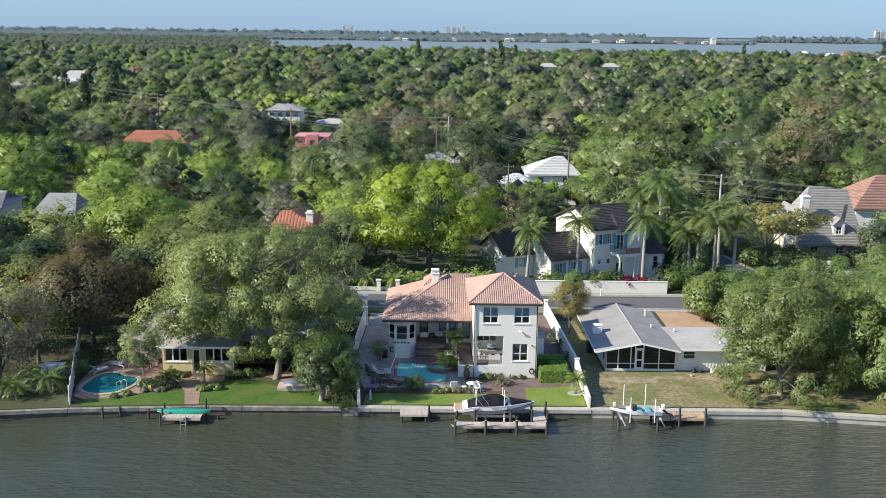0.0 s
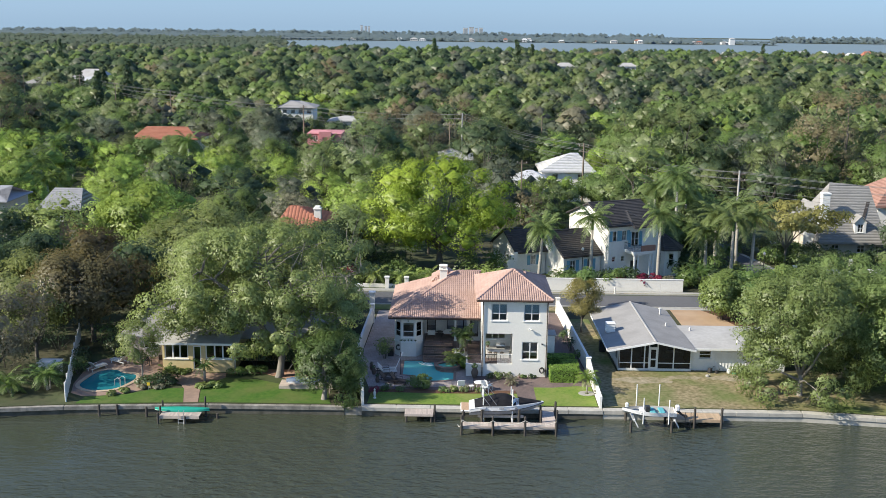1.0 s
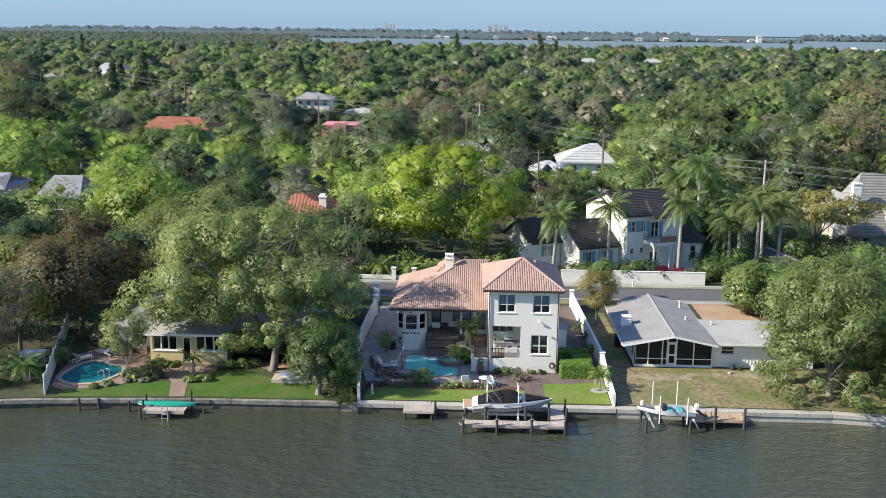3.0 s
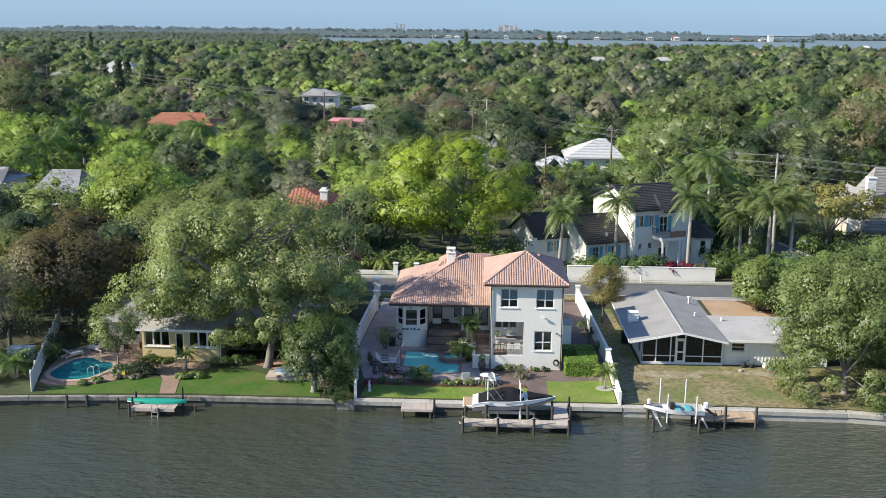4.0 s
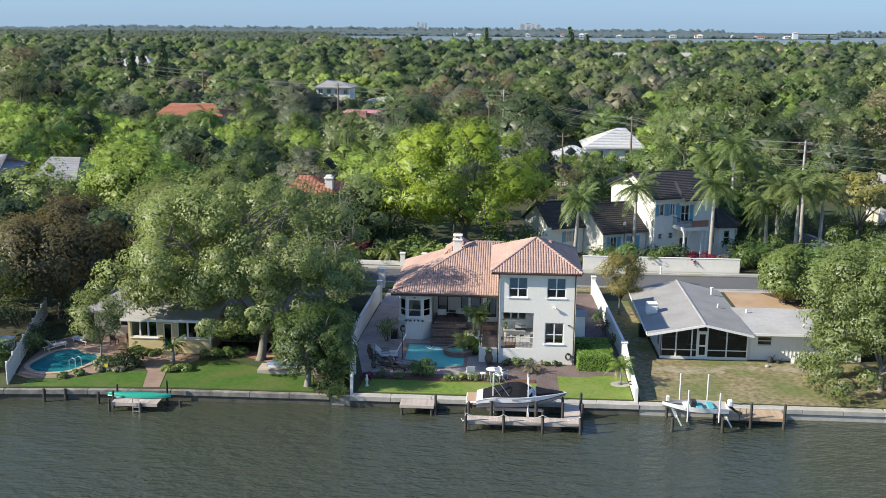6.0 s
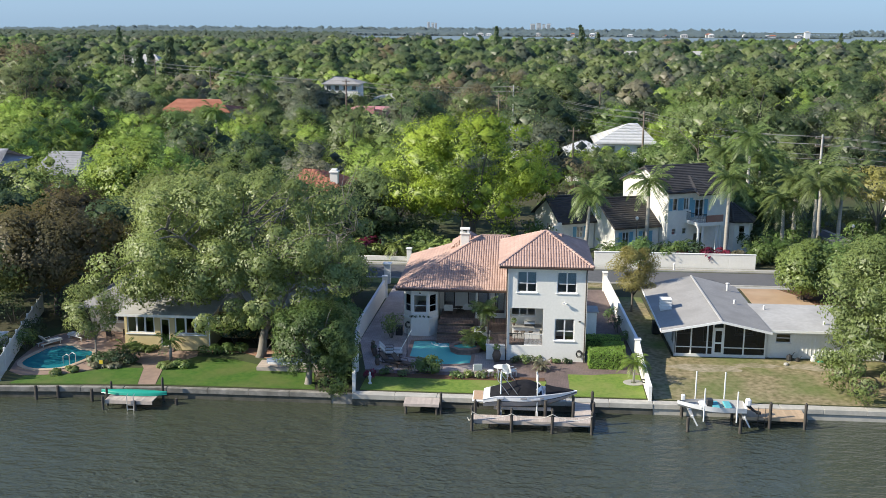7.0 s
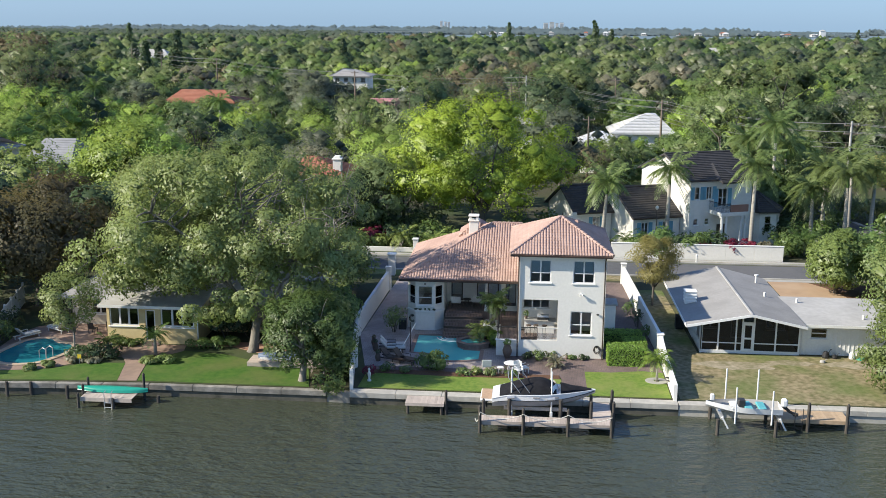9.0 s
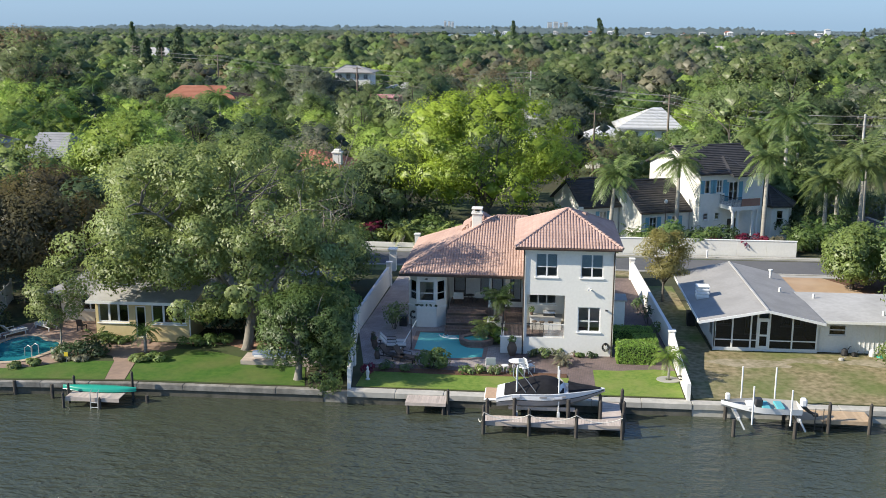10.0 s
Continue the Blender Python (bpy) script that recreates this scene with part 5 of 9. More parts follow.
    part("roof_vent", tube(B(), ((15.55, 13.3, 9.62), (15.75, 13.75, 9.56)), (0.16, 0.16), 8), M["tile"], H)
    # one-storey wing on a raised floor
    bay = [(3.10, 16.4), (3.10, 14.75), (3.75, 14.0), (5.20, 14.0), (5.85, 14.75)]
    for k, (a, b) in enumerate(zip(bay, bay[1:])):
        L = (Vector(b) - Vector(a)).length
        s = (L - (1.08 if k == 2 else 0.80)) / 2
        op = ((s, L - s, 2.82, 4.30),) if k else ()
        bm = B(); wall(bm, a, b, G0, 4.86, 0.2, op); part("bay_wall", bm, M["stucco"], H)
        if k:
            window(H, a, b, s, L - s, 2.82, 4.30, 1, (0.38,), k == 2, bar=0.05)
    bm = B(); prism(bm, [(3.02, 14.72), (3.71, 13.92), (5.24, 13.92), (5.93, 14.72), (5.6, 14.9), (3.3, 14.9)], 2.28, 2.42); part("bay_ledge", bm, M["trim"], H)
    bm = B(); wall(bm, (3.10, 25.1), (3.10, 16.4), G0, 4.86, 0.2, ((3, 4.2, 2.8, 4.2),)); part("wall_side", bm, M["stucco"], H)
    window(H, (3.10, 25.1), (3.10, 16.4), 3, 4.2, 2.8, 4.2, 1, (0.4,))
    bm = B(); wall(bm, (11.5, 25.1), (3.30, 25.1), G0, 4.86, 0.2); part("wall_back", bm, M["stucco"], H)
    bm = B(); wall(bm, (5.85, 14.75), (5.85, 17.3), G0, 4.86, 0.2); part("porch_side", bm, M["stucco"], H)
    porch = ((0.35, 1.25, 2.35, 4.5), (2.35, 4.9, 2.35, 4.55))
    bm = B(); wall(bm, (5.85, 17.3), (11.5, 17.3), G0, 4.86, 0.2, porch); part("porch_wall", bm, M["stucco"], H)
    window(H, (5.85, 17.3), (11.5, 17.3), *porch[0], 1, (), False, 0, "bronze", name="door", bar=0.09)
    window(H, (5.85, 17.3), (11.5, 17.3), *porch[1], 3, (), False, 0, "bronze", name="sliding_door", bar=0.07)
    bm = B(); wall(bm, (10.15, 14.9), (11.49, 14.9), 2.0, 4.86, 0.18, ((0.35, 1.15, 2.7, 4.5),)); part("porch_wall", bm, M["stucco"], H)
    window(H, (10.15, 14.9), (11.49, 14.9), 0.35, 1.15, 2.7, 4.5, 1, (), False, 0, "bronze")
    part("porch_floor", box(B(), 6.05, 11.49, 14.6, 17.3, G0, 2.3, 0.02), M["stepbrick"], H)
    bm = B(); tube(bm, ((9.05, 14.75, 2.3), (9.05, 14.75, 4.8)), 0.11, 12); box(bm, 8.9, 9.2, 14.6, 14.9, 2.3, 2.45, 0.02); box(bm, 8.9, 9.2, 14.6, 14.9, 4.62, 4.8, 0.02); part("column", bm, M["trim"], H)
    part("porch_ceiling", box(B(), 3.3, 11.49, 13.6, 25.0, 4.80, 4.85), M["trim"], H)
    n = 8
    for i in range(n):
        z1 = 2.3 - (2.3 - GZ) * (i + 1) / (n + 1)
        y1 = 14.6 - 0.30 * i
        w = 8.75 + 0.10 * i + 0.02 * i * i
        box(bm := B(), 5.95, w, y1 - 0.32, y1, G0, z1, 0.012)
        part("step", bm, M["stepbrick"], H)
        box(bm := B(), 5.95, w, y1 - 0.335, y1 - 0.25, z1, z1 + 0.035, 0.008)
        part("step_edge", bm, M["coping"], H)
    # roofs of the wing
    ridge = (9.3, 20.2, 8.05)
    R = [[(2.6, 13.4, 4.98), (11.6, 13.4, 4.98), (11.6, 20.2, 8.05), ridge], [(2.6, 25.6, 4.98), (2.6, 13.4, 4.98), ridge], [(11.6, 25.6, 4.98), (2.6, 25.6, 4.98), ridge, (11.6, 20.2, 8.05)]]
    part("roof", roof_solid(B(), R, 0.06), M["tile_base"], H)
    barrel_tiles("roof_tiles", R, M["tile"], H, seed=4)
    caps("ridge_tiles", [(R[0][0], R[0][3]), (R[1][0], R[1][2]), (R[0][3], R[0][2])], M["tile"], H)
    R2 = [[(6.6, 23.2, 7.0), (6.6, 19.8, 7.0), (8.0, 21.0, 8.1), (8.0, 22.0, 8.1)], [(6.6, 19.8, 7.0), (9.5, 19.8, 7.0), (8.0, 21.0, 8.1)], [(9.5, 19.8, 7.0), (9.5, 23.2, 7.0), (8.0, 22.0, 8.1), (8.0, 21.0, 8.1)], [(9.5, 23.2, 7.0), (6.6, 23.2, 7.0), (8.0, 22.0, 8.1)]]
    part("upper_roof", roof_solid(B(), R2, 0.5), M["tile_base"], H)
    barrel_tiles("upper_roof_tiles", R2, M["tile"], H, seed=5)
    bm = B()
    box(bm, 2.55, 11.5, 13.34, 13.46, 4.80, 4.96, 0.02); box(bm, 2.53, 2.65, 13.46, 25.6, 4.80, 4.96, 0.02)
    part("gutter", bm, M["bronze"], H, "dark brown gutter")
    # chimney
    bm = B()
    box(bm, 7.42, 8.14, 19.2, 19.9, 5.8, 8.35, 0.02); box(bm, 7.34, 8.22, 19.12, 19.98, 8.35, 8.46, 0.02)
    for x, y in ((7.5, 19.28), (8.06, 19.28), (7.5, 19.82), (8.06, 19.82)):
        box(bm, x - 0.08, x + 0.08, y - 0.08, y + 0.08, 8.46, 8.72)
    box(bm, 7.36, 8.2, 19.14, 19.96, 8.72, 8.83, 0.03)
    part("chimney", bm, M["stucco"], H)
    # wall lamps
    bm = B(); tube(bm, ((15.85, 8.5, 5.5), (15.85, 8.36, 5.5)), 0.05, 8)
    tube(bm, ((15.85, 8.38, 5.5), (15.72, 8.26, 5.44)), (0.03, 0.075), 8); tube(bm, ((15.85, 8.38, 5.5), (15.98, 8.26, 5.44)), (0.03, 0.075), 8)
    part("flood_lamp", bm, M["white_paint"], H)
    bm = B(); box(bm, 16.93, 17.10, 8.34, 8.5, 4.02, 4.10, 0.02); part("wall_lamp", bm, M["iron"], H)
    bm = B(); box(bm, 4.38, 4.55, 13.9, 14.0, 4.44, 4.52, 0.02); part("wall_lamp", bm, M["iron"], H)
    return H


main_house()


def hose(x, y, z):
    t = thing("hose_reel", "coiled dark garden hose hung on the wall", "hose", (x, y, z))
    bm = B()
    pts = [(x + (0.17 + 0.004 * i) * math.cos(i * 0.5) * 0.8, y - 0.04 - 0.002 * i, z + (0.17 + 0.004 * i) * math.sin(i * 0.5)) for i in range(40)]
    tube(bm, pts, 0.022, 5)
    part("hose", bm, M["rubber"], t)
    part("hook", box(B(), x - 0.05, x + 0.05, y - 0.06, y, z + 0.08, z + 0.16, 0.01), M["bronze"], t)


hose(17.05, 8.46, 1.55)
hose(3.48, 14.24, 1.75)

# raised terrace beside the loggia
T = thing("side_terrace", "white raised terrace with dark metal railing", "terrace", (10.7, 10, GZ))
bm = B(); wall(bm, (10.05, 8.52), (11.49, 8.52), GZ - 0.1, 1.98, 0.2); wall(bm, (10.05, 12.4), (10.05, 8.72), GZ - 0.1, 1.98, 0.2)
part("wall", bm, M["stucco"], T)
part("floor", box(B(), 10.25, 11.49, 8.72, 14.59, GZ - 0.1, 1.95), M["stepbrick"], T)
part("coping", box(B(), 10.0, 11.46, 8.46, 8.78, 1.985, 2.04, 0.01), M["trim"], T)
bm = B()
for i in range(16):
    x = 10.12 + 1.3 * i / 15
    box(bm, x - 0.010, x + 0.010, 8.60, 8.62, 2.04, 2.9)
box(bm, 10.05, 11.45, 8.58, 8.64, 2.9, 2.95)
for i in range(28):
    y = 8.7 + 3.6 * i / 27
    box(bm, 10.14, 10.16, y - 0.010, y + 0.010, 2.0, 2.9)
box(bm, 10.12, 10.18, 8.64, 12.4, 2.9, 2.95)
part("railing", bm, M["iron"], T)

# planter with palms by the steps
T = thing("planter", "white stucco planter beside the steps", "planter", (9.5, 11.6, GZ))
bm = B(); wall(bm, (9.0, 11.3), (10.0, 11.3), GZ - 0.05, 2.2, 0.15); wall(bm, (10.0, 11.45), (10.0, 12.6), GZ - 0.05, 2.2, 0.15); wall(bm, (10.0, 12.75), (9.0, 12.75), GZ - 0.05, 2.2, 0.15); wall(bm, (9.0, 12.6), (9.0, 11.45), GZ - 0.05, 2.2, 0.15)
part("wall", bm, M["stucco"], T)
part("soil", box(B(), 9.15, 9.85, 11.45, 12.6, GZ - 0.05, 2.1), M["mulch"], T)
bush_palm((9.5, 12.0, 2.1), 1.7, 7, "clump of feathery areca palms in a planter", 9, 1.1, 5, 0.35)
bush_palm((9.1, 10.9, GZ), 1.1, 8, "young feathery palm beside the steps", 9, 1.0, 3, 0.25, leaf="lime")
shrub("shrub", "bright green shrub beside the planter", (9.9, 10.6, GZ), 31, 0.75, 1.3, "hedge")

# pool with spa
POOL = [(4.2, 8.6), (4.17, 12.62), (5.6, 12.6), (6.98, 12.35), (7.1, 10.9), (7.3, 10.0), (7.75, 9.42), (8.9, 9.3), (8.88, 7.4), (7.3, 7.0), (5.7, 6.95), (5.35, 8.4)]
t = thing("swimming_pool", "turquoise angular swimming pool with stone coping", "pool", (6.5, 9.5, GZ))
part("water", prism(B(), POOL, GZ - 0.4, GZ + 0.02), M["poolwater"], t, "turquoise pool water")
part("coping", ring(B(), POOL, swell(POOL, 0.32), GZ - 0.1, GZ + 0.05), M["coping"], t)
for k in range(3):
    pts = [(6.62 + (0.5 + 0.28 * k) * math.cos(a), 12.38 + (0.5 + 0.28 * k) * math.sin(a)) for a in np.linspace(math.pi * 1.04, math.pi * 1.62, 10)]
    part("pool_step", tube(B(), [(x, y, GZ + 0.022) for x, y in pts], 0.035, 4), M["trim"], t)
SPA = [(8.35 + 1.0 * math.cos(a), 10.5 + 0.78 * math.sin(a)) for a in np.linspace(math.pi / 8, 2 * math.pi + math.pi / 8, 8, endpoint=False)]
t = thing("spa_pool", "raised eight-sided spa with dark stone rim", "spa", (8.35, 10.5, GZ))
part("wall", ring(B(), SPA, swell(SPA, 0.22), GZ - 0.1, GZ + 0.34), M["coping"], t)
part("rim", ring(B(), swell(SPA, -0.04), swell(SPA, 0.32), GZ + 0.34, GZ + 0.42), M["coping"], t)
part("water", prism(B(), SPA, GZ - 0.1, GZ + 0.30), M["poolwater"], t, "turquoise spa water")

# garden walls of the plot
def garden_wall(name, label, runs, posts, m="stucco"):
    w = thing(name, label, "garden wall", (runs[0][0][0], runs[0][0][1], GZ))
    for (p0, p1, h0, h1) in runs:
        a, b = Vector(p0), Vector(p1)
        d = (b - a).normalized()
        n = Vector((-d.y, d.x)) * 0.11
        bm = B()
        q = [bm.verts.new((p.x, p.y, z)) for p, z in ((a - n, GZ - 0.15), (b - n, GZ - 0.15), (b + n, GZ - 0.15), (a + n, GZ - 0.15), (a - n, GZ + h0), (b - n, GZ + h1), (b + n, GZ + h1), (a + n, GZ + h0))]
        for f in ((0, 1, 2, 3), (4, 5, 6, 7), (0, 1, 5, 4), (1, 2, 6, 5), (2, 3, 7, 6), (3, 0, 4, 7)):
            bm.faces.new([q[i] for i in f])
        part("wall_panel", bm, M[m], w)
    for x, y, h in posts:
        bm = B(); box(bm, x - 0.22, x + 0.22, y - 0.22, y + 0.22, GZ - 0.15, GZ + h, 0.01); box(bm, x - 0.27, x + 0.27, y - 0.27, y + 0.27, GZ + h + 0.002, GZ + h + 0.10, 0.03)
        part("post", bm, M[m], w)
    return w


garden_wall("garden_wall", "tall white stucco garden wall stepping down to the water", [((1.15, 0.75), (0.55, 5.0), 1.25, 1.45), ((0.55, 5.0), (-0.35, 12.0), 1.45, 1.5), ((-0.35, 12.4), (0.0, 25.5), 1.6, 1.7)], [(-0.38, 12.2, 1.7), (0.05, 25.7, 2.0), (0.6, 5.0, 1.6)])
garden_wall("garden_wall", "white stucco garden wall sloping down to the lawn", [((21.45, 0.85), (21.5, 6.2), 1.0, 1.15), ((21.5, 6.2), (21.55, 9.5), 1.15, 1.5), ((21.5, 9.9), (20.7, 30.0), 1.6, 1.55)], [(21.52, 9.7, 1.55), (20.7, 30.2, 1.8)])
for x in (-0.4, 2.9):
    t = thing("gate_post", "white stucco gate pillar with a cap", "pillar", (x, 31.2, GZ), "gate pillars")
    bm = B(); box(bm, x - 0.3, x + 0.3, 30.9, 31.5, GZ - 0.1, GZ + 1.9, 0.01); part("shaft", bm, M["stucco"], t)
    bm = B(); box(bm, x - 0.4, x + 0.4, 30.8, 31.6, GZ + 1.9, GZ + 2.05, 0.03); part("cap", bm, M["trim"], t)

# the street wall opposite and its pillars
w = thing("street_wall", "long low white street wall before the pale house", "wall", (29, 40.8, GZ))
for i in range(6):
    x0 = 20.4 + 2.8 * i
    part("wall_panel", box(B(), x0 + 0.004, x0 + 2.796, 40.7, 40.9, GZ - 0.1, GZ + 1.5, 0.01), M["stucco"], w)
part("coping", box(B(), 20.35, 37.25, 40.66, 40.94, GZ + 1.504, GZ + 1.58, 0.015), M["trim"], w)
for x, y in ((0.7, 40.9), (3.1, 40.9), (8.0, 40.9)):
    t = thing("street_pillar", "white square pillar beside the street", "pillar", (x, y, GZ), "street pillars")
    part("shaft", box(B(), x - 0.25, x + 0.25, y - 0.25, y + 0.25, GZ - 0.1, GZ + 1.35, 0.01), M["stucco"], t)
    part("cap", box(B(), x - 0.32, x + 0.32, y - 0.32, y + 0.32, GZ + 1.35, GZ + 1.47, 0.03), M["trim"], t)
garden_wall("low_wall", "low white wall along the street", [((-14, 41.2), (8, 41.1), 0.45, 0.45)], [])
garden_wall("gate_wall", "white wall before the grey-roofed house", [((53.5, 48.5), (60.0, 48.5), 1.3, 1.3), ((61.2, 48.5), (75, 48.2), 1.4, 1.4)], [(53.4, 48.5, 1.7), (60.6, 48.5, 2.6), (74.0, 48.2, 2.2)])
t = thing("street_hydrant", "white hydrant standpipe beside the street", "hydrant", (28.6, 39.4, GZ))
part("pipe", lathe(B(), ((0.12, 0), (0.12, 0.1), (0.08, 0.12), (0.08, 0.6), (0.11, 0.65), (0.10, 0.75), (0.02, 0.85)), (28.6, 39.4, GZ)), M["white_paint"], t)

# ---------------------------------------------------------------- the grey-roofed neighbour
def neighbour():
    H = thing("grey_house", "low white house with grey gabled roof and screened porch", "house", (28, 16, GZ))
    G0 = GZ - 0.1
    x0, x1, xm, y0 = 24.45, 31.4, 27.65, 10.8
    # screened porch front under the gable
    top = lambda x: 4.0 - abs(x - xm) * 0.21
    part("porch_base", box(B(), x0, x1, y0 - 0.02, y0 + 0.14, G0, GZ + 0.22, 0.01), M["trim"], H)
    xs = [24.52, 25.72, 26.95, 27.38, 28.18, 29.7, 31.33]
    for x in xs:
        part("porch_post", box(B(), x - 0.055, x + 0.055, y0, y0 + 0.1, GZ + 0.22, top(x) - 0.05, 0.01), M["trim"], H)
    for a, b in zip(xs, xs[1:]):
        if a != 27.38:
            part("porch_rail", box(B(), a + 0.06, b - 0.06, y0 + 0.01, y0 + 0.08, GZ + 0.72, GZ + 0.79), M["trim"], H)
    for a, b in zip(xs, xs[1:]):
        if a == 27.38:
            continue
        bm = B()
        z = GZ + 0.22
        q = [bm.verts.new(p) for p in ((a, y0 + 0.05, z), (b, y0 + 0.05, z), (b, y0 + 0.05, top(b) - 0.1), (a, y0 + 0.05, top(a) - 0.1))]
        bm.faces.new(q)
        s = part("screen", bm, M["screen"], H, "dark insect screen")
        s.visible_shadow = False
    D = part("screen_door", wall(B(), (27.44, y0), (28.12, y0), GZ + 0.22, GZ + 2.2, 0.05, ((0.1, 0.58, GZ + 0.36, GZ + 1.05), (0.1, 0.58, GZ + 1.18, GZ + 2.08))), M["trim"], H, "white screen door")
    part("door_glass", box(B(), 27.54, 28.02, y0 + 0.02, y0 + 0.03, GZ + 0.36, GZ + 2.08), M["screen"], D)
    part("porch_beam", box(B(), 27.44, 28.12, y0, y0 + 0.08, GZ + 2.2, GZ + 2.32), M["trim"], H)
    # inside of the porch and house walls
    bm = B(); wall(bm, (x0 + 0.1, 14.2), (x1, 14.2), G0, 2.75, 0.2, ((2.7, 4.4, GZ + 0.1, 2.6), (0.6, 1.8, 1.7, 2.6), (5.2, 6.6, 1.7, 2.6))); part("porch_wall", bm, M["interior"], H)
    window(H, (x0 + 0.1, 14.2), (x1, 14.2), 2.7, 4.4, GZ + 0.1, 2.6, 2, (), False, name="sliding_door")
    for a, b in ((0.6, 1.8), (5.2, 6.6)):
        window(H, (x0 + 0.1, 14.2), (x1, 14.2), a, b, 1.7, 2.6, 2, ())
    part("porch_floor", box(B(), x0, x1, y0, 14.2, G0, GZ + 0.12), M["walkway"], H)
    bm = B(); wall(bm, (x0, 23), (x0, y0), G0, 3.2, 0.15, ((10.4, 11.7, GZ + 0.8, 2.7),)); part("wall_side", bm, M["trim"], H)
    s = part("screen", box(B(), x0 + 0.06, x0 + 0.07, y0 + 0.5, y0 + 1.8, GZ + 0.8, 2.7), M["screen"], H, "dark insect screen")
    s.visible_shadow = False
    bm = B(); wall(bm, (40.3, 17.3), (x1, 17.3), G0, 3.15, 0.15); part("wall_back", bm, M["trim"], H)
    # board-and-batten wing
    wop = ((0.75, 1.9, 2.05, 2.8), (6.6, 7.8, 1.9, 2.8))
    bm = B(); wall(bm, (x1, 11.05), (40.3, 11.05), G0, 3.08, 0.15, wop); part("wall_wing", bm, M["trim"], H)
    for o in wop:
        window(H, (x1, 11.05), (40.3, 11.05), *o, 1, (0.5,), True, 0, bar=0.06)
    for i in range(29):
        x = x1 + 0.15 + i * 0.3
        if any(o[0] - 0.05 < x - x1 < o[1] + 0.05 for o in wop):
            continue
        part("batten", box(B(), x - 0.025, x + 0.025, 11.02, 11.049, GZ, 3.06), M["trim"], H)
    bm = B(); wall(bm, (40.3, 11.2), (40.3, 17.3), G0, 3.08, 0.15); part("wall_side", bm, M["trim"], H)
    # roofs
    zr = 4.14
    main = [[(23.25, 23.4, 3.22), (23.25, 9.5, 3.22), (xm, 9.35, zr), (xm, 23.7, zr)], [(31.5, 9.5, 3.30), (31.5, 23.4, 3.30), (xm, 23.7, zr), (xm, 9.35, zr)]]
    part("roof", roof_solid(B(), main, 0.12), M["shingle"], H, "grey shingle roof")
    wing = [[(31.3, 10.45, 3.20), (41.2, 10.45, 3.20), (41.2, 17.6, 3.36), (31.3, 17.6, 3.36)]]
    part("wing_roof", roof_solid(B(), wing, 0.12), M["whitegravel"], H, "pale coated low roof")
    bm = B()
    for (a, b) in (((23.25, 9.48, 3.18), (xm, 9.33, zr - 0.04)), ((xm, 9.33, zr - 0.04), (31.5, 9.48, 3.26))):
        a, b = Vector(a), Vector(b)
        q = [bm.verts.new(p) for p in (a + Vector((0, -0.03, -0.13)), b + Vector((0, -0.03, -0.13)), b + Vector((0, -0.03, 0.05)), a + Vector((0, -0.03, 0.05)), a + Vector((0, 0.02, -0.13)), b + Vector((0, 0.02, -0.13)), b + Vector((0, 0.02, 0.05)), a + Vector((0, 0.02, 0.05)))]
        for f in ((0, 1, 2, 3), (4, 5, 6, 7), (0, 1, 5, 4), (3, 2, 6, 7), (0, 3, 7, 4), (1, 2, 6, 5)):
            bm.faces.new([q[i] for i in f])
    box(bm, 31.52, 41.22, 10.40, 10.44, 3.04, 3.23)
    part("fascia", bm, M["trim"], H)
    part("fascia", box(B(), 23.20, 23.24, 9.6, 23.4, 3.06, 3.26), M["trim"], H)
    part("ridge_cap", box(B(), xm - 0.09, xm + 0.09, 9.4, 23.7, zr - 0.01, zr + 0.05, 0.02), M["whitegravel"], H)
    bm = B()
    box(bm, 23.85, 24.65, 14.6, 15.3, 2.4, 4.1, 0.01)
    for k in range(3):
        box(bm, 23.80, 24.70, 14.55, 15.35, 3.50 + 0.24 * k, 3.64 + 0.24 * k, 0.02)
    box(bm, 23.78, 24.72, 14.53, 15.37, 4.24, 4.34, 0.03); box(bm, 23.9, 24.6, 14.65, 15.25, 4.1, 4.24)
    part("chimney", bm, M["trim"], H, "white painted chimney")
    for x, y, z, h in ((30.3, 20.9, 3.45, 0.7), (30.0, 16.4, 3.55, 0.4), (32.3, 16.0, 3.3, 0.35), (36.0, 12.2, 3.2, 0.35)):
        bm = B(); tube(bm, ((x, y, z), (x, y, z + h)), 0.09, 8)
        if h > 0.5:
            tube(bm, ((x, y, z + h), (x, y, z + h + 0.08)), 0.17, 8)
        part("vent_pipe", bm, M["white_paint"], H)


neighbour()


# ---------------------------------------------------------------- the pale house across the street
def gable_faces(x0, x1, y0, y1, ze, zr, over=0.4, along="y"):
    if along == "y":
        xm = (x0 + x1) / 2
        return [[(x0 - over, y1 + over, ze - 0.1), (x0 - over, y0 - over, ze - 0.1), (xm, y0 - over, zr), (xm, y1 + over, zr)], [(x1 + over, y0 - over, ze - 0.1), (x1 + over, y1 + over, ze - 0.1), (xm, y1 + over, zr), (xm, y0 - over, zr)]]
    ym = (y0 + y1) / 2
    return [[(x0 - over, y0 - over, ze - 0.1), (x1 + over, y0 - over, ze - 0.1), (x1 + over, ym, zr), (x0 - over, ym, zr)], [(x1 + over, y1 + over, ze - 0.1), (x0 - over, y1 + over, ze - 0.1), (x0 - over, ym, zr), (x1 + over, ym, zr)]]


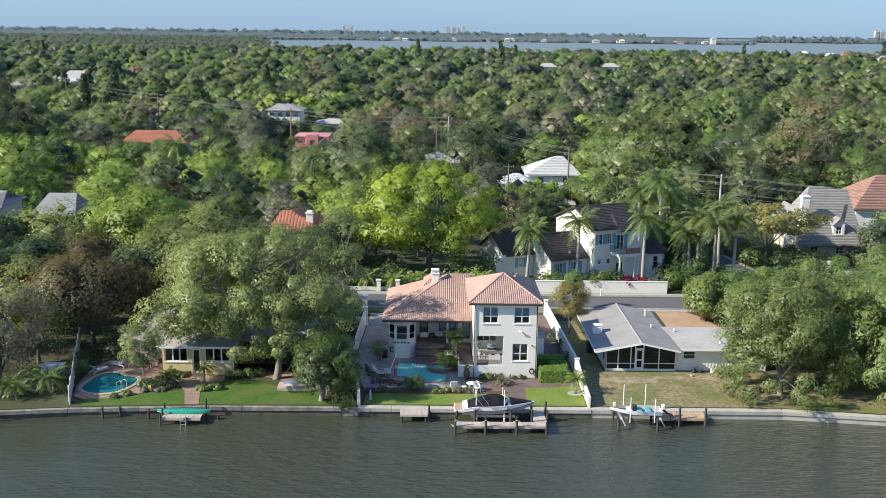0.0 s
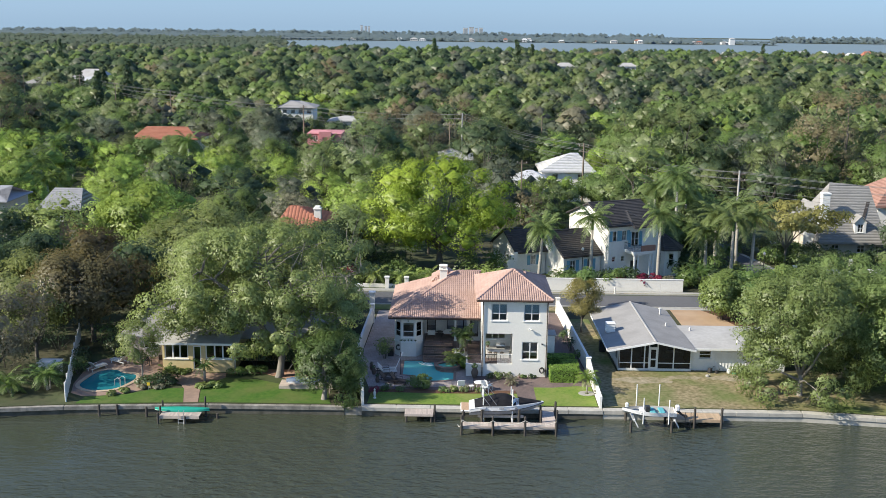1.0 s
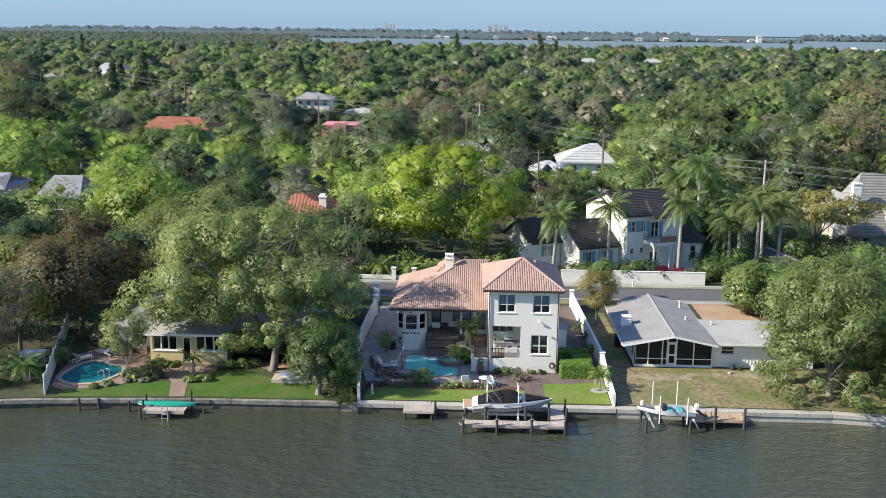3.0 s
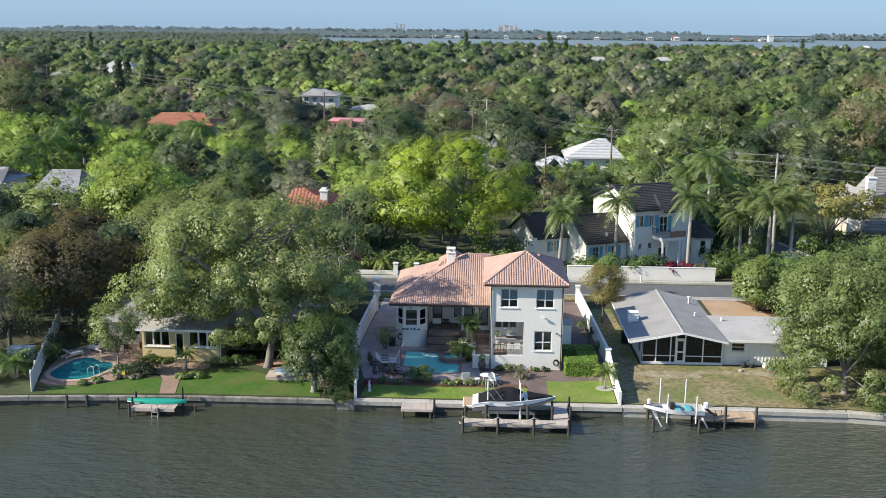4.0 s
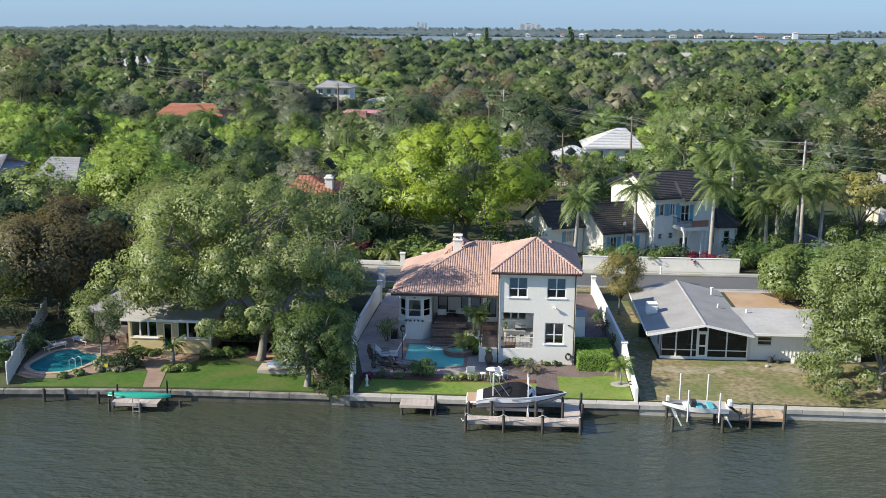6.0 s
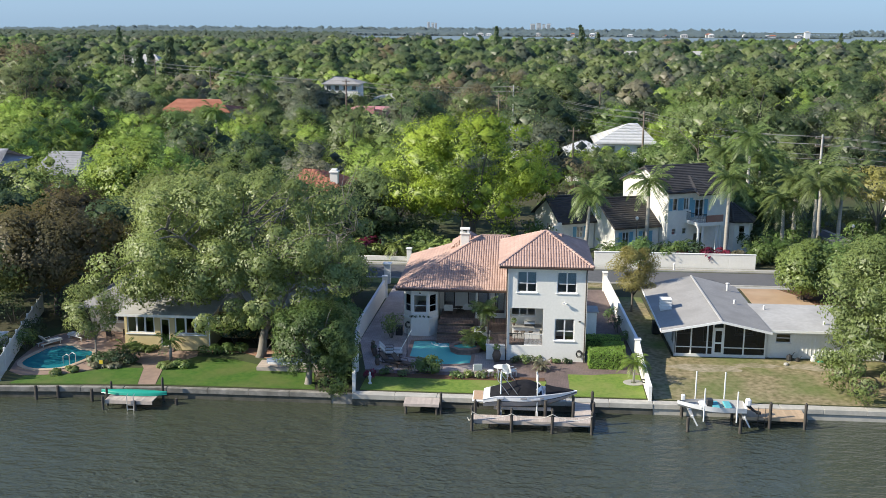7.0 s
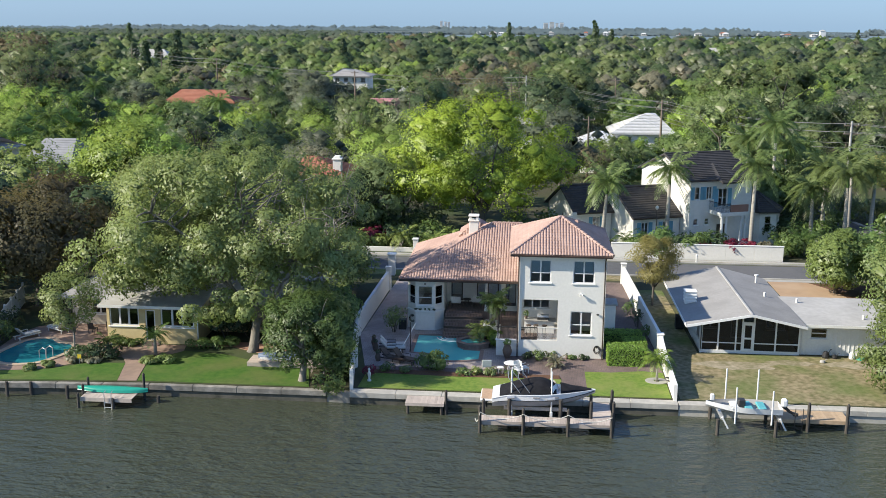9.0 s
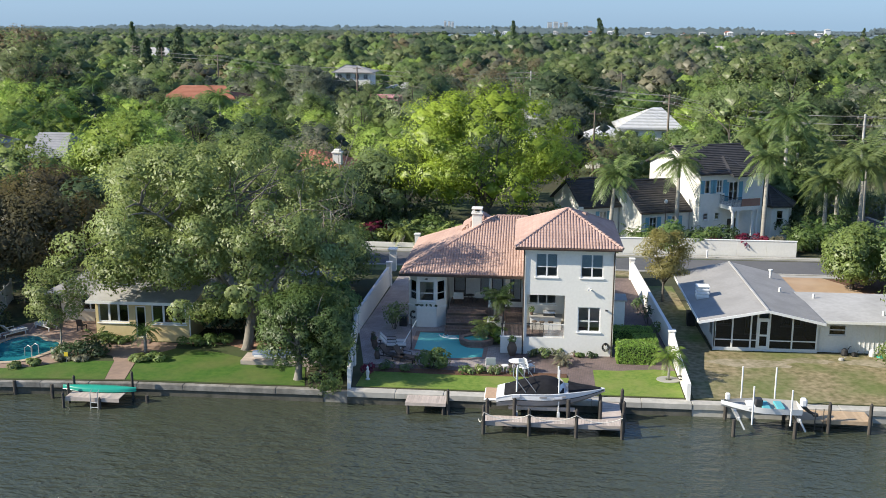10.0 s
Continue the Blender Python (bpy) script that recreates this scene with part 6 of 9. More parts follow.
def gable_wall(bm, x, y0, y1, ze, zr, th=0.2):
    """The pointed top of an end wall that faces along x."""
    ym = (y0 + y1) / 2
    q = [bm.verts.new(p) for p in ((x, y0, ze), (x, y1, ze), (x, ym, zr), (x + th, y0, ze), (x + th, y1, ze), (x + th, ym, zr))]
    for f in ((0, 1, 2), (3, 4, 5), (0, 1, 4, 3), (1, 2, 5, 4), (2, 0, 3, 5)):
        bm.faces.new([q[i] for i in f])


def gable_front(bm, x0, x1, y, ze, zr, th=0.2):
    xm = (x0 + x1) / 2
    q = [bm.verts.new(p) for p in ((x0, y, ze), (x1, y, ze), (xm, y, zr), (x0, y + th, ze), (x1, y + th, ze), (xm, y + th, zr))]
    for f in ((0, 1, 2), (3, 4, 5), (0, 1, 4, 3), (1, 2, 5, 4), (2, 0, 3, 5)):
        bm.faces.new([q[i] for i in f])


def pale_house():
    """White house turned about 24 degrees to the street; x runs along its front, y inland, z above the water."""
    H = thing("pale_house", "white house with dark tile roofs and blue shutters", "house", (28.7, 46.3, 0), rz=24.0, local=True)
    G0 = GZ - 0.15
    w = "blue_white"

    def shell(x0, x1, y0, y1, z1, front=(), end=(), name="wall"):
        bm = B(); wall(bm, (x0, y0), (x1, y0), G0, z1, 0.2, front); part(name, bm, M[w], H)
        bm = B(); wall(bm, (x1, y0 + 0.2), (x1, y1), G0, z1, 0.2); wall(bm, (x1 - 0.2, y1), (x0, y1), G0, z1, 0.2); part(name, bm, M[w], H)
        bm = B(); wall(bm, (x0, y1 - 0.2), (x0, y0 + 0.2), G0, z1, 0.2, end); part(name, bm, M[w], H)
        for o in front:
            window(H, (x0, y0), (x1, y0), *o, 2 if o[1] - o[0] > 0.65 else 1, (0.5,), True, shutters=o[3] - o[2] > 1.0)
        for o in end:
            window(H, (x0, y1 - 0.2), (x0, y0 + 0.2), *o, 1, (0.5,), True)

    def gable(x0, x1, y0, y1, ze, zr, name):
        """Roof with its ridge along x, white gable at x0 and a dark verge."""
        ym, e, o = (y0 + y1) / 2, 0.42, 0.28
        dz = (zr - ze) / (ym - y0) * e
        R = [[(x0 - o, y0 - e, ze - dz), (x1, y0 - e, ze - dz), (x1, ym, zr), (x0 - o, ym, zr)], [(x1, y1 + e, ze - dz), (x0 - o, y1 + e, ze - dz), (x0 - o, ym, zr), (x1, ym, zr)]]
        R = [[(x, y, z + 0.10) for x, y, z in f] for f in R]
        part(name, roof_solid(B(), R, 0.10), M["darktile"], H, "dark tile roof"); courses("roof_tiles", R, M["darktile"], H, 0.36, 0.06)
        bm = B(); gable_wall(bm, x0, y0, y1, ze, zr - 0.04); part("gable", bm, M[w], H)
        bm = B()
        for a, b in ((R[0][0], R[0][3]), (R[1][1], R[1][2])):
            tube(bm, (Vector(a) + Vector((0, 0, -0.02)), Vector(b) + Vector((0, 0, -0.02))), 0.11, 5)
        tube(bm, (Vector(R[0][3]) + Vector((0, 0, 0.04)), Vector(R[0][2]) + Vector((0, 0, 0.04))), 0.12, 6)
        part("verge", bm, M["darktile"], H)
        part("gutter", box(B(), x0 - o, x1, y0 - e - 0.08, y0 - e + 0.02, ze - dz - 0.04, ze - dz + 0.09, 0.02), M["bronze"], H)

    shell(-10.0, -5.7, 6.2, 13, 4.2, ((2.1, 2.9, 2.2, 3.5),), ((3.0, 3.5, 2.6, 3.5),))
    gable(-10.0, -3.0, 6.2, 13, 4.2, 6.35, "wing_roof")
    shell(-5.6, -0.1, 1.6, 9.6, 4.2, ((0.95, 1.75, 2.1, 3.5), (3.5, 4.2, 2.1, 3.5)), (), "wall_middle")
    gable(-5.6, 0.0, 1.6, 9.6, 4.2, 6.55, "middle_roof")
    shell(0.0, 7.5, 0.0, 10.0, 8.05, ((0.55, 1.15, 5.9, 7.25), (1.95, 2.6, 5.9, 7.25), (0.55, 1.1, 3.2, 3.9), (1.9, 2.45, 3.2, 3.9), (3.4, 4.5, 5.05, 7.0)), (), "wall_tall")
    gable(0.0, 7.9, 0.0, 10.0, 8.05, 10.05, "roof")
    # bay with its own low roof over the balcony
    R = [[(3.0, -1.3, 7.75), (5.6, -1.3, 7.75), (4.3, 2.8, 9.35)], [(3.0, 2.8, 9.1), (3.0, -1.3, 7.75), (4.3, 2.8, 9.35)], [(5.6, -1.3, 7.75), (5.6, 2.8, 9.1), (4.3, 2.8, 9.35)]]
    part("balcony_roof", roof_solid(B(), R, 0.1), M["darktile"], H); courses("balcony_roof_tiles", R[:1], M["darktile"], H, 0.36, 0.06)
    # portico with balcony
    part("balcony_floor", box(B(), 2.3, 5.6, -2.4, -0.01, 4.45, 4.85, 0.03), M["trim"], H)
    bm = B()
    for i in range(12):
        x = 2.36 + 1.0 * i / 11
        box(bm, x - 0.012, x + 0.012, -2.32, -2.29, 4.85, 5.72)
    box(bm, 2.33, 3.4, -2.34, -2.28, 5.72, 5.78)
    for i in range(18):
        y = -2.28 + 2.2 * i / 17
        box(bm, 2.35, 2.37, y, y + 0.022, 4.85, 5.72)
    box(bm, 2.33, 2.39, -2.28, -0.03, 5.72, 5.78)
    part("railing", bm, M["iron"], H, "black metal balustrade")
    part("balcony_screen", box(B(), 3.42, 5.55, -2.34, -2.2, 4.85, 5.6, 0.01), M["brownroof"], H, "terracotta balcony screen")
    for x in (2.55, 3.1, 4.9, 5.4):
        bm = B(); tube(bm, ((x, -2.15, GZ), (x, -2.15, 4.45)), 0.15, 10); box(bm, x - 0.2, x + 0.2, -2.35, -1.95, GZ - 0.05, GZ + 0.15, 0.02); box(bm, x - 0.2, x + 0.2, -2.35, -1.95, 4.3, 4.449, 0.02)
        part("column", bm, M["trim"], H)
    part("porch_floor", box(B(), 2.3, 5.6, -2.5, -0.01, G0, GZ + 0.05, 0.02), M["walkway"], H)
    part("door", box(B(), 3.4, 4.5, -0.07, -0.005, GZ + 0.05, 3.2, 0.02), M["door"], H, "dark front door")
    # polygonal pavilion beside the porch
    pts = [(7.6, 1.2), (8.3, -0.6), (10.0, -1.1), (11.4, 0.2), (11.4, 4.5), (7.6, 4.5)]
    for a, b in zip(pts, pts[1:]):
        L = (Vector(b) - Vector(a)).length
        op = ((L / 2 - 0.35, L / 2 + 0.35, 2.2, 3.9),) if L < 2.2 else ()
        bm = B(); wall(bm, a, b, G0, 4.4, 0.18, op); part("pavilion_wall", bm, M[w], H)
        for o in op:
            window(H, a, b, *o, 1, (0.5,), True)
    big = [swell(pts, 0.45)[i] for i in range(6)]
    R = [[(*big[i], 4.35), (*big[(i + 1) % 6], 4.35), (9.5, 2.0, 6.15)] for i in range(6)]
    part("pavilion_roof", roof_solid(B(), R, 0.1), M["darktile"], H); courses("pavilion_tiles", R[:4], M["darktile"], H, 0.36, 0.06)
    bm = B()
    for i in range(4):
        tube(bm, ((*big[i], 4.4), (9.5, 2.0, 6.2)), 0.08, 5)
    part("pavilion_hips", bm, M["darktile"], H)
    # boundary wall beside the lower wing, rising in steps
    bm = B()
    for i, h in enumerate((2.4, 3.0, 3.3)):
        box(bm, -11.6 + i * 0.5, -11.6 + (i + 1) * 0.5 - 0.004, 5.6, 5.85, G0, GZ + h, 0.02)
    part("side_wall", bm, M[w], H)


pale_house()


# ---------------------------------------------------------------- the grey shingle house and others in the woods
def grey_gables():
    H = thing("shingle_house", "large house with grey shingle roofs and white trim", "house", (66, 66, GZ))
    G0 = GZ - 0.1
    wo = ((1.5, 2.6, 1.6, 2.7), (5.2, 6.3, 1.6, 2.7))
    bm = B(); wall(bm, (61.5, 62), (70, 62), G0, 3.2, 0.2, wo); part("wall", bm, M["cream"], H)
    for o in wo:
        window(H, (61.5, 62), (70, 62), *o, 2, (0.5,), True)
    bm = B(); wall(bm, (70, 62.2), (70, 74), G0, 3.2, 0.2); wall(bm, (69.8, 74), (61.5, 74), G0, 3.2, 0.2); wall(bm, (61.5, 73.8), (61.5, 62.2), G0, 3.2, 0.2); part("wall", bm, M["cream"], H)
    R = [[(60.8, 61.2, 3.1), (70.7, 61.2, 3.1), (69.6, 67.5, 10.4), (64.0, 67.5, 10.9)], [(70.7, 61.2, 3.1), (72.5, 74.5, 5.6), (69.6, 67.5, 10.4)], [(72.5, 74.5, 5.6), (60.8, 74.5, 3.1), (64.0, 67.5, 10.9), (69.6, 67.5, 10.4)], [(60.8, 74.5, 3.1), (60.8, 61.2, 3.1), (64.0, 67.5, 10.9)]]
    part("roof", roof_solid(B(), R, 0.15), M["shingle"], H, "grey shingle roof"); courses("roof_shingles", R[:1], M["shingle"], H, 0.45, 0.008)
    # left gable with chimney
    bm = B(); wall(bm, (59.5, 63.5), (63.2, 63.5), G0, 5.2, 0.2); gable_front(bm, 59.3, 63.4, 63.5, 5.2, 7.9); part("gable", bm, M["trim"], H)
    R = gable_faces(59.5, 63.2, 63.6, 70, 5.3, 8.1, 0.35)
    part("gable_roof", roof_solid(B(), R, 0.12), M["shingle"], H)
    bm = B(); box(bm, 61.5, 62.6, 62.9, 63.9, 3.0, 9.8, 0.02); box(bm, 61.4, 62.7, 62.8, 64.0, 9.8, 10.0, 0.03); part("chimney", bm, M["trim"], H, "white chimney stack")
    # dormer
    bm = B(); wall(bm, (66.2, 62.2), (67.8, 62.2), 4.2, 5.9, 0.12, ((0.4, 1.2, 4.5, 5.7),)); gable_front(bm, 66.1, 67.9, 62.2, 5.9, 6.8, 0.12); wall(bm, (67.8, 62.32), (67.8, 64.8), 4.2, 5.9, 0.1); wall(bm, (66.2, 64.8), (66.2, 62.32), 4.2, 5.9, 0.1); part("dormer", bm, M["trim"], H)
    window(H, (66.2, 62.2), (67.8, 62.2), 0.4, 1.2, 4.5, 5.7, 2, (0.5,))
    part("dormer_roof", roof_solid(B(), gable_faces(66.2, 67.8, 62.2, 65.6, 5.95, 6.95, 0.25), 0.08), M["shingle"], H)
    bm = B(); q = [bm.verts.new(p) for p in ((67.0, 63.2, 5.52), (67.4, 63.2, 5.52), (69.0, 65.6, 8.3), (68.5, 65.6, 8.3))]; bm.faces.new(q)
    bmesh.ops.translate(bm, verts=bm.verts, vec=(0.3, -0.15, 0.12)); bmesh.ops.solidify(bm, geom=bm.faces[:], thickness=0.06); part("skylight_strip", bm, M["door"], H, "dark strip of roof glazing")


grey_gables()


def plain_house(name, label, x0, x1, y0, y1, ze, zr, rmat, wmat, ridge=None, along="x", wins=2, chimney=None, tiles=None, over=0.6):
    H = thing(name, label, "house", ((x0 + x1) / 2, y0, GZ))
    L = x1 - x0
    op = [(L * (i + 0.5) / wins - 0.55, L * (i + 0.5) / wins + 0.55, ze - 1.7, ze - 0.5) for i in range(wins)]
    bm = B(); wall(bm, (x0, y0), (x1, y0), GZ - 0.1, ze, 0.2, op); part("wall", bm, M[wmat], H)
    for o in op:
        window(H, (x0, y0), (x1, y0), *o, 2, (0.5,), True)
    bm = B(); wall(bm, (x1, y0 + 0.2), (x1, y1), GZ - 0.1, ze, 0.2); wall(bm, (x1 - 0.2, y1), (x0, y1), GZ - 0.1, ze, 0.2); wall(bm, (x0, y1 - 0.2), (x0, y0 + 0.2), GZ - 0.1, ze, 0.2); part("wall", bm, M[wmat], H)
    ym, xm = (y0 + y1) / 2, (x0 + x1) / 2
    ridge = ridge or ((x0 + (y1 - y0) / 2.2, ym, zr), (x1 - (y1 - y0) / 2.2, ym, zr))
    R = hip(x0 - over, x1 + over, y0 - over, y1 + over, ze, *ridge)
    part("roof", roof_solid(B(), R, 0.15), M[rmat], H)
    if tiles == "barrel":
        barrel_tiles("roof_tiles", R, M[rmat], H, 0.45, 0.5)
    elif tiles:
        courses("roof_tiles", R, M[rmat], H, tiles, 0.04)
    if chimney:
        cx, cy, cz = chimney
        bm = B(); box(bm, cx - 0.45, cx + 0.45, cy - 0.45, cy + 0.45, ze - 0.5, cz - 0.4, 0.02); box(bm, cx - 0.55, cx + 0.55, cy - 0.55, cy + 0.55, cz - 0.4, cz - 0.25, 0.02); box(bm, cx - 0.35, cx + 0.35, cy - 0.35, cy + 0.35, cz - 0.25, cz, 0.04)
        part("chimney", bm, M["stucco"], H)
    return H


plain_house("tile_house", "white house with red barrel tile roof among trees", -13.8, -7.4, 48.5, 58, 6.9, 9.2, "redroof", "stucco", ((-12.9, 52.0, 9.1), (-11.8, 52.0, 9.1)), chimney=(-9.0, 50.2, 9.4), tiles="barrel")
plain_house("red_roof_house", "pale house with a broad red tile roof", -60.6, -47.2, 140, 152, 8.1, 10.2, "redroof", "blue_white", ((-59.2, 145, 10.3), (-50.5, 146, 9.2)), tiles=0.6)
plain_house("pink_house", "pink stucco flat-topped house among trees", -27.5, -19.0, 172, 182, 6.4, 6.8, "pink", "pink", over=0.1)
t = thing("pink_wing", "pink stucco house wing with an arched porch", "house", (-20.5, 170, GZ))
bm = B(); wall(bm, (-24.3, 170.5), (-21.4, 170.5), GZ - 0.1, 7.0, 0.3, ((0.8, 2.1, 3.2, 5.6),)); part("wall", bm, M["pink"], t)
part("side", box(B(), -24.3, -21.4, 170.8, 172, GZ - 0.1, 7.0), M["pink"], t)
plain_house("hill_house", "white two-storey house with grey roof in the woods", -38.4, -29.6, 199, 208, 10.7, 12.4, "shingle", "stucco", ((-36.2, 202, 12.5), (-33.5, 204, 12.2)), wins=4, over=0.8)
plain_house("metal_roof_house", "white house with a pale metal roof", 25.4, 34.8, 107, 117, 6.6, 9.3, "metalroof", "blue_white", ((31.0, 112.2, 9.5), (32.4, 112.2, 9.5)), tiles=0.9)
plain_house("porch_roof_house", "small house with a pale metal roof in the trees", 20.0, 25.5, 101, 106, 5.8, 7.3, "metalroof", "blue_white", wins=1)
plain_house("gable_house", "white house with a low white roof in trees", 4.6, 12.4, 128, 138, 6.0, 7.6, "whitegravel", "blue_white")
plain_house("shed_house", "small dark-walled house with pale ribbed roof", -49, -43.5, 58.5, 66, 7.0, 9.5, "greymetal", "door", ((-48.2, 62.5, 9.4), (-44.2, 62.5, 9.4)), wins=1, tiles=0.5, over=0.4)
plain_house("white_roof_house", "small house with a grey metal roof at the woods' edge", -58.5, -54.5, 60, 68, 7.8, 9.4, "greymetal", "cream", wins=1)
plain_house("brown_roof_house", "pale house with a brown tile roof", 75, 88, 76, 88, 6.0, 10.6, "brownroof", "blue_white", ((80, 81, 10.8), (86, 81, 10.8)), tiles=0.6)
plain_house("far_roof_house", "house with a grey roof deep in the woods", -176, -166, 360, 372, 7, 9.5, "shingle", "cream")
plain_house("woods_house", "low white-roofed house among trees", -26, -17, 205, 214, 6.6, 7.8, "whitegravel", "stucco", wins=2)


# ---------------------------------------------------------------- the yellow house under the oak
def yellow_house():
    H = thing("yellow_house", "yellow stucco cottage with white windows and grey roof", "house", (-14.5, 12, GZ))
    G0 = GZ - 0.1
    p0, p1 = (-18.1, 8.6), (-11.45, 8.6)
    bays = ((0.2, 2.4, 2.12, 3.5), (4.0, 6.45, 2.12, 3.5))
    door = (2.85, 3.6, GZ + 0.2, 3.35)
    bm = B(); wall(bm, p0, p1, G0, 3.72, 0.2, (*bays, door)); part("wall_front", bm, M["yellow"], H)
    for b in bays:
        window(H, p0, p1, *b, 3, (), True, bar=0.10)
    window(H, p0, p1, *door, 1, (), False, 0, "trim", name="door", bar=0.10)
    part("wall_side", wall(B(), (-11.45, 8.8), (-11.45, 12), G0, 3.72, 0.2), M["yellow"], H); part("wall_side", wall(B(), (-18.1, 12), (-18.1, 8.8), G0, 3.72, 0.2), M["yellow"], H)
    wo = ((1.6, 2.9, 1.7, 2.8), (4.6, 5.9, 1.7, 2.8))
    bm = B(); wall(bm, (-11.45, 12), (-3.2, 12), G0, 3.3, 0.2, wo); part("wall_wing", bm, M["yellow"], H)
    for o in wo:
        window(H, (-11.45, 12), (-3.2, 12), *o, 2, (0.5,), True)
    wo = ((1.5, 2.9, 1.7, 2.8),)
    bm = B(); wall(bm, (-22.6, 12.8), (-18.4, 12.8), G0, 3.2, 0.2, wo); wall(bm, (-22.6, 22), (-22.6, 13.0), G0, 3.2, 0.2); part("wall_wing", bm, M["cream"], H)
    for o in wo:
        window(H, (-22.6, 12.8), (-18.4, 12.8), *o, 2, (0.5,), True)
    bm = B(); wall(bm, (-3.2, 12.2), (-3.2, 22), G0, 3.3, 0.2); wall(bm, (-3.4, 22), (-22.6, 22), G0, 3.2, 0.2); part("wall_back", bm, M["yellow"], H)
    R = [[(-18.5, 8.1, 3.74), (-10.95, 8.1, 3.74), (-10.95, 12.2, 4.5), (-18.5, 12.2, 4.5)]]
    part("porch_roof", roof_solid(B(), R, 0.12), M["whitegravel"], H, "pale grey low roof")
    part("fascia", box(B(), -18.52, -10.93, 8.04, 8.09, 3.58, 3.78), M["trim"], H)
    R = hip(-23.2, -2.6, 11.5, 22.6, 3.3, (-18.0, 17, 5.7), (-8, 17, 5.7))
    part("roof", roof_solid(B(), R, 0.12), M["shingle"], H, "dark grey shingle roof")
    bm = B(); tube(bm, ((-11.35, 8.5, 3.6), (-11.35, 8.5, 0.9)), 0.045, 6); part("downspout", bm, M["trim"], H)
    for i in range(2):
        part("step", box(B(), -15.2, -14.1, 7.9 + 0.3 * i, 8.5, G0, GZ + 0.1 + 0.1 * i, 0.01), M["stepbrick"], H)


yellow_house()
POOL2 = smooth_loop([(-24.4, 4.4), (-24.3, 6.6), (-23.8, 8.3), (-22.5, 8.7), (-21.6, 7.9), (-20.4, 7.5), (-20.0, 6.3), (-20.4, 4.8), (-21.2, 3.5), (-23.0, 3.2)], 4)
sheet("pool_deck", swell(smooth_loop([(-24.4, 2.6), (-25.2, 10.5), (-23, 12.5), (-18.5, 12.6), (-18.2, 8.9), (-17.4, 6.4), (-18.6, 3.8), (-20.6, 2.4)], 3), 0.1), M["deckpink"], "worn pinkish pool deck beside the cottage", "patio", 0.012)
t = thing("kidney_pool", "teal kidney-shaped pool with tan coping", "pool", (-21, 6, GZ))
part("water", prism(B(), POOL2, GZ - 0.4, GZ + 0.03), M["poolwater2"], t, "deep teal pool water")
part("coping", ring(B(), POOL2, swell(POOL2, 0.38), GZ - 0.1, GZ + 0.07), M["tancoping"], t)
bm = B()
for dx in (0, 0.45):
    tube(bm, ((-20.7 + dx * 0.6, 4.3 + dx, GZ + 0.05), (-20.7 + dx * 0.6, 4.3 + dx, GZ + 0.7), (-20.95 + dx * 0.6, 4.4 + dx, GZ + 0.8), (-21.3 + dx * 0.6, 4.55 + dx, GZ + 0.55), (-21.3 + dx * 0.6, 4.55 + dx, GZ + 0.0)), 0.03, 6)
part("ladder", bm, M["galv"], t, "steel pool ladder")

# white picket fence
F = thing("picket_fence", "white boarded fence running down to the seawall", "fence", (-24.2, 0.6, GZ))
a, b = Vector((-24.15, 0.5)), Vector((-29.2, 18.0))
n = 58
for i in range(n):
    p = a.lerp(b, i / (n - 1))
    d = (b - a).normalized()
    m0 = Matrix(((d.x, -d.y, 0, p.x), (d.y, d.x, 0, p.y), (0, 0, 1, GZ), (0, 0, 0, 1)))
    part("board", box(B(), -0.13, 0.13, -0.02, 0.02, -0.02, 1.55, 0.012, m0), M["white_paint"], F)
for i in range(9):
    p = a.lerp(b, i / 8)
    bm = B(); box(bm, p.x - 0.07, p.x + 0.07, p.y - 0.07, p.y + 0.07, GZ - 0.1, GZ + 1.75, 0.01); part("post", bm, M["white_paint"], F)

# ---------------------------------------------------------------- trees and planting near the water
rng = np.random.default_rng(77)
low = [(-8.4 + rng.normal() * 1.8, 0.8 + rng.normal() * 1.5, 4.4 + rng.random() * 3.4, 1.0 + rng.random() * 0.5) for _ in range(20)]
low += [(5.0 + rng.normal() * 1.6, -2.2 + rng.normal() * 1.2, 3.6 + rng.random() * 5.0, 0.8 + rng.random() * 0.4) for _ in range(22)]
low += [(-1.2 + rng.normal() * 1.5, -3.4 + rng.normal() * 0.7, 3.0 + rng.random() * 2.4, 0.6 + rng.random() * 0.35) for _ in range(8)]
low += [(4.2 + rng.normal() * 1.2, -2.6 + rng.normal() * 0.8, 1.6 + rng.random() * 2.6, 0.6 + rng.random() * 0.4) for _ in range(10)]
low += [(1.6 + rng.normal() * 1.8, -3.0 + rng.normal() * 0.9, 5.0 + rng.random() * 4.0, 0.8 + rng.random() * 0.4) for _ in range(12)]
low += [(-6.5 + rng.normal() * 3.2, 2.0 + rng.normal() * 1.6, 4.3 + rng.random() * 3.8, 1.0 + rng.random() * 0.5) for _ in range(16)]
low += [(-4.5 + rng.normal() * 2.6, -0.5 + rng.normal() * 1.2, 4.6 + rng.random() * 3.0, 1.1 + rng.random() * 0.5) for _ in range(9)]
tree("oak_tree", "huge spreading live oak with grey limbs and moss", (-7.1, 7.6, GZ - 0.05), 41, 150, 9.6, 9.2, 3.4, 14.8, 1.25, 210, 0.155, "oak", "oakbark", 2.7, 0.36, (-0.9, 3.0), 100, 0.8, 0.1, 0.5, 0.62, 0.55, low, bare=(1.8, 0.66), stem=(0.3, 0.4), turn=0.45)
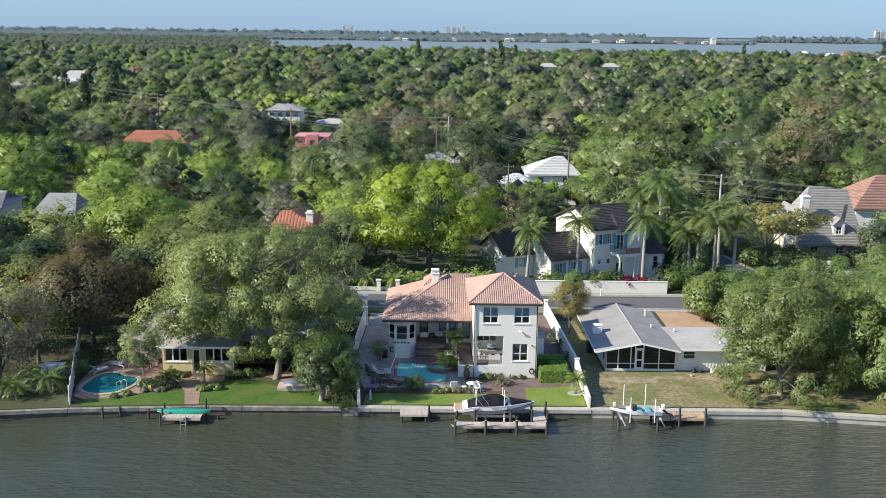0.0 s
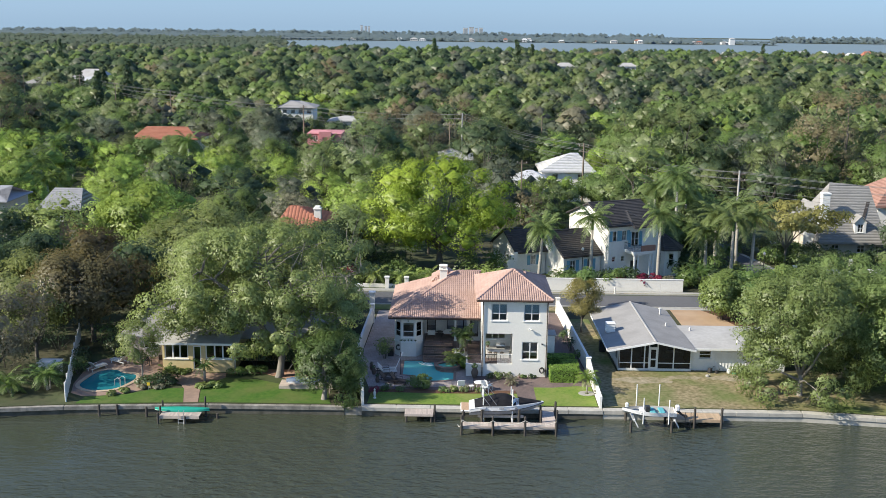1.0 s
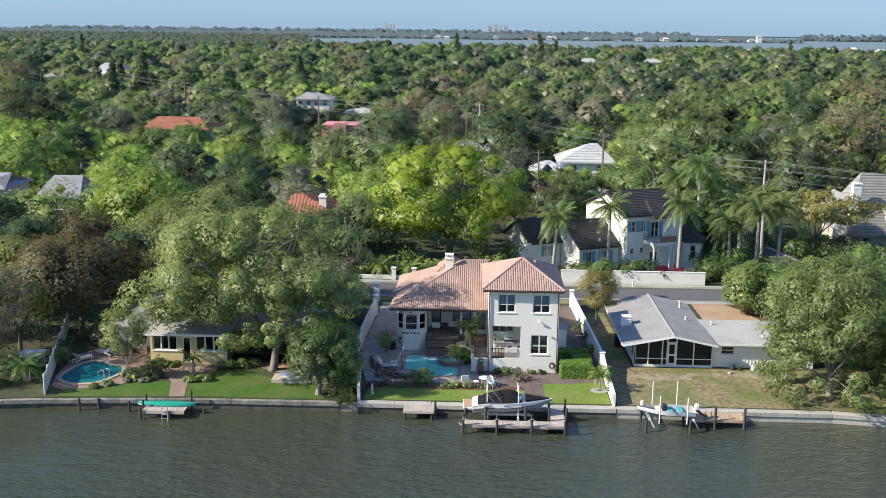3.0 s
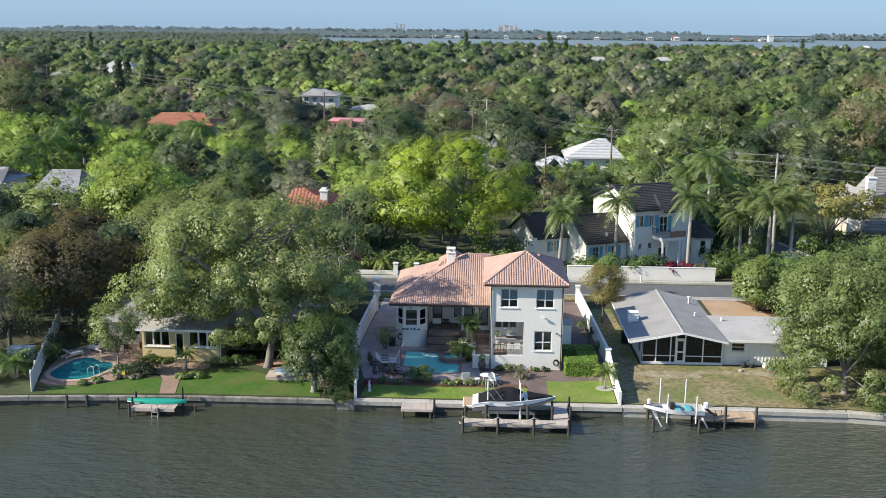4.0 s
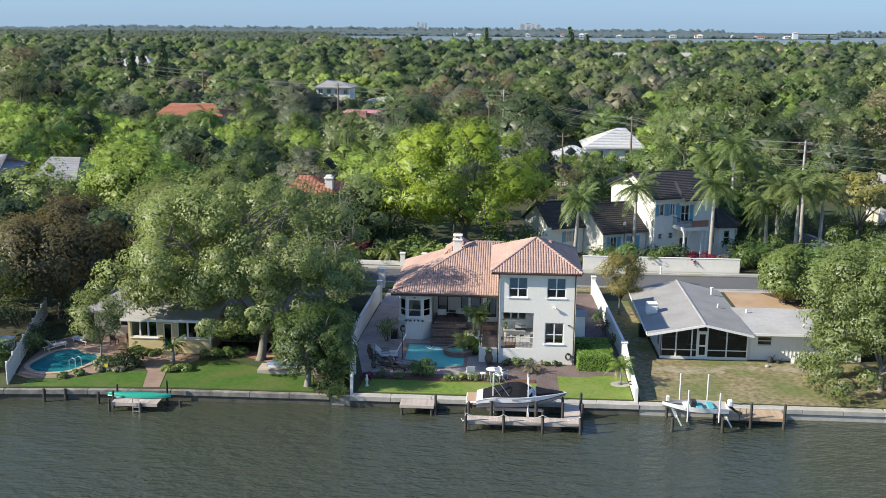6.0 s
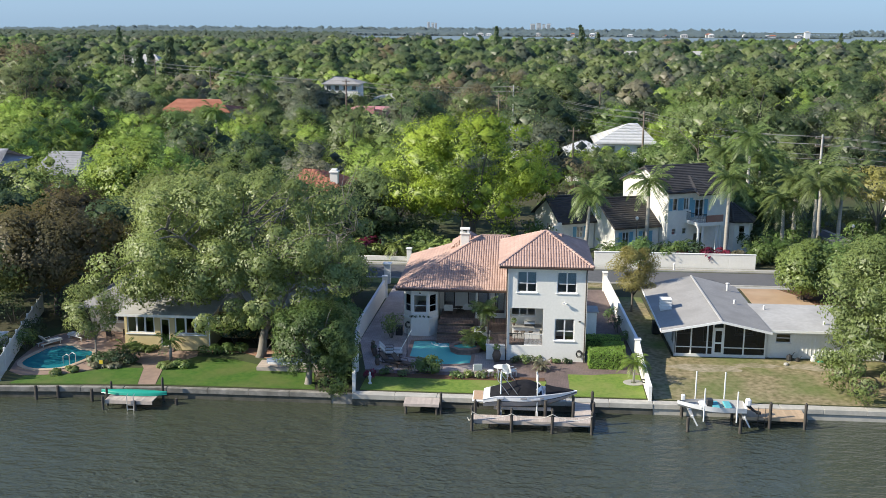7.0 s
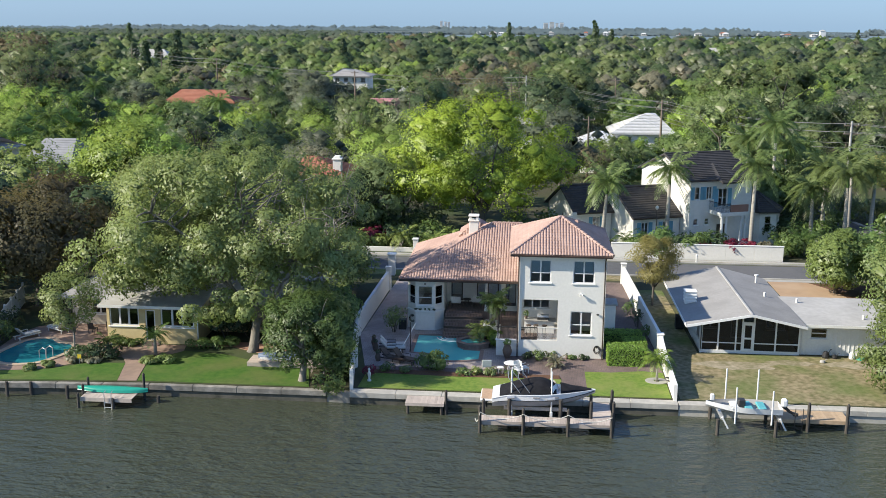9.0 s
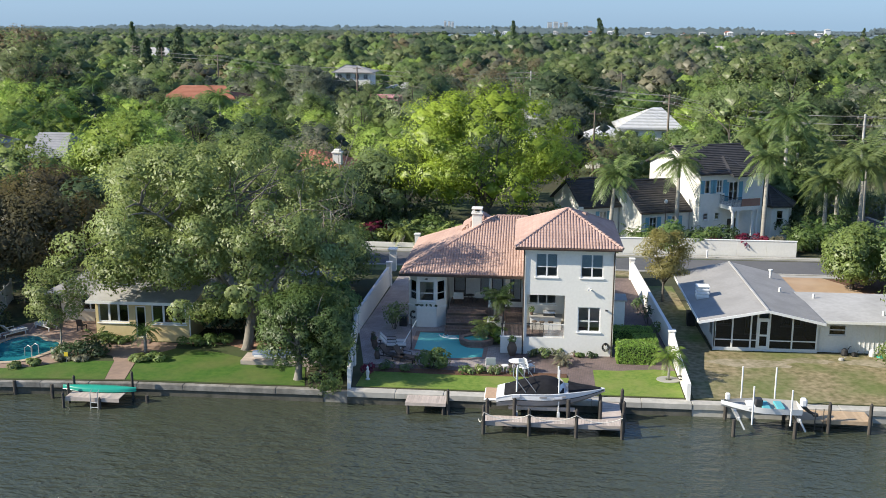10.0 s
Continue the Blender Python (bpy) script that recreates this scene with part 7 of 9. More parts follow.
tree("oak_tree", "mossy grey live oak leaning over the cottage", (-15.5, 20, GZ - 0.05), 42, 50, 6.5, 5.5, 3.6, 12.6, 1.5, 130, 0.18, "oak", "palebark", 3.0, 0.4, (-0.5, 0), 16, 0.75, 0.1, 0.4, 0.65)
tree("fig_tree", "dense dark green fig growing over the seawall", (-2.3, 1.9, GZ - 0.05), 43, 150, 3.2, 2.6, 0.4, 6.2, 0.55, 90, 0.10, "fig", "palebark", 1.4, 0.26, (0.6, 0.4), 8, 0.85, 0.1, 0.5, 0.7, extra=[(2.6, 0.0, 0.8, 0.8), (2.9, -0.6, 1.4, 0.7), (2.5, -1.2, 0.6, 0.6), (2.6, 1.6, 2.0, 0.8), (2.2, -1.9, 0.2, 0.55), (1.6, -1.8, 0.7, 0.6), (2.7, -1.9, 0.5, 0.55), (1.8, -0.6, 1.6, 0.8), (2.4, 0.6, 2.4, 0.8)])
tree("fig_tree", "dense green tree beside the white garden wall", (-2.8, 12.5, GZ - 0.05), 44, 46, 2.2, 4.8, 0.4, 3.5, 0.75, 110, 0.15, "green", "bark", 1.6, 0.22, (0.2, 0), 7, 0.85, 0.0, 0.55)
tree("fig_tree", "tangled green tree behind the white garden wall", (-3.4, 22.5, GZ - 0.05), 45, 32, 2.8, 4.5, 0.8, 6.2, 1.15, 130, 0.17, "green", "bark", 1.6, 0.22, (0, 0), 7, 0.85, 0.0, 0.55)
tree("tree", "rusty dark-leaved dense round tree", (-27.6, 17.5, GZ - 0.05), 46, 82, 7.0, 5.4, 1.8, 10.3, 1.4, 140, 0.18, "rust", "bark", 2.4, 0.3, (0, 0), 8, 0.8, 0, 0.66)
tree("tree", "dark dense tree beside the cottage", (-24.5, 24, GZ - 0.05), 47, 36, 4.6, 4.8, 0.8, 9.4, 1.6, 80, 0.28, "dark", "bark", 2.2, 0.3, (0, 0), 8, 0.8, 0, 0.66)
tree("tree", "sparse grey-brown tree by the water", (-32.5, 6.0, GZ - 0.05), 48, 54, 5.2, 4.4, 1.2, 9.4, 1.1, 90, 0.17, "grey", "bark", 1.6, 0.22, (0.3, 0), 16, 0.8, 0.1, 0.22, 0.55)
tree("tree", "sparse grey-green tree beside the boarded fence", (-31.0, 11.5, GZ - 0.05), 49, 26, 3.6, 3.2, 1.5, 8.6, 1.1, 80, 0.18, "oak", "bark", 1.8, 0.2, (0, 0), 12, 0.8, 0.1, 0.3, 0.6)
tree("tree", "slim young tree in front of the cottage", (-18.9, 4.9, GZ - 0.05), 50, 26, 2.4, 2.0, 1.9, 6.4, 0.75, 110, 0.11, "oak", "palebark", 2.0, 0.07, (0.1, 0), 9, 0.8, 0, 0.25)
for k, (x, y, leaf, s) in enumerate(((-41, 14, "dark", 0.9), (-38, 30, "dark", 1.0), (-44, 26, "mid", 1.1), (-36, 22, "oak", 0.9), (-33, 33, "rust", 1.0), (-24, 33, "oak", 1.15), (-16, 31.5, "mid", 1.0), (-9.5, 30, "oak", 0.9), (-47, 40, "dark", 1.1), (-40, 42, "lime", 1.2), (-30, 45, "fresh", 1.35), (-36, 50, "fresh", 1.1), (-21, 43, "oak", 1.1), (-15.8, 44.0, "mid", 0.85), (-12.2, 44.6, "oak", 0.84), (-7.4, 45.2, "dark", 0.9), (-4.0, 48.5, "mid", 1.0), (27.5, 96.5, "fresh", 0.72), (33.5, 98.0, "green", 0.74), (22.0, 96.0, "fresh", 0.66), (37.5, 101.0, "fresh", 0.85), (39.6, 55.8, "green", 0.72), (42.6, 59.8, "mid", 0.85), (37.6, 61.5, "mid", 1.0), (44.6, 66.5, "green", 1.0), (40.5, 66.0, "green", 1.0), (41.0, 72.0, "mid", 1.05), (-60.5, 136.5, "mid", 0.90), (-56.4, 135.6, "green", 0.94), (-52.2, 136.6, "mid", 0.92), (-48.4, 135.4, "oak", 0.84), (-39.8, 195, "dark", 0.98), (-36.4, 194.2, "mid", 0.84), (-32.8, 195, "green", 0.80), (-29.4, 194.6, "mid", 0.84))):
    tree("tree", {"dark": "dense dark green tree in a garden", "mid": "olive-green leafy tree in a garden", "oak": "grey-green mossy oak in a garden", "rust": "rusty-leaved round tree in a garden", "lime": "lime-green leafy tree in a garden", "fresh": "yellow-green young oak by the street", "green": "full green leafy tree in a garden"}[leaf],
         (x, y, GZ - 0.05), 300 + k, 40, 4.6 * s, 4.4 * s, 1.3, 9.4 * s, 1.45 * s, 105, 0.21, leaf, "bark", 2.4, 0.28, (0, 0), 6, 0.75, 0, 0.66)
tree("oak_tree", "great fresh yellow-green oak behind the street", (7.0, 49.5, GZ - 0.05), 51, 84, 9.4, 7.4, 1.6, 16.0, 1.75, 240, 0.16, "oakyellow", "bark", 3.6, 0.5, (0.3, 0), 12, 0.78, 0, 0.8, 0.75, turn=0.7)
for k, (x, y, rx, h, s) in enumerate(((39.6, 4.6, 5.6, 11.4, 52), (50.5, 3.0, 6.2, 12.0, 53), (46.0, 11.0, 5.5, 11.0, 54), (57.5, 5.5, 6.0, 12.0, 55))):
    rr = np.random.default_rng(s)
    skirt = [(math.cos(a) * rx * (0.7 + 0.3 * rr.random()), math.sin(a) * rx * (0.65 + 0.3 * rr.random()), 1.0 + rr.random() * 4.4, 0.7 + 0.4 * rr.random()) for a in rr.random(42) * 6.28]
    tree("weeping_tree", "weeping feathery light green tree by the seawall", (x, y, GZ - 0.05), s, 96, rx, rx * 0.85, 1.6, h + 0.8, 1.15, 190, 0.15, "willow", "palebark", 2.0, 0.26, (0, 0.3), 14, 0.85, 0.34, 0.6, 0.6, 0.55, skirt, aspect=0.42, turn=0.6)
tree("small_tree", "small yellowish tree between the garden walls", (22.5, 23.0, GZ - 0.05), 56, 46, 2.3, 2.2, 1.7, 6.1, 0.75, 120, 0.10, "golden", "bark", 1.7, 0.1, (0, 0), 9, 0.8, 0, 0.2, 0.5)
tree("small_tree", "slender dark green tree beside the street wall", (24.3, 33.0, GZ - 0.05), 57, 12, 1.2, 1.2, 2.0, 5.0, 0.75, 60, 0.2, "green", "bark", 1.7, 0.1, (0, 0), 6, 0.8, 0, 0.45)
for x, y, s, lf, rx in ((38.9, 28.8, 58, "mango", 3.0), (42.6, 29.0, 59, "green", 3.2), (47.0, 31.0, 60, "mango", 3.6), (46, 24, 61, "mid", 4.0), (52, 27, 62, "mango", 4.2)):
    tree("mango_tree", "rounded leathery-leaved green tree beside the drive", (x, y, GZ - 0.05), s, 40, rx, rx, 0.4, 6.0, 1.0, 110, 0.19, lf, "bark", 1.0, 0.2, (0, 0), 6, 0.85, 0, 0.7)
for k, (x, y, lf, s) in enumerate(((60, 15, "mid", 1.1), (58, 23, "green", 1.1), (64, 34, "green", 1.0), (63, 8, "willow", 1.2), (70, 24, "oak", 1.2), (54.5, 17, "mid", 0.9), (66, 44, "mid", 0.75), (72, 40, "lime", 0.8), (75, 52, "lime", 1.0), (72, 57, "dark", 0.9), (77, 62, "lime", 1.1))):
    tree("tree", {"mid": "olive-green leafy tree in a garden", "green": "full green tree in a garden", "willow": "light green feathery tree in a garden", "oak": "grey-green mossy oak in a garden", "lime": "lime-green leafy tree in a garden", "dark": "dense dark green tree in a garden"}[lf],
         (x, y, GZ - 0.05), 330 + k, 36, 4.6 * s, 4.4 * s, 1.3, 8.6 * s, 1.45 * s, 100, 0.21, lf, "bark", 2.0, 0.26, (0, 0), 6, 0.75, 0, 0.66)
tree("flat_tree", "flat-topped golden-leaved tree beside the side street", (55.0, 57.5, GZ - 0.05), 63, 58, 8.0, 5.2, 4.2, 9.2, 1.2, 66, 0.26, "golden", "palebark", 3.0, 0.2, (0, 0), 9, 0.5, 0, 0.3, 0.6)
for x, y, h, s in ((26.2, 44.2, 8.6, 1), (34.5, 43.4, 9.4, 2), (19.6, 43.8, 7.4, 3), (39.6, 57.5, 12.2, 4), (44.3, 45.6, 8.4, 5), (47.0, 46.2, 8.6, 6), (41.5, 60.5, 9.5, 7), (43.5, 50.5, 8.2, 8), (41.5, 47.5, 6.5, 9), (47.5, 55, 8.8, 10), (37.5, 62, 10, 11)):
    royal_palm((x, y, GZ - 0.05), h, s, n=26, leaf="royalleaf")
for x, y, h, s in ((-62, 92, 8.5, 12), (-58, 84, 7, 13), (-66, 110, 10, 14), (-44, 122, 9, 15), (-16, 112, 9, 16), (-2, 120, 8, 17), (-70, 128, 11, 18), (-75, 118, 10, 19), (-52, 170, 12, 20), (-47, 172, 11, 21)):
    royal_palm((x, y, GZ - 0.05), h, s, "shaggy palm standing among the woods", 0.22, 18, 2.8, "woodland palms")
# street planting opposite
for k, (x, y, r, h, lf) in enumerate(((-13, 43.5, 1.6, 2.2, "green"), (-10, 44, 1.8, 2.6, "green"), (-7, 43.6, 1.6, 2.4, "green"), (-4.2, 43.4, 1.5, 2.0, "redflower"), (-1.5, 43.8, 1.8, 3.0, "dark"), (1.6, 43.2, 1.7, 2.8, "green"), (4.6, 43.6, 1.5, 1.8, "lime"), (9.8, 43.0, 1.5, 1.8, "green"), (12.6, 43.6, 1.6, 2.2, "lime"),
                                      (15.5, 43.2, 1.5, 2.0, "green"), (18.2, 42.6, 1.3, 1.8, "green"), (23.5, 42.6, 1.3, 2.0, "green"), (29.5, 42.8, 1.6, 2.6, "green"), (31.4, 43.4, 1.5, 2.4, "dark"), (28.0, 43.6, 1.4, 2.2, "dark"), (32.6, 42.0, 1.2, 1.9, "redflower"), (29.8, 42.8, 0.9, 1.8, "redflower"), (34.4, 42.9, 0.9, 1.7, "redflower"), (36.0, 42.2, 1.0, 1.7, "grey"), (38.8, 43.4, 1.6, 2.4, "green"), (41.5, 43.0, 1.6, 2.6, "dark"), (43.0, 41.6, 1.4, 2.0, "lime"),
                                      (-2.5, 47, 2.2, 3.6, "dark"), (-5, 46.5, 2.0, 3.4, "green"), (11.5, 46.5, 2.2, 3.6, "green"), (0.8, 49, 2.2, 4.0, "dark"), (14.2, 48, 2.0, 4.0, "green"))):
    shrub("shrub", {"dark": "dark green clipped shrub beside the street", "green": "leafy green shrub beside the street", "redflower": "red-leaved bushy shrub beside the street", "grey": "pale spiky shrub beside the street wall", "lime": "lime-green bush beside the street"}[lf], (x, y, GZ - 0.02), 400 + k, r, h, lf, 0.2, 70, 9)
for x, y, h, s in ((8.2, 42.4, 1.0, 30), (10.9, 42.8, 0.8, 31), (4.4, 42.4, 0.9, 32), (24.6, 42.6, 1.2, 33), (37.6, 43.2, 1.4, 34), (40.2, 44.2, 1.6, 35), (22.4, 43.8, 1.2, 36), (45.8, 43.4, 1.4, 37)):
    bush_palm((x, y, GZ), h, s, "low bushy palm beside the street", 14, 1.7, 3, 0.4, "bush_palm")
for k, (x, y, r, h, lf) in enumerate(((42.0, 49.0, 2.0, 2.6, "green"), (44.5, 52.0, 1.8, 2.4, "dark"), (41.0, 53.5, 2.2, 3.2, "dark"), (43.5, 57.5, 2.2, 3.0, "mid"), (46.0, 49.5, 1.4, 1.8, "lime"), (40.5, 46.0, 1.6, 2.2, "green"), (44.0, 47.0, 1.5, 2.0, "dark"), (55.5, 52.5, 2.0, 2.6, "green"), (57.5, 55.0, 2.2, 3.0, "dark"), (55.0, 46.5, 1.6, 2.2, "green"), (38.8, 50.5, 1.8, 2.6, "dark"), (52.8, 57.5, 1.6, 2.2, "green"), (54.6, 60.0, 1.8, 2.6, "dark"), (57.0, 60.5, 1.8, 2.4, "green"), (59.2, 58.0, 1.8, 2.6, "dark"), (58.5, 51.0, 1.8, 2.4, "green"), (61.5, 52.0, 1.6, 2.2, "dark"), (64.0, 55.0, 1.6, 2.0, "green"), (67.0, 58.0, 1.8, 2.4, "dark"), (54.0, 63.5, 2.0, 3.0, "mid"), (46.5, 58.5, 1.6, 2.4, "green"), (44.0, 62.0, 2.0, 3.0, "dark"), (50.5, 67.0, 2.0, 3.0, "mid"), (62.5, 59.5, 1.5, 1.9, "mid"))):
    shrub("shrub", {"dark": "dark green shrub beside the side street", "green": "leafy green shrub beside the side street", "mid": "olive-green shrub beside the side street", "lime": "lime-green bush beside the side street"}[lf], (x, y, GZ - 0.02), 450 + k, r, h, lf, 0.2, 80, 10)
for k, (x, y, h) in enumerate(((-5.6, 42.2, 1.2), (-1.2, 42.1, 1.5), (2.6, 42.0, 1.2), (6.4, 42.2, 1.6), (9.6, 42.1, 1.1), (13.2, 42.2, 1.5), (16.8, 42.0, 1.2))):
    bush_palm((x, y, GZ), h, 520 + k, "bright green bushy palm by the low street wall", 14, 1.5, 3, 0.45, "bush_palm", leaf="lime")
    shrub("shrub", "bright green leafy shrub by the low street wall", (x + 1.7, y + 0.3, GZ - 0.02), 540 + k, 1.1, 1.5, ("lime", "green")[k % 2], 0.16, 90, 9)
# understorey in front of the woods
rr = np.random.default_rng(9)
for k in range(34):
    x, y = -62 + 130 * rr.random(), 46 + 26 * rr.random()
    if free(x, y, 1.0):
        shrub("undergrowth", "dark green undergrowth beneath the trees", (x, y, GZ), 500 + k, 2.0, 2.6, ("dark", "green", "mid")[k % 3], 0.28, 46, 7, "undergrowth", "undergrowth")
# plot planting
HB = thing("box_hedge", "bright green clipped box hedge", "hedge", (18.9, 8, GZ))
def hedge(name, x0, x1, y0, y1, z1, seed, size=0.065, dens=380):
    r = np.random.default_rng(seed)
    P, N = [], []
    for (ax, c, lo, hi) in ((2, z1, (x0, y0), (x1, y1)), (1, y0, (x0, GZ), (x1, z1)), (1, y1, (x0, GZ), (x1, z1)), (0, x0, (y0, GZ), (y1, z1)), (0, x1, (y0, GZ), (y1, z1))):
        n = int((hi[0] - lo[0]) * (hi[1] - lo[1]) * dens)
        uv = np.stack((lo[0] + (hi[0] - lo[0]) * r.random(n), lo[1] + (hi[1] - lo[1]) * r.random(n)), 1)
        q = np.insert(uv, ax, c, 1) + r.normal(size=(n, 3)) * 0.035
        nn = np.zeros((n, 3)); nn[:, ax] = 1 if c in (z1, x1, y1) else -1
        P.append(q); N.append(nn + r.normal(size=(n, 3)) * 0.5)
    P, N = np.concatenate(P), np.concatenate(N)
    N /= np.linalg.norm(N, axis=1)[:, None]
    t = np.cross(N, r.normal(size=N.shape)); t /= np.linalg.norm(t, axis=1)[:, None]
    b = np.cross(N, t)
    V = np.stack((P - t * size, P - b * size * 0.6, P + t * size, P + b * size * 0.6), 1).reshape(-1, 3)
    me = mesh_np(name, V, np.arange(len(V)).reshape(-1, 4), [M["hedge"]])
    set_normals(me, np.repeat(N, 4, 0))
    link(name, me, HB)
    part("hedge_core", box(B(), x0 + 0.03, x1 - 0.03, y0 + 0.03, y1 - 0.03, GZ, z1 - 0.03, 0.04), M["core"], HB)
hedge("hedge_block", 17.75, 20.2, 7.0, 8.6, 2.05, 1)
hedge("hedge_block", 18.9, 20.5, 8.7, 10.3, 2.0, 2)
hedge("hedge_block", 17.75, 20.4, 11.2, 12.4, 1.9, 3)
bush_palm((20.7, 4.2, GZ), 1.5, 50, "small date palm beside the white garden wall", 22, 1.35, 1, name="date_palm", width=0.34, leaf="hedge")
t = thing("pebble_ring", "ring of pale pebbles round a palm", "stones", (20.7, 4.2, GZ))
part("pebbles", ring(B(), [(20.7 + 0.2 * math.cos(a), 4.2 + 0.2 * math.sin(a)) for a in np.linspace(0, 6.28, 16, endpoint=False)], [(20.7 + 0.75 * math.cos(a), 4.2 + 0.6 * math.sin(a)) for a in np.linspace(0, 6.28, 16, endpoint=False)], GZ, GZ + 0.07), M["walkway"], t)
shrub("shrub", "round green shrub beside the pool", (5.9, 5.2, GZ), 70, 0.95, 1.3, "green", 0.11, 120, 10)
for k, (x, y, r, h, lf) in enumerate(((3.0, 4.3, 0.5, 0.6, "green"), (4.2, 4.25, 0.5, 0.5, "mid"), (8.0, 4.2, 0.5, 0.5, "green"), (9.0, 4.2, 0.5, 0.6, "lime"), (10.0, 4.3, 0.45, 0.5, "mid"), (11.2, 4.2, 0.5, 0.5, "green"), (12.2, 8.0, 0.4, 0.5, "dark"), (12.9, 7.9, 0.5, 0.7, "green"), (13.8, 8.0, 0.4, 0.5, "mid"), (15.4, 8.1, 0.3, 0.35, "green"), (16.2, 8.1, 0.3, 0.4, "dark"),
                                      (1.9, 3.0, 0.4, 0.9, "redflower"), (2.2, 13.2, 0.9, 1.7, "green"), (2.0, 14.6, 0.8, 1.4, "lime"), (1.8, 16.5, 0.8, 1.2, "green"), (12.6, 2.3, 0.25, 0.4, "green"), (20.9, 13.5, 0.5, 1.2, "green"), (20.7, 16.5, 0.6, 1.6, "dark"), (20.5, 20, 0.6, 1.5, "green"))):
    shrub("shrub", {"green": "small green shrub in the planting", "mid": "low olive-green plant in the bed", "lime": "low lime-green plant in the bed", "dark": "small dark green shrub by the wall", "redflower": "red-leaved plant near the garden wall"}[lf], (x, y, GZ), 600 + k, r, h, lf, 0.08, 50, 6)
bush_palm((14.2, 6.4, GZ), 0.35, 71, "grey-blue spiky agave-like plant in a gravel ring", 26, 0.85, 1, name="spiky_plant", width=0.16, leaf="grey")
for k in range(5):
    shrub("ledge_plant", "small dark plant on the bay ledge", (3.75 + 0.36 * k, 13.98, 2.42), 640 + k, 0.13, 0.18, "dark", 0.04, 20, 4, "plant", "ledge plants")
# left garden
for k, (x, y, r, h) in enumerate(((-9.8, 10.4, 1.3, 2.6), (-8.2, 10.9, 1.2, 2.2), (-6.6, 10.6, 1.3, 2.4), (-4.9, 10.2, 1.2, 2.2))):
    shrub("fern_thicket", "dark ferny growth under the oak by the cottage wall", (x, y, GZ), 720 + k, r, h, "dark", 0.13, 120, 9)
bush_palm((-13.6, 6.0, GZ), 1.5, 51, "small bushy date palm before the cottage", 18, 1.25, 1, name="date_palm", width=0.32, r=0.11)
bush_palm((-26.6, 3.2, GZ), 1.4, 52, "bushy palm beside the boarded fence", 14, 1.7, 3, 0.4, "bush_palm")
bush_palm((-35.8, 3.2, GZ), 4.8, 56, "leaning coconut palm at the water's edge", 14, 2.5, 1, name="coconut_palm", width=0.55, leaf="lime", r=0.15)
bush_palm((-29.6, 2.5, GZ), 1.0, 53, "bushy palm beside the water", 14, 1.6, 3, 0.4, "bush_palm")
bush_palm((-17.0, 6.0, GZ), 0.9, 54, "feathery cycad beside the pool", 14, 1.1, 1, name="cycad", width=0.25)
for k, (x, y, r, h, lf) in enumerate(((-17.6, 4.9, 0.9, 1.0, "dark"), (-16.6, 5.0, 0.8, 0.9, "dark"), (-18.7, 4.6, 0.8, 0.9, "dark"), (-13.0, 4.5, 0.6, 0.5, "willow"), (-12.3, 4.8, 0.6, 0.55, "willow"), (-13.6, 4.3, 0.5, 0.4, "willow"), (-18.4, 3.9, 0.5, 0.4, "grey"), (-17.2, 3.9, 0.5, 0.4, "grey"), (-11.0, 8.0, 0.7, 0.7, "green"), (-10.0, 8.3, 0.7, 0.7, "green"), (-9.0, 8.6, 0.7, 0.6, "green"), (-17.2, 8.1, 0.8, 0.6, "green"), (-16.2, 8.1, 0.6, 0.5, "green"),
                                      (-23.6, 12.6, 1.5, 2.6, "dark"), (-24.6, 15, 1.8, 3.2, "green"), (-25.6, 7.5, 1.0, 1.8, "green"), (-26.3, 10, 1.1, 2.0, "dark"), (-28.4, 4.6, 1.3, 1.6, "dark"), (-31.5, 2.2, 1.4, 1.6, "dark"), (-34, 1.4, 1.4, 1.5, "green"), (-27.2, 6.0, 1.0, 1.4, "mid"), (-0.3, 2.4, 1.0, 2.0, "fig"), (-0.6, 3.6, 1.2, 2.6, "fig"), (-0.6, 5.6, 1.1, 2.4, "fig"), (-33.0, 9.0, 2.0, 3.0, "dark"), (-36.0, 5.5, 2.2, 3.0, "green"), (-30.0, 14.5, 2.0, 3.2, "dark"), (-38.0, 10.0, 2.4, 3.6, "mid"), (-34.0, 15.0, 2.2, 3.2, "green"), (-0.2, 4.2, 0.7, 1.6, "green"), (-0.8, 7.2, 1.0, 2.2, "green"), (-1.4, 9.2, 1.0, 2.4, "dark"), (-20.8, 2.2, 0.5, 0.4, "mid"), (-19.8, 2.9, 0.5, 0.4, "willow"))):
    shrub("shrub", {"dark": "dark green shrub in the garden", "willow": "low pale green leafy plant", "grey": "low silvery plant by the pool hedge", "green": "leafy green shrub in the garden", "mid": "olive-green shrub in the garden", "fig": "dense dark green growth against the garden wall"}[lf], (x, y, GZ), 660 + k, r, h, lf, 0.11, 70, 8)

# ---------------------------------------------------------------- docks, lifts and boats
def piling(x, y, z1, parent=None, r=0.13, pointed=True, name="piling"):
    r *= 0.8
    bm = B()
    tube(bm, ((x, y, -1.5), (x, y, z1 - 0.12), (x, y, z1)), (r, r * 0.95, r * (0.3 if pointed else 0.9)), 10)
    return part(name, bm, M["piling"], parent)


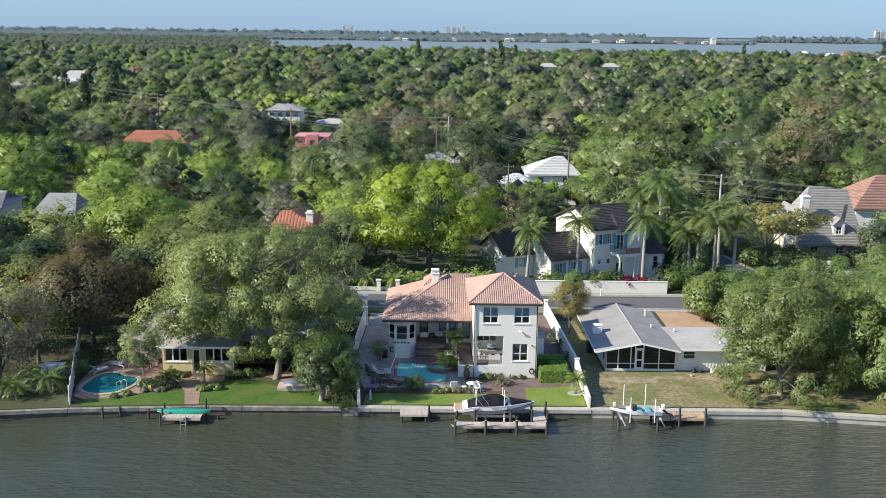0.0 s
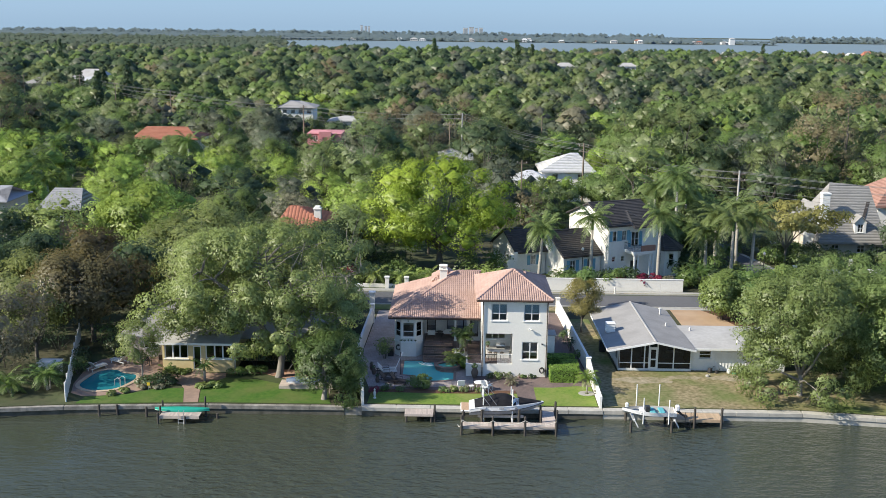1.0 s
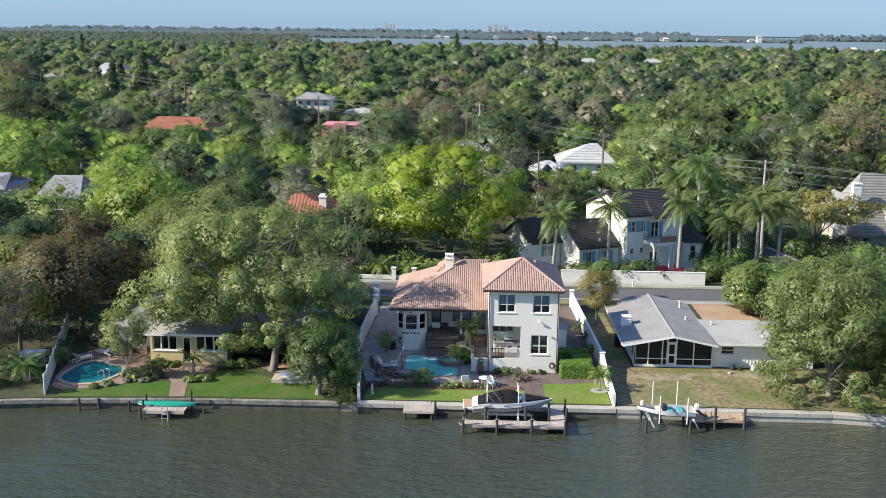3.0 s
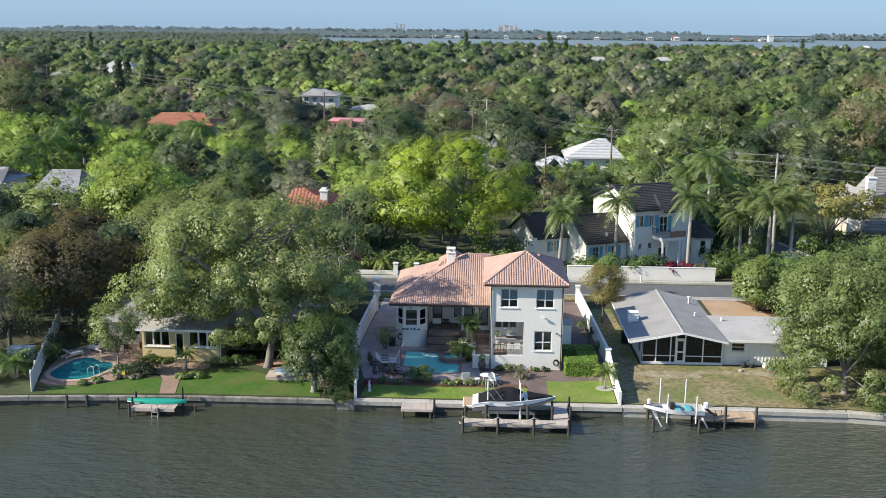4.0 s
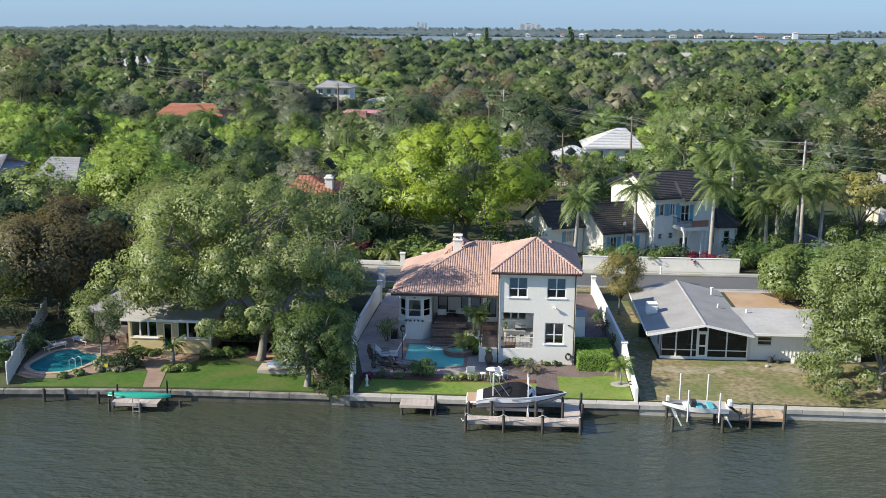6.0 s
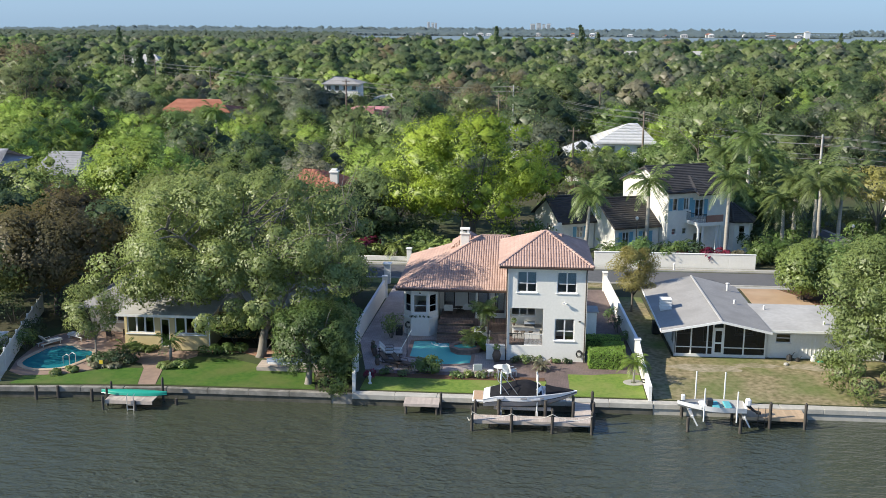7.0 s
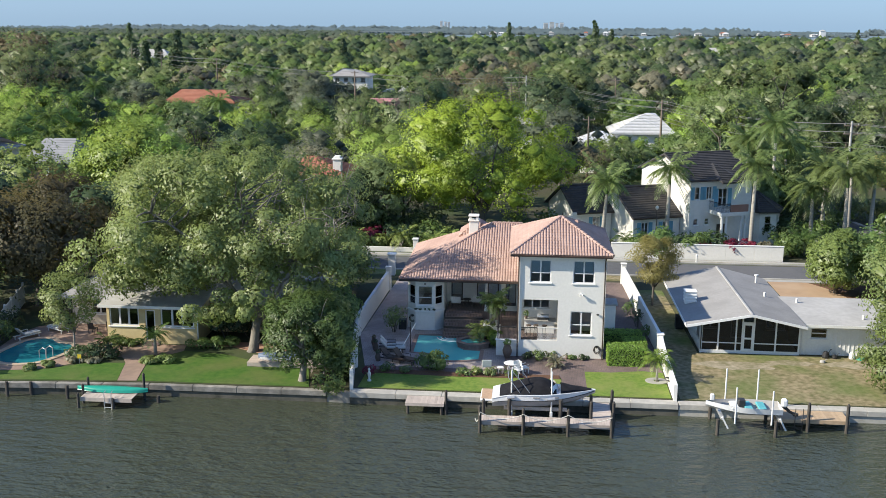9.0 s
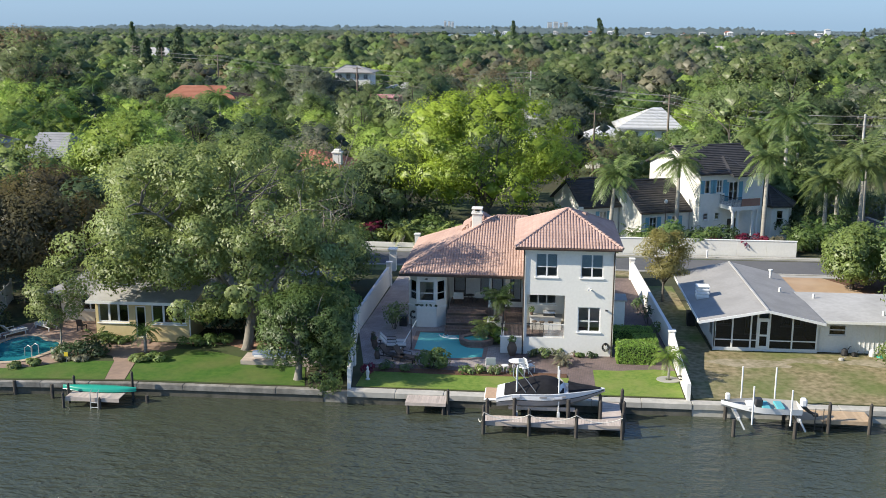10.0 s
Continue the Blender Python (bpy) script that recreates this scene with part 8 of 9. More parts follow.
def deck(parent, x0, x1, y0, y1, z, along="x", pw=0.14, material="wood", th=0.045):
    """Boards laid across, each one its own."""
    L = (x1 - x0) if along == "x" else (y1 - y0)
    n = max(1, round(L / pw))
    for i in range(n):
        a, b = i * L / n + 0.005, (i + 1) * L / n - 0.005
        bm = B()
        if along == "x":
            box(bm, x0 + a, x0 + b, y0, y1, z - th, z)
        else:
            box(bm, x0, x1, y0 + a, y0 + b, z - th, z)
        part("board", bm, M[material], parent)


D = thing("boat_dock", "U-shaped wooden boat dock on dark pilings", "dock", (13.4, -3.4, 0))
ZD = 0.72
deck(D, 9.6, 17.3, -3.35, -2.5, ZD, "x", 0.15)
deck(D, 16.25, 17.3, -2.49, 0.27, ZD, "y", 0.15)
for a in ((9.6, 17.3, -3.4, -3.355), (9.6, 16.25, -2.49, -2.45)):
    part("beam", box(B(), a[0], a[1], a[2], a[3], ZD - 0.24, ZD + 0.005), M["wood"], D)
part("beam", box(B(), 17.305, 17.35, -3.4, 0.27, ZD - 0.24, ZD + 0.005), M["wood"], D)
part("beam", box(B(), 16.2, 16.245, -2.44, 0.27, ZD - 0.24, ZD + 0.005), M["wood"], D)
for x, y, z in ((9.55, -3.5, 1.75), (12.1, -3.5, 1.65), (14.72, -3.5, 1.7), (17.25, -3.5, 1.6), (9.7, -2.3, 1.7), (16.15, -1.1, 1.75), (17.45, -0.5, 1.9), (16.1, -2.3, 1.8), (17.45, -2.0, 1.7)):
    piling(x, y, z, D)
for (a, b) in (((9.55, -3.5, 1.35), (12.1, -3.5, 1.3)), ((12.1, -3.5, 1.3), (14.72, -3.5, 1.35)), ((14.72, -3.5, 1.35), (17.25, -3.5, 1.3)), ((9.55, -3.5, 1.3), (9.25, -3.0, 0.75))):
    a, b = Vector(a), Vector(b)
    bm = B(); tube(bm, [a.lerp(b, k / 8) + Vector((0, -0.12, -0.35 * 4 * (k / 8) * (1 - k / 8))) for k in range(9)], 0.025, 5); part("rope", bm, M["rope"], D, "slack white mooring rope")

LF = thing("boat_lift", "galvanised boat lift with white guide poles", "boat lift", (12.9, -1.2, 0))
for x in (11.25, 14.3):
    for y in (-2.2, 0.05):
        piling(x, y, 1.75, LF, 0.15, False)
    part("cradle_beam", box(B(), x - 0.09, x + 0.09, -2.15, 0.0, 0.66, 0.84, 0.01), M["galv"], LF)
for y in (-1.7, -0.5):
    part("bunk", box(B(), 10.9, 14.7, y - 0.07, y + 0.07, 0.84, 1.06, 0.02), M["wood"], LF)
for x in (11.35, 13.75):
    bm = B(); tube(bm, ((x, -1.95, 0.5), (x, -1.95, 3.4)), 0.045, 8); box(bm, x - 0.08, x + 0.08, -2.03, -1.87, 0.55, 0.85, 0.01); part("guide_pole", bm, M["pvc"], LF)
    bm = B(); tube(bm, ((x, 0.12, 0.5), (x, 0.12, 2.9)), 0.045, 8); part("guide_pole", bm, M["pvc"], LF)
    bm = B(); tube(bm, ((x - 0.25, -2.2, 1.75), (x + 0.2, -2.2, 1.8)), 0.10, 8); part("lift_motor", bm, M["galv"], LF)


def hull_ring(s, L, W, zk, zs, bow):
    """Half sections of a hull at s from stern to bow: keel, chine, band, gunwale."""
    x = L * s
    b = W * (0.90 + 0.10 * math.sin(math.pi * min(1, s * 1.4))) * (1 - max(0, (s - 0.42) / 0.58) ** 1.9)
    k = zk + bow * max(0, (s - 0.48) / 0.52) ** 1.9
    g = zs + 0.16 * s ** 1.6 - 0.5 * max(0, zs - 0.5) * max(0, 1 - s / 0.2) ** 1.4
    c = k + (g - k) * (0.30 + 0.10 * s)
    m = c + (g - c) * (0.50 - 0.10 * s)
    return x, (0.0, k), (b * 0.88, c), (b * 0.975, m), (b, g)


def loft(bm, rows):
    vs = [[bm.verts.new(p) for p in r] for r in rows]
    for r0, r1 in zip(vs, vs[1:]):
        for i in range(len(r0) - 1):
            try:
                bm.faces.new((r0[i], r0[i + 1], r1[i + 1], r1[i]))
            except ValueError:
                pass
    return vs


def strip(bm, L, W, zk, zs, bow, i, j, n=22):
    for sd in (1, -1):
        rows = []
        for a in range(n + 1):
            x, *q = hull_ring(a / n * 0.998, L, W, zk, zs, bow)
            rows.append([(x, sd * q[i][0], q[i][1]), (x, sd * q[j][0], q[j][1])])
        loft(bm, rows)


def sport_boat(base, L=6.2, W=1.12):
    t = thing("sport_boat", "white sport boat with grey band under black cover", "boat", base, local=True)
    zk, zs, bow = 0.0, 1.02, 1.00
    for nm, i, j, m in (("hull_bottom", 0, 1, "gelcoat"), ("hull_band", 1, 2, "hullgrey"), ("hull_top", 2, 3, "gelcoat")):
        bm = B(); strip(bm, L, W, zk, zs, bow, i, j); bmesh.ops.remove_doubles(bm, verts=bm.verts, dist=0.001)
        part(nm, bm, M[m], t, smooth=True)
    bm = B()
    x, *q = hull_ring(0, L, W, zk, zs, bow)
    v = [bm.verts.new((0, y, z)) for y, z in q] + [bm.verts.new((0, -y, z)) for y, z in reversed(q[1:])]
    bm.faces.new(v); part("transom", bm, M["gelcoat"], t)
    # rounded rub rail and foredeck
    bm = B()
    for sd in (1, -1):
        tube(bm, [(hull_ring(a / 24 * 0.998, L, W, zk, zs, bow)[0], sd * hull_ring(a / 24 * 0.998, L, W, zk, zs, bow)[4][0], hull_ring(a / 24 * 0.998, L, W, zk, zs, bow)[4][1]) for a in range(25)], 0.03, 6)
    part("rub_rail", bm, M["gelcoat"], t)
    bm = B()
    rows = []
    for a in range(25):
        s = a / 24 * 0.998
        x, *q = hull_ring(s, L, W, zk, zs, bow)
        b, g = q[3]
        rows.append([(x, b * u, g + 0.015 * (1 - u * u)) for u in np.linspace(-1, 1, 9)])
    loft(bm, rows); part("deck", bm, M["gelcoat"], t, smooth=True)
    # fitted cover with two humps: cockpit and bow
    for nm, s0, s1, hh in (("cockpit_cover", 0.07, 0.62, 0.66), ("bow_cover", 0.66, 0.96, 0.32)):
        bm = B(); rows = []
        for a in range(19):
            f = a / 18
            s = s0 + (s1 - s0) * f
            x, *q = hull_ring(s, L, W, zk, zs, bow)
            b, g = q[3]
            h = hh * (math.sin(math.pi * min(1, 0.05 + f * 0.93) ** 1.7) ** 0.6 if nm == "cockpit_cover" else (1 - f * 0.85) * (0.8 + 0.2 * math.cos(f * 3)))
            rows.append([(x, b * 0.95 * u, g + 0.045 + h * max(0, 1 - abs(u) ** 2.6) + 0.012 * math.sin(9 * f + 3 * u)) for u in np.linspace(-1, 1, 13)])
        loft(bm, rows); part(nm, bm, M["canvas"], t, "black fitted canvas cover", smooth=True)
    # dark line and side vent along the topsides
    bm = B()
    for sd in (1, -1):
        rows = [hull_ring(a / 24 * 0.97 + 0.02, L, W, zk, zs, bow) for a in range(25)]
        tube(bm, [(q[0], sd * (q[3][0] + 0.012), q[3][1] + 0.015) for q in rows], 0.022, 5)
    part("side_stripe", bm, M["rubber"], t, "dark stripe along the hull")
    for x0 in (2.45, 3.55):
        q = hull_ring(x0 / L, L, W, zk, zs, bow)
        part("side_mark", box(B(), x0, x0 + 0.42, -q[4][0] - 0.012, -q[4][0] + 0.02, q[4][1] - 0.20, q[4][1] - 0.10, 0.01), M["hullgrey"], t)
    # low windscreen between the two covers
    bm = B(); rows = []
    for u in np.linspace(-1, 1, 11):
        rows.append([(4.05 - 0.35 * u * u, 0.86 * u, 1.12), (3.80 - 0.35 * u * u, 0.82 * u, 1.52)])
    loft(bm, rows); part("windscreen_frame", bm, M["gelcoat"], t, smooth=True)
    # swim platform
    bm = B(); box(bm, -0.72, 0.0, -0.95, 0.95, 0.52, 0.66, 0.05); part("swim_platform", bm, M["gelcoat"], t)
    bm = B(); box(bm, -0.66, -0.04, -0.85, 0.85, 0.662, 0.685, 0.01); part("platform_mat", bm, M["teak"], t, "tan deck mat")
    bm = B(); tube(bm, ((-0.3, 0, 0.5), (-0.45, 0, 0.1), (-0.35, 0, -0.2)), (0.14, 0.12, 0.05), 8); part("stern_drive", bm, M["rubber"], t)
    # folded frame over the cockpit
    for x0 in (1.7, 2.3):
        bm = B()
        for sd in (1, -1):
            tube(bm, ((x0, sd * 1.0, 1.1), (x0 - 0.75, sd * 1.0, 2.1)), 0.022, 5)
        tube(bm, ((x0 - 0.75, -1.0, 2.1), (x0 - 0.75, 1.0, 2.1)), 0.022, 5)
        part("canopy_bow", bm, M["galv"], t, "steel canopy hoop")
    return t


sport_boat((10.2, -1.05, 0.88))

D = thing("small_dock", "small grey wooden landing by the seawall", "dock", (6, 0, 0))
deck(D, 4.8, 7.2, -0.95, 0.27, 0.74, "x", 0.15)
part("beam", box(B(), 4.8, 7.2, -1.0, -0.955, 0.55, 0.745), M["wood"], D)
for x, z in ((4.95, 0.68), (7.05, 0.68), (7.32, 1.6)):
    piling(x, -0.85 if z < 1 else -0.8, z, D, 0.12, z > 1)

# skiff on its lift, and the tan dock
LF = thing("skiff_lift", "small boat lift on grey pilings", "boat lift", (25.2, -1.2, 0))
for x in (23.5, 26.85):
    for y in (-2.4, 0.2):
        piling(x, y, 1.0, LF, 0.14, False)
    part("cradle_beam", box(B(), x + 0.25, x + 0.43, -2.0, 0.3, 0.78, 0.95, 0.01), M["galv"], LF)
    m0 = pose(x + 0.5, -1.98, 0.62, 0, -28, 0)
    part("lift_arm", box(B(), -0.05, 0.05, -0.07, 0.07, -0.40, 0.40, 0.01, m0), M["pvc"], LF, "white inclined lift arm")
for x, y, z in ((24.35, 0.2, 3.25), (24.5, -2.3, 2.95), (26.25, 0.2, 3.25), (26.6, -2.3, 2.8)):
    bm = B(); tube(bm, ((x, y, 0.7), (x, y, z)), 0.048, 8); part("guide_pole", bm, M["pvc"], LF)


def skiff(base, L=4.4, W=0.82):
    t = thing("skiff", "small open white skiff with outboard motor", "boat", base, rz=180, local=True)
    for nm, i, j, m in (("hull_bottom", 0, 1, "gelcoat"), ("hull_side", 1, 3, "gelcoat")):
        bm = B(); strip(bm, L, W, 0, 0.52, 0.34, i, j); bmesh.ops.remove_doubles(bm, verts=bm.verts, dist=0.001)
        part(nm, bm, M[m], t, smooth=True)
    bm = B(); rows = []
    for a in range(23):
        x, *q = hull_ring(a / 22 * 0.998, L, W, 0, 0.52, 0.34)
        rows.append([(x, q[3][0] * u, q[3][1] - 0.25 * (1 - u ** 4)) for u in np.linspace(-1, 1, 11)])
    loft(bm, rows); part("floor", bm, M["walkway"], t)
    bm = B(); v = [bm.verts.new((0, y, z)) for y, z in ((-0.74, 0.52), (-0.6, 0.2), (0, 0), (0.6, 0.2), (0.74, 0.52))]; bm.faces.new(v); part("transom", bm, M["gelcoat"], t)
    bm = B(); box(bm, -0.38, -0.02, -0.2, 0.2, 0.45, 0.95, 0.09); part("motor_cowl", bm, M["motor"], t, "white outboard cowl")
    bm = B(); tube(bm, ((-0.15, 0, 0.5), (-0.55, 0, 0.15), (-0.95, 0, -0.05)), (0.11, 0.09, 0.06), 8); box(bm, -1.05, -0.75, -0.12, 0.12, -0.1, 0.05, 0.02); part("motor_leg", bm, M["rubber"], t)
    for x, m in ((0.9, "aqua"), (1.7, "aqua"), (2.5, "white_paint")):
        bm = B(); box(bm, x, x + 0.45, -0.62, 0.62, 0.36, 0.50, 0.03); part("seat", bm, M[m], t)
    bm = B(); box(bm, 2.1, 2.5, -0.25, 0.25, 0.3, 0.85, 0.04); part("console", bm, M["iron"], t)
    bm = B(); box(bm, 3.9, 4.15, -0.12, 0.12, 0.7, 1.1, 0.05); part("bow_box", bm, M["pvc"], t)
    return t


skiff((27.35, -1.1, 0.98))
D = thing("tan_dock", "tan plank dock with dark pilings", "dock", (29.3, 0, 0))
deck(D, 27.0, 31.4, -1.2, 0.31, 0.70, "x", 0.15, "tanwood")
part("beam", box(B(), 27.0, 31.4, -1.25, -1.205, 0.48, 0.705), M["tanwood"], D)
for x, z in ((27.5, 0.65), (28.95, 1.85), (31.2, 1.85)):
    piling(x, -1.36 if z > 1 else -1.1, z, D, 0.13, z > 1)
bm = B()
for x in (28.2, 28.65):
    tube(bm, ((x, -1.29, -0.5), (x, -1.29, 1.4)), 0.025, 6)
for z in (-0.1, 0.2, 0.5):
    tube(bm, ((28.2, -1.29, z), (28.65, -1.29, z)), 0.02, 6)
part("ladder", bm, M["piling"], D, "dark dock ladder")

# left dock with canoe
D = thing("canoe_dock", "small weathered dock with ladder", "dock", (-13.9, -1.4, 0))
deck(D, -15.5, -12.2, -1.95, 0.05, 0.66, "x", 0.15)
part("beam", box(B(), -15.5, -12.2, -2.0, -1.955, 0.42, 0.665), M["wood"], D)
for x, y, z in ((-15.6, -2.05, 1.0), (-15.6, -0.5, 1.5), (-15.6, -1.3, 1.3), (-12.1, -0.1, 1.75), (-13.35, -2.08, 0.75)):
    piling(x, y, z, D, 0.11)
bm = B()
for x in (-13.9, -13.45):
    tube(bm, ((x, -2.1, -0.5), (x, -2.1, 1.05), (x, -1.85, 1.1)), 0.03, 6)
for z in (-0.2, 0.1, 0.4):
    tube(bm, ((-13.9, -2.1, z), (-13.45, -2.1, z)), 0.025, 6)
part("ladder", bm, M["galv"], D, "pale metal ladder")
t = thing("canoe", "upturned green canoe on the dock", "canoe", (-13.9, -0.75, 0.67), local=True)
bm = B(); rows = []
for a in range(21):
    f = a / 20 * 2 - 1
    w, h = 0.38 * (1 - abs(f) ** 2.4) + 0.01, 0.27 - 0.03 * f * f
    rows.append([(f * 2.3, w * math.cos(u), 0.05 + h * math.sin(u) ** 0.7) for u in np.linspace(0, math.pi, 11)])
loft(bm, rows); part("shell", bm, M["kayakgreen"], t, smooth=True)
bm = B()
for sd in (1, -1):
    tube(bm, [(f * 2.3, sd * (0.38 * (1 - abs(f) ** 2.4) + 0.01), 0.05) for f in np.linspace(-1, 1, 15)], 0.025, 5)
part("gunwale", bm, M["kayakgreen"], t)
for x, y, z in ((-37, -2.1, 1.3), (-29.6, -1.5, 1.15), (-19.6, -0.2, 0.9), (-11.0, -0.7, 0.45), (-21.0, -0.6, 1.0), (-17.0, -0.6, 0.9)):
    t = thing("mooring_post", "weathered mooring post in the water", "post", (x, y, 0), "mooring posts")
    bm = B(); tube(bm, ((x, y, -1.4), (x + 0.03, y, z)), (0.12, 0.10), 9); part("post", bm, M["piling"], t)

# low deck and gear under the oak
t = thing("low_platform", "low grey wooden platform on the lawn", "platform", (-3.9, 5.0, GZ))
deck(t, -6.6, -1.9, 4.3, 5.9, GZ + 0.32, "y", 0.16)
part("beam", box(B(), -6.6, -1.9, 4.24, 4.295, GZ + 0.05, GZ + 0.31), M["wood"], t)
for x in (-6.4, -4.2, -2.1):
    part("leg", box(B(), x - 0.06, x + 0.06, 4.4, 5.8, GZ - 0.05, GZ + 0.27), M["wood"], t)
t = thing("covered_dinghy", "dinghy under a crumpled blue tarpaulin", "boat", (-4.2, 5.5, GZ + 0.33), local=True)
bm = B(); rows = []
for a in range(17):
    f = a / 16 * 2 - 1
    rows.append([(f * 1.9, 0.55 * (1 - 0.6 * abs(f) ** 3) * math.cos(u), (0.42 - 0.15 * f * f + 0.05 * math.sin(7 * f + 4 * u)) * math.sin(u) ** 0.8) for u in np.linspace(0, math.pi, 9)])
loft(bm, rows); part("tarpaulin", bm, M["blue"], t, smooth=True)
part("gunwale_board", box(B(), -1.7, 1.8, -0.62, -0.5, 0.0, 0.12, 0.01), M["white_paint"], t)
t = thing("wooden_bench", "weathered wooden garden bench", "bench", (-1.6, 3.6, GZ), local=True)
part("seat", box(B(), -0.5, 0.5, -0.2, 0.2, 0.40, 0.46, 0.01), M["wood"], t); part("backrest", box(B(), -0.5, 0.5, 0.18, 0.23, 0.46, 0.85, 0.01), M["wood"], t)
for x in (-0.42, 0.42):
    for y in (-0.15, 0.15):
        part("leg", box(B(), x - 0.04, x + 0.04, y - 0.04, y + 0.04, -0.02, 0.40), M["wood"], t)


# ---------------------------------------------------------------- terrace furniture
def lounger(base, rz, fm, cm, label):
    t = thing("sun_lounger", label, "sun lounger", base, "sun loungers", rz, local=True)
    part("frame", box(box(B(), -0.95, 0.95, -0.33, -0.28, 0.26, 0.32), -0.95, 0.95, 0.28, 0.33, 0.26, 0.32), M[fm], t)
    for x in (-0.8, 0.75):
        for y in (-0.3, 0.3):
            part("leg", box(B(), x - 0.025, x + 0.025, y - 0.025, y + 0.025, -0.02, 0.26), M[fm], t)
    part("mattress", box(B(), -0.35, 0.95, -0.29, 0.29, 0.32, 0.42, 0.03), M[cm], t)
    part("backrest", box(B(), -0.72, 0.0, -0.29, 0.29, -0.05, 0.05, 0.03, pose(-0.35, 0, 0.40, 0, 48, 0)), M[cm], t)
    for y in (-0.33, 0.33):
        bm = B(); tube(bm, ((-0.35, y, 0.3), (-0.35, y, 0.58), (0.25, y, 0.58), (0.3, y, 0.3)), 0.022, 6); part("armrest", bm, M[fm], t)


lounger((2.6, 9.3, GZ), 8, "bronze", "cushion", "dark-framed sun lounger with pale cushion")
lounger((2.7, 8.5, GZ), 6, "bronze", "cushion", "dark-framed sun lounger with pale cushion")
lounger((3.0, 6.4, GZ), -20, "bronze", "wicker", "dark sling lounger beside the pool")
lounger((3.9, 6.2, GZ), -25, "bronze", "wicker", "dark sling lounger beside the pool")


def chair(base, rz, m, label, group, w=0.5, cm=None):
    t = thing("patio_chair", label, "chair", base, group, rz, local=True)
    part("seat", box(B(), -w / 2, w / 2, -w / 2, w / 2, 0.40, 0.46, 0.015), M[cm or m], t)
    part("backrest", box(B(), -w / 2, w / 2, -0.02, 0.03, 0, 0.5, 0.015, pose(0, w / 2 - 0.02, 0.46, -12, 0, 0)), M[cm or m], t)
    for x in (-w / 2 + 0.03, w / 2 - 0.03):
        for y in (-w / 2 + 0.03, w / 2 - 0.03):
            part("leg", box(B(), x - 0.02, x + 0.02, y - 0.02, y + 0.02, -0.02, 0.40), M[m], t)
        part("armrest", box(B(), x - 0.025, x + 0.025, -w / 2, w / 2, 0.62, 0.65, 0.01), M[m], t)
    return t


def table(base, r, h, m, label):
    t = thing("patio_table", label, "table", base, local=True)
    part("tabletop", lathe(B(), ((r - 0.02, h - 0.04), (r, h - 0.03), (r, h - 0.01), (r - 0.02, h)), (0, 0, 0), 20), M[m], t)
    for k in range(4):
        a = math.pi / 4 + k * math.pi / 2
        part("leg", tube(B(), ((r * 0.75 * math.cos(a), r * 0.75 * math.sin(a), -0.02), (r * 0.5 * math.cos(a), r * 0.5 * math.sin(a), h - 0.04)), 0.022, 6), M[m], t)


chair((9.55, 5.0, GZ), 185, "white_paint", "white metal garden chair", "white garden chairs", 0.62)
chair((12.05, 4.9, GZ), 120, "white_paint", "white metal garden chair", "white garden chairs")
chair((11.7, 4.4, GZ), 30, "white_paint", "white metal garden chair", "white garden chairs")
table((11.2, 4.9, GZ), 0.5, 0.72, "white_paint", "round white metal garden table")
table((10.5, 4.6, GZ), 0.24, 0.5, "white_paint", "small white metal side table")
chair((6.7, 15.6, 2.3), 180, "wicker", "brown wicker porch armchair with pale cushion", "porch chairs", 0.75, "cushion")
chair((8.3, 16.0, 2.3), 180, "wicker", "brown wicker porch armchair with pale cushion", "porch chairs", 0.75, "cushion")
table((7.5, 16.2, 2.3), 0.35, 0.5, "wicker", "low brown wicker porch table")
for x in (12.3, 12.8, 13.4):
    t = thing("bar_stool", "dark metal bar stool at the counter", "stool", (x, 9.7, 2.05), "bar stools", local=True)
    part("seat", lathe(B(), ((0.17, 0.70), (0.19, 0.72), (0.19, 0.75), (0.17, 0.77))), M["wicker"], t)
    for k in range(4):
        a = k * math.pi / 2 + 0.78
        part("leg", tube(B(), ((0.2 * math.cos(a), 0.2 * math.sin(a), 0), (0.13 * math.cos(a), 0.13 * math.sin(a), 0.71)), 0.018, 5), M["iron"], t)
t = thing("barbecue_grill", "dark covered barbecue grill on the loggia counter", "grill", (13.3, 10.5, 3.03), local=True)
part("body", box(B(), -0.4, 0.4, -0.25, 0.25, 0, 0.18, 0.02), M["iron"], t); part("lid", tube(B(), ((-0.4, 0, 0.18), (0.4, 0, 0.18)), 0.2, 10), M["galv"], t)
t = thing("flower_pot", "potted plant on the loggia counter", "pot plant", (12.1, 10.5, 3.03), local=True)
part("pot", lathe(B(), ((0.09, 0), (0.13, 0.2), (0.11, 0.2))), M["clay"], t)
V, Fq = leaves(np.random.default_rng(3), [(0, 0, 0.4, 0.22)], 60, 0.09); link("foliage", mesh_np("foliage", V, Fq, [M["green"]]), t)


def urn(base, s, label, plant="green"):
    t = thing("urn", label, "urn", base, local=True)
    part("body", lathe(B(), [(r * s, z * s) for r, z in ((0.16, 0), (0.20, 0.05), (0.31, 0.35), (0.33, 0.55), (0.24, 0.82), (0.20, 0.90), (0.25, 0.97), (0.20, 0.98))]), M["clay"], t, smooth=True)
    V, Fq = leaves(np.random.default_rng(5), [(0, 0, 1.15 * s, 0.28 * s)], 60, 0.11 * s); link("plant", mesh_np("plant", V, Fq, [M[plant]]), t)


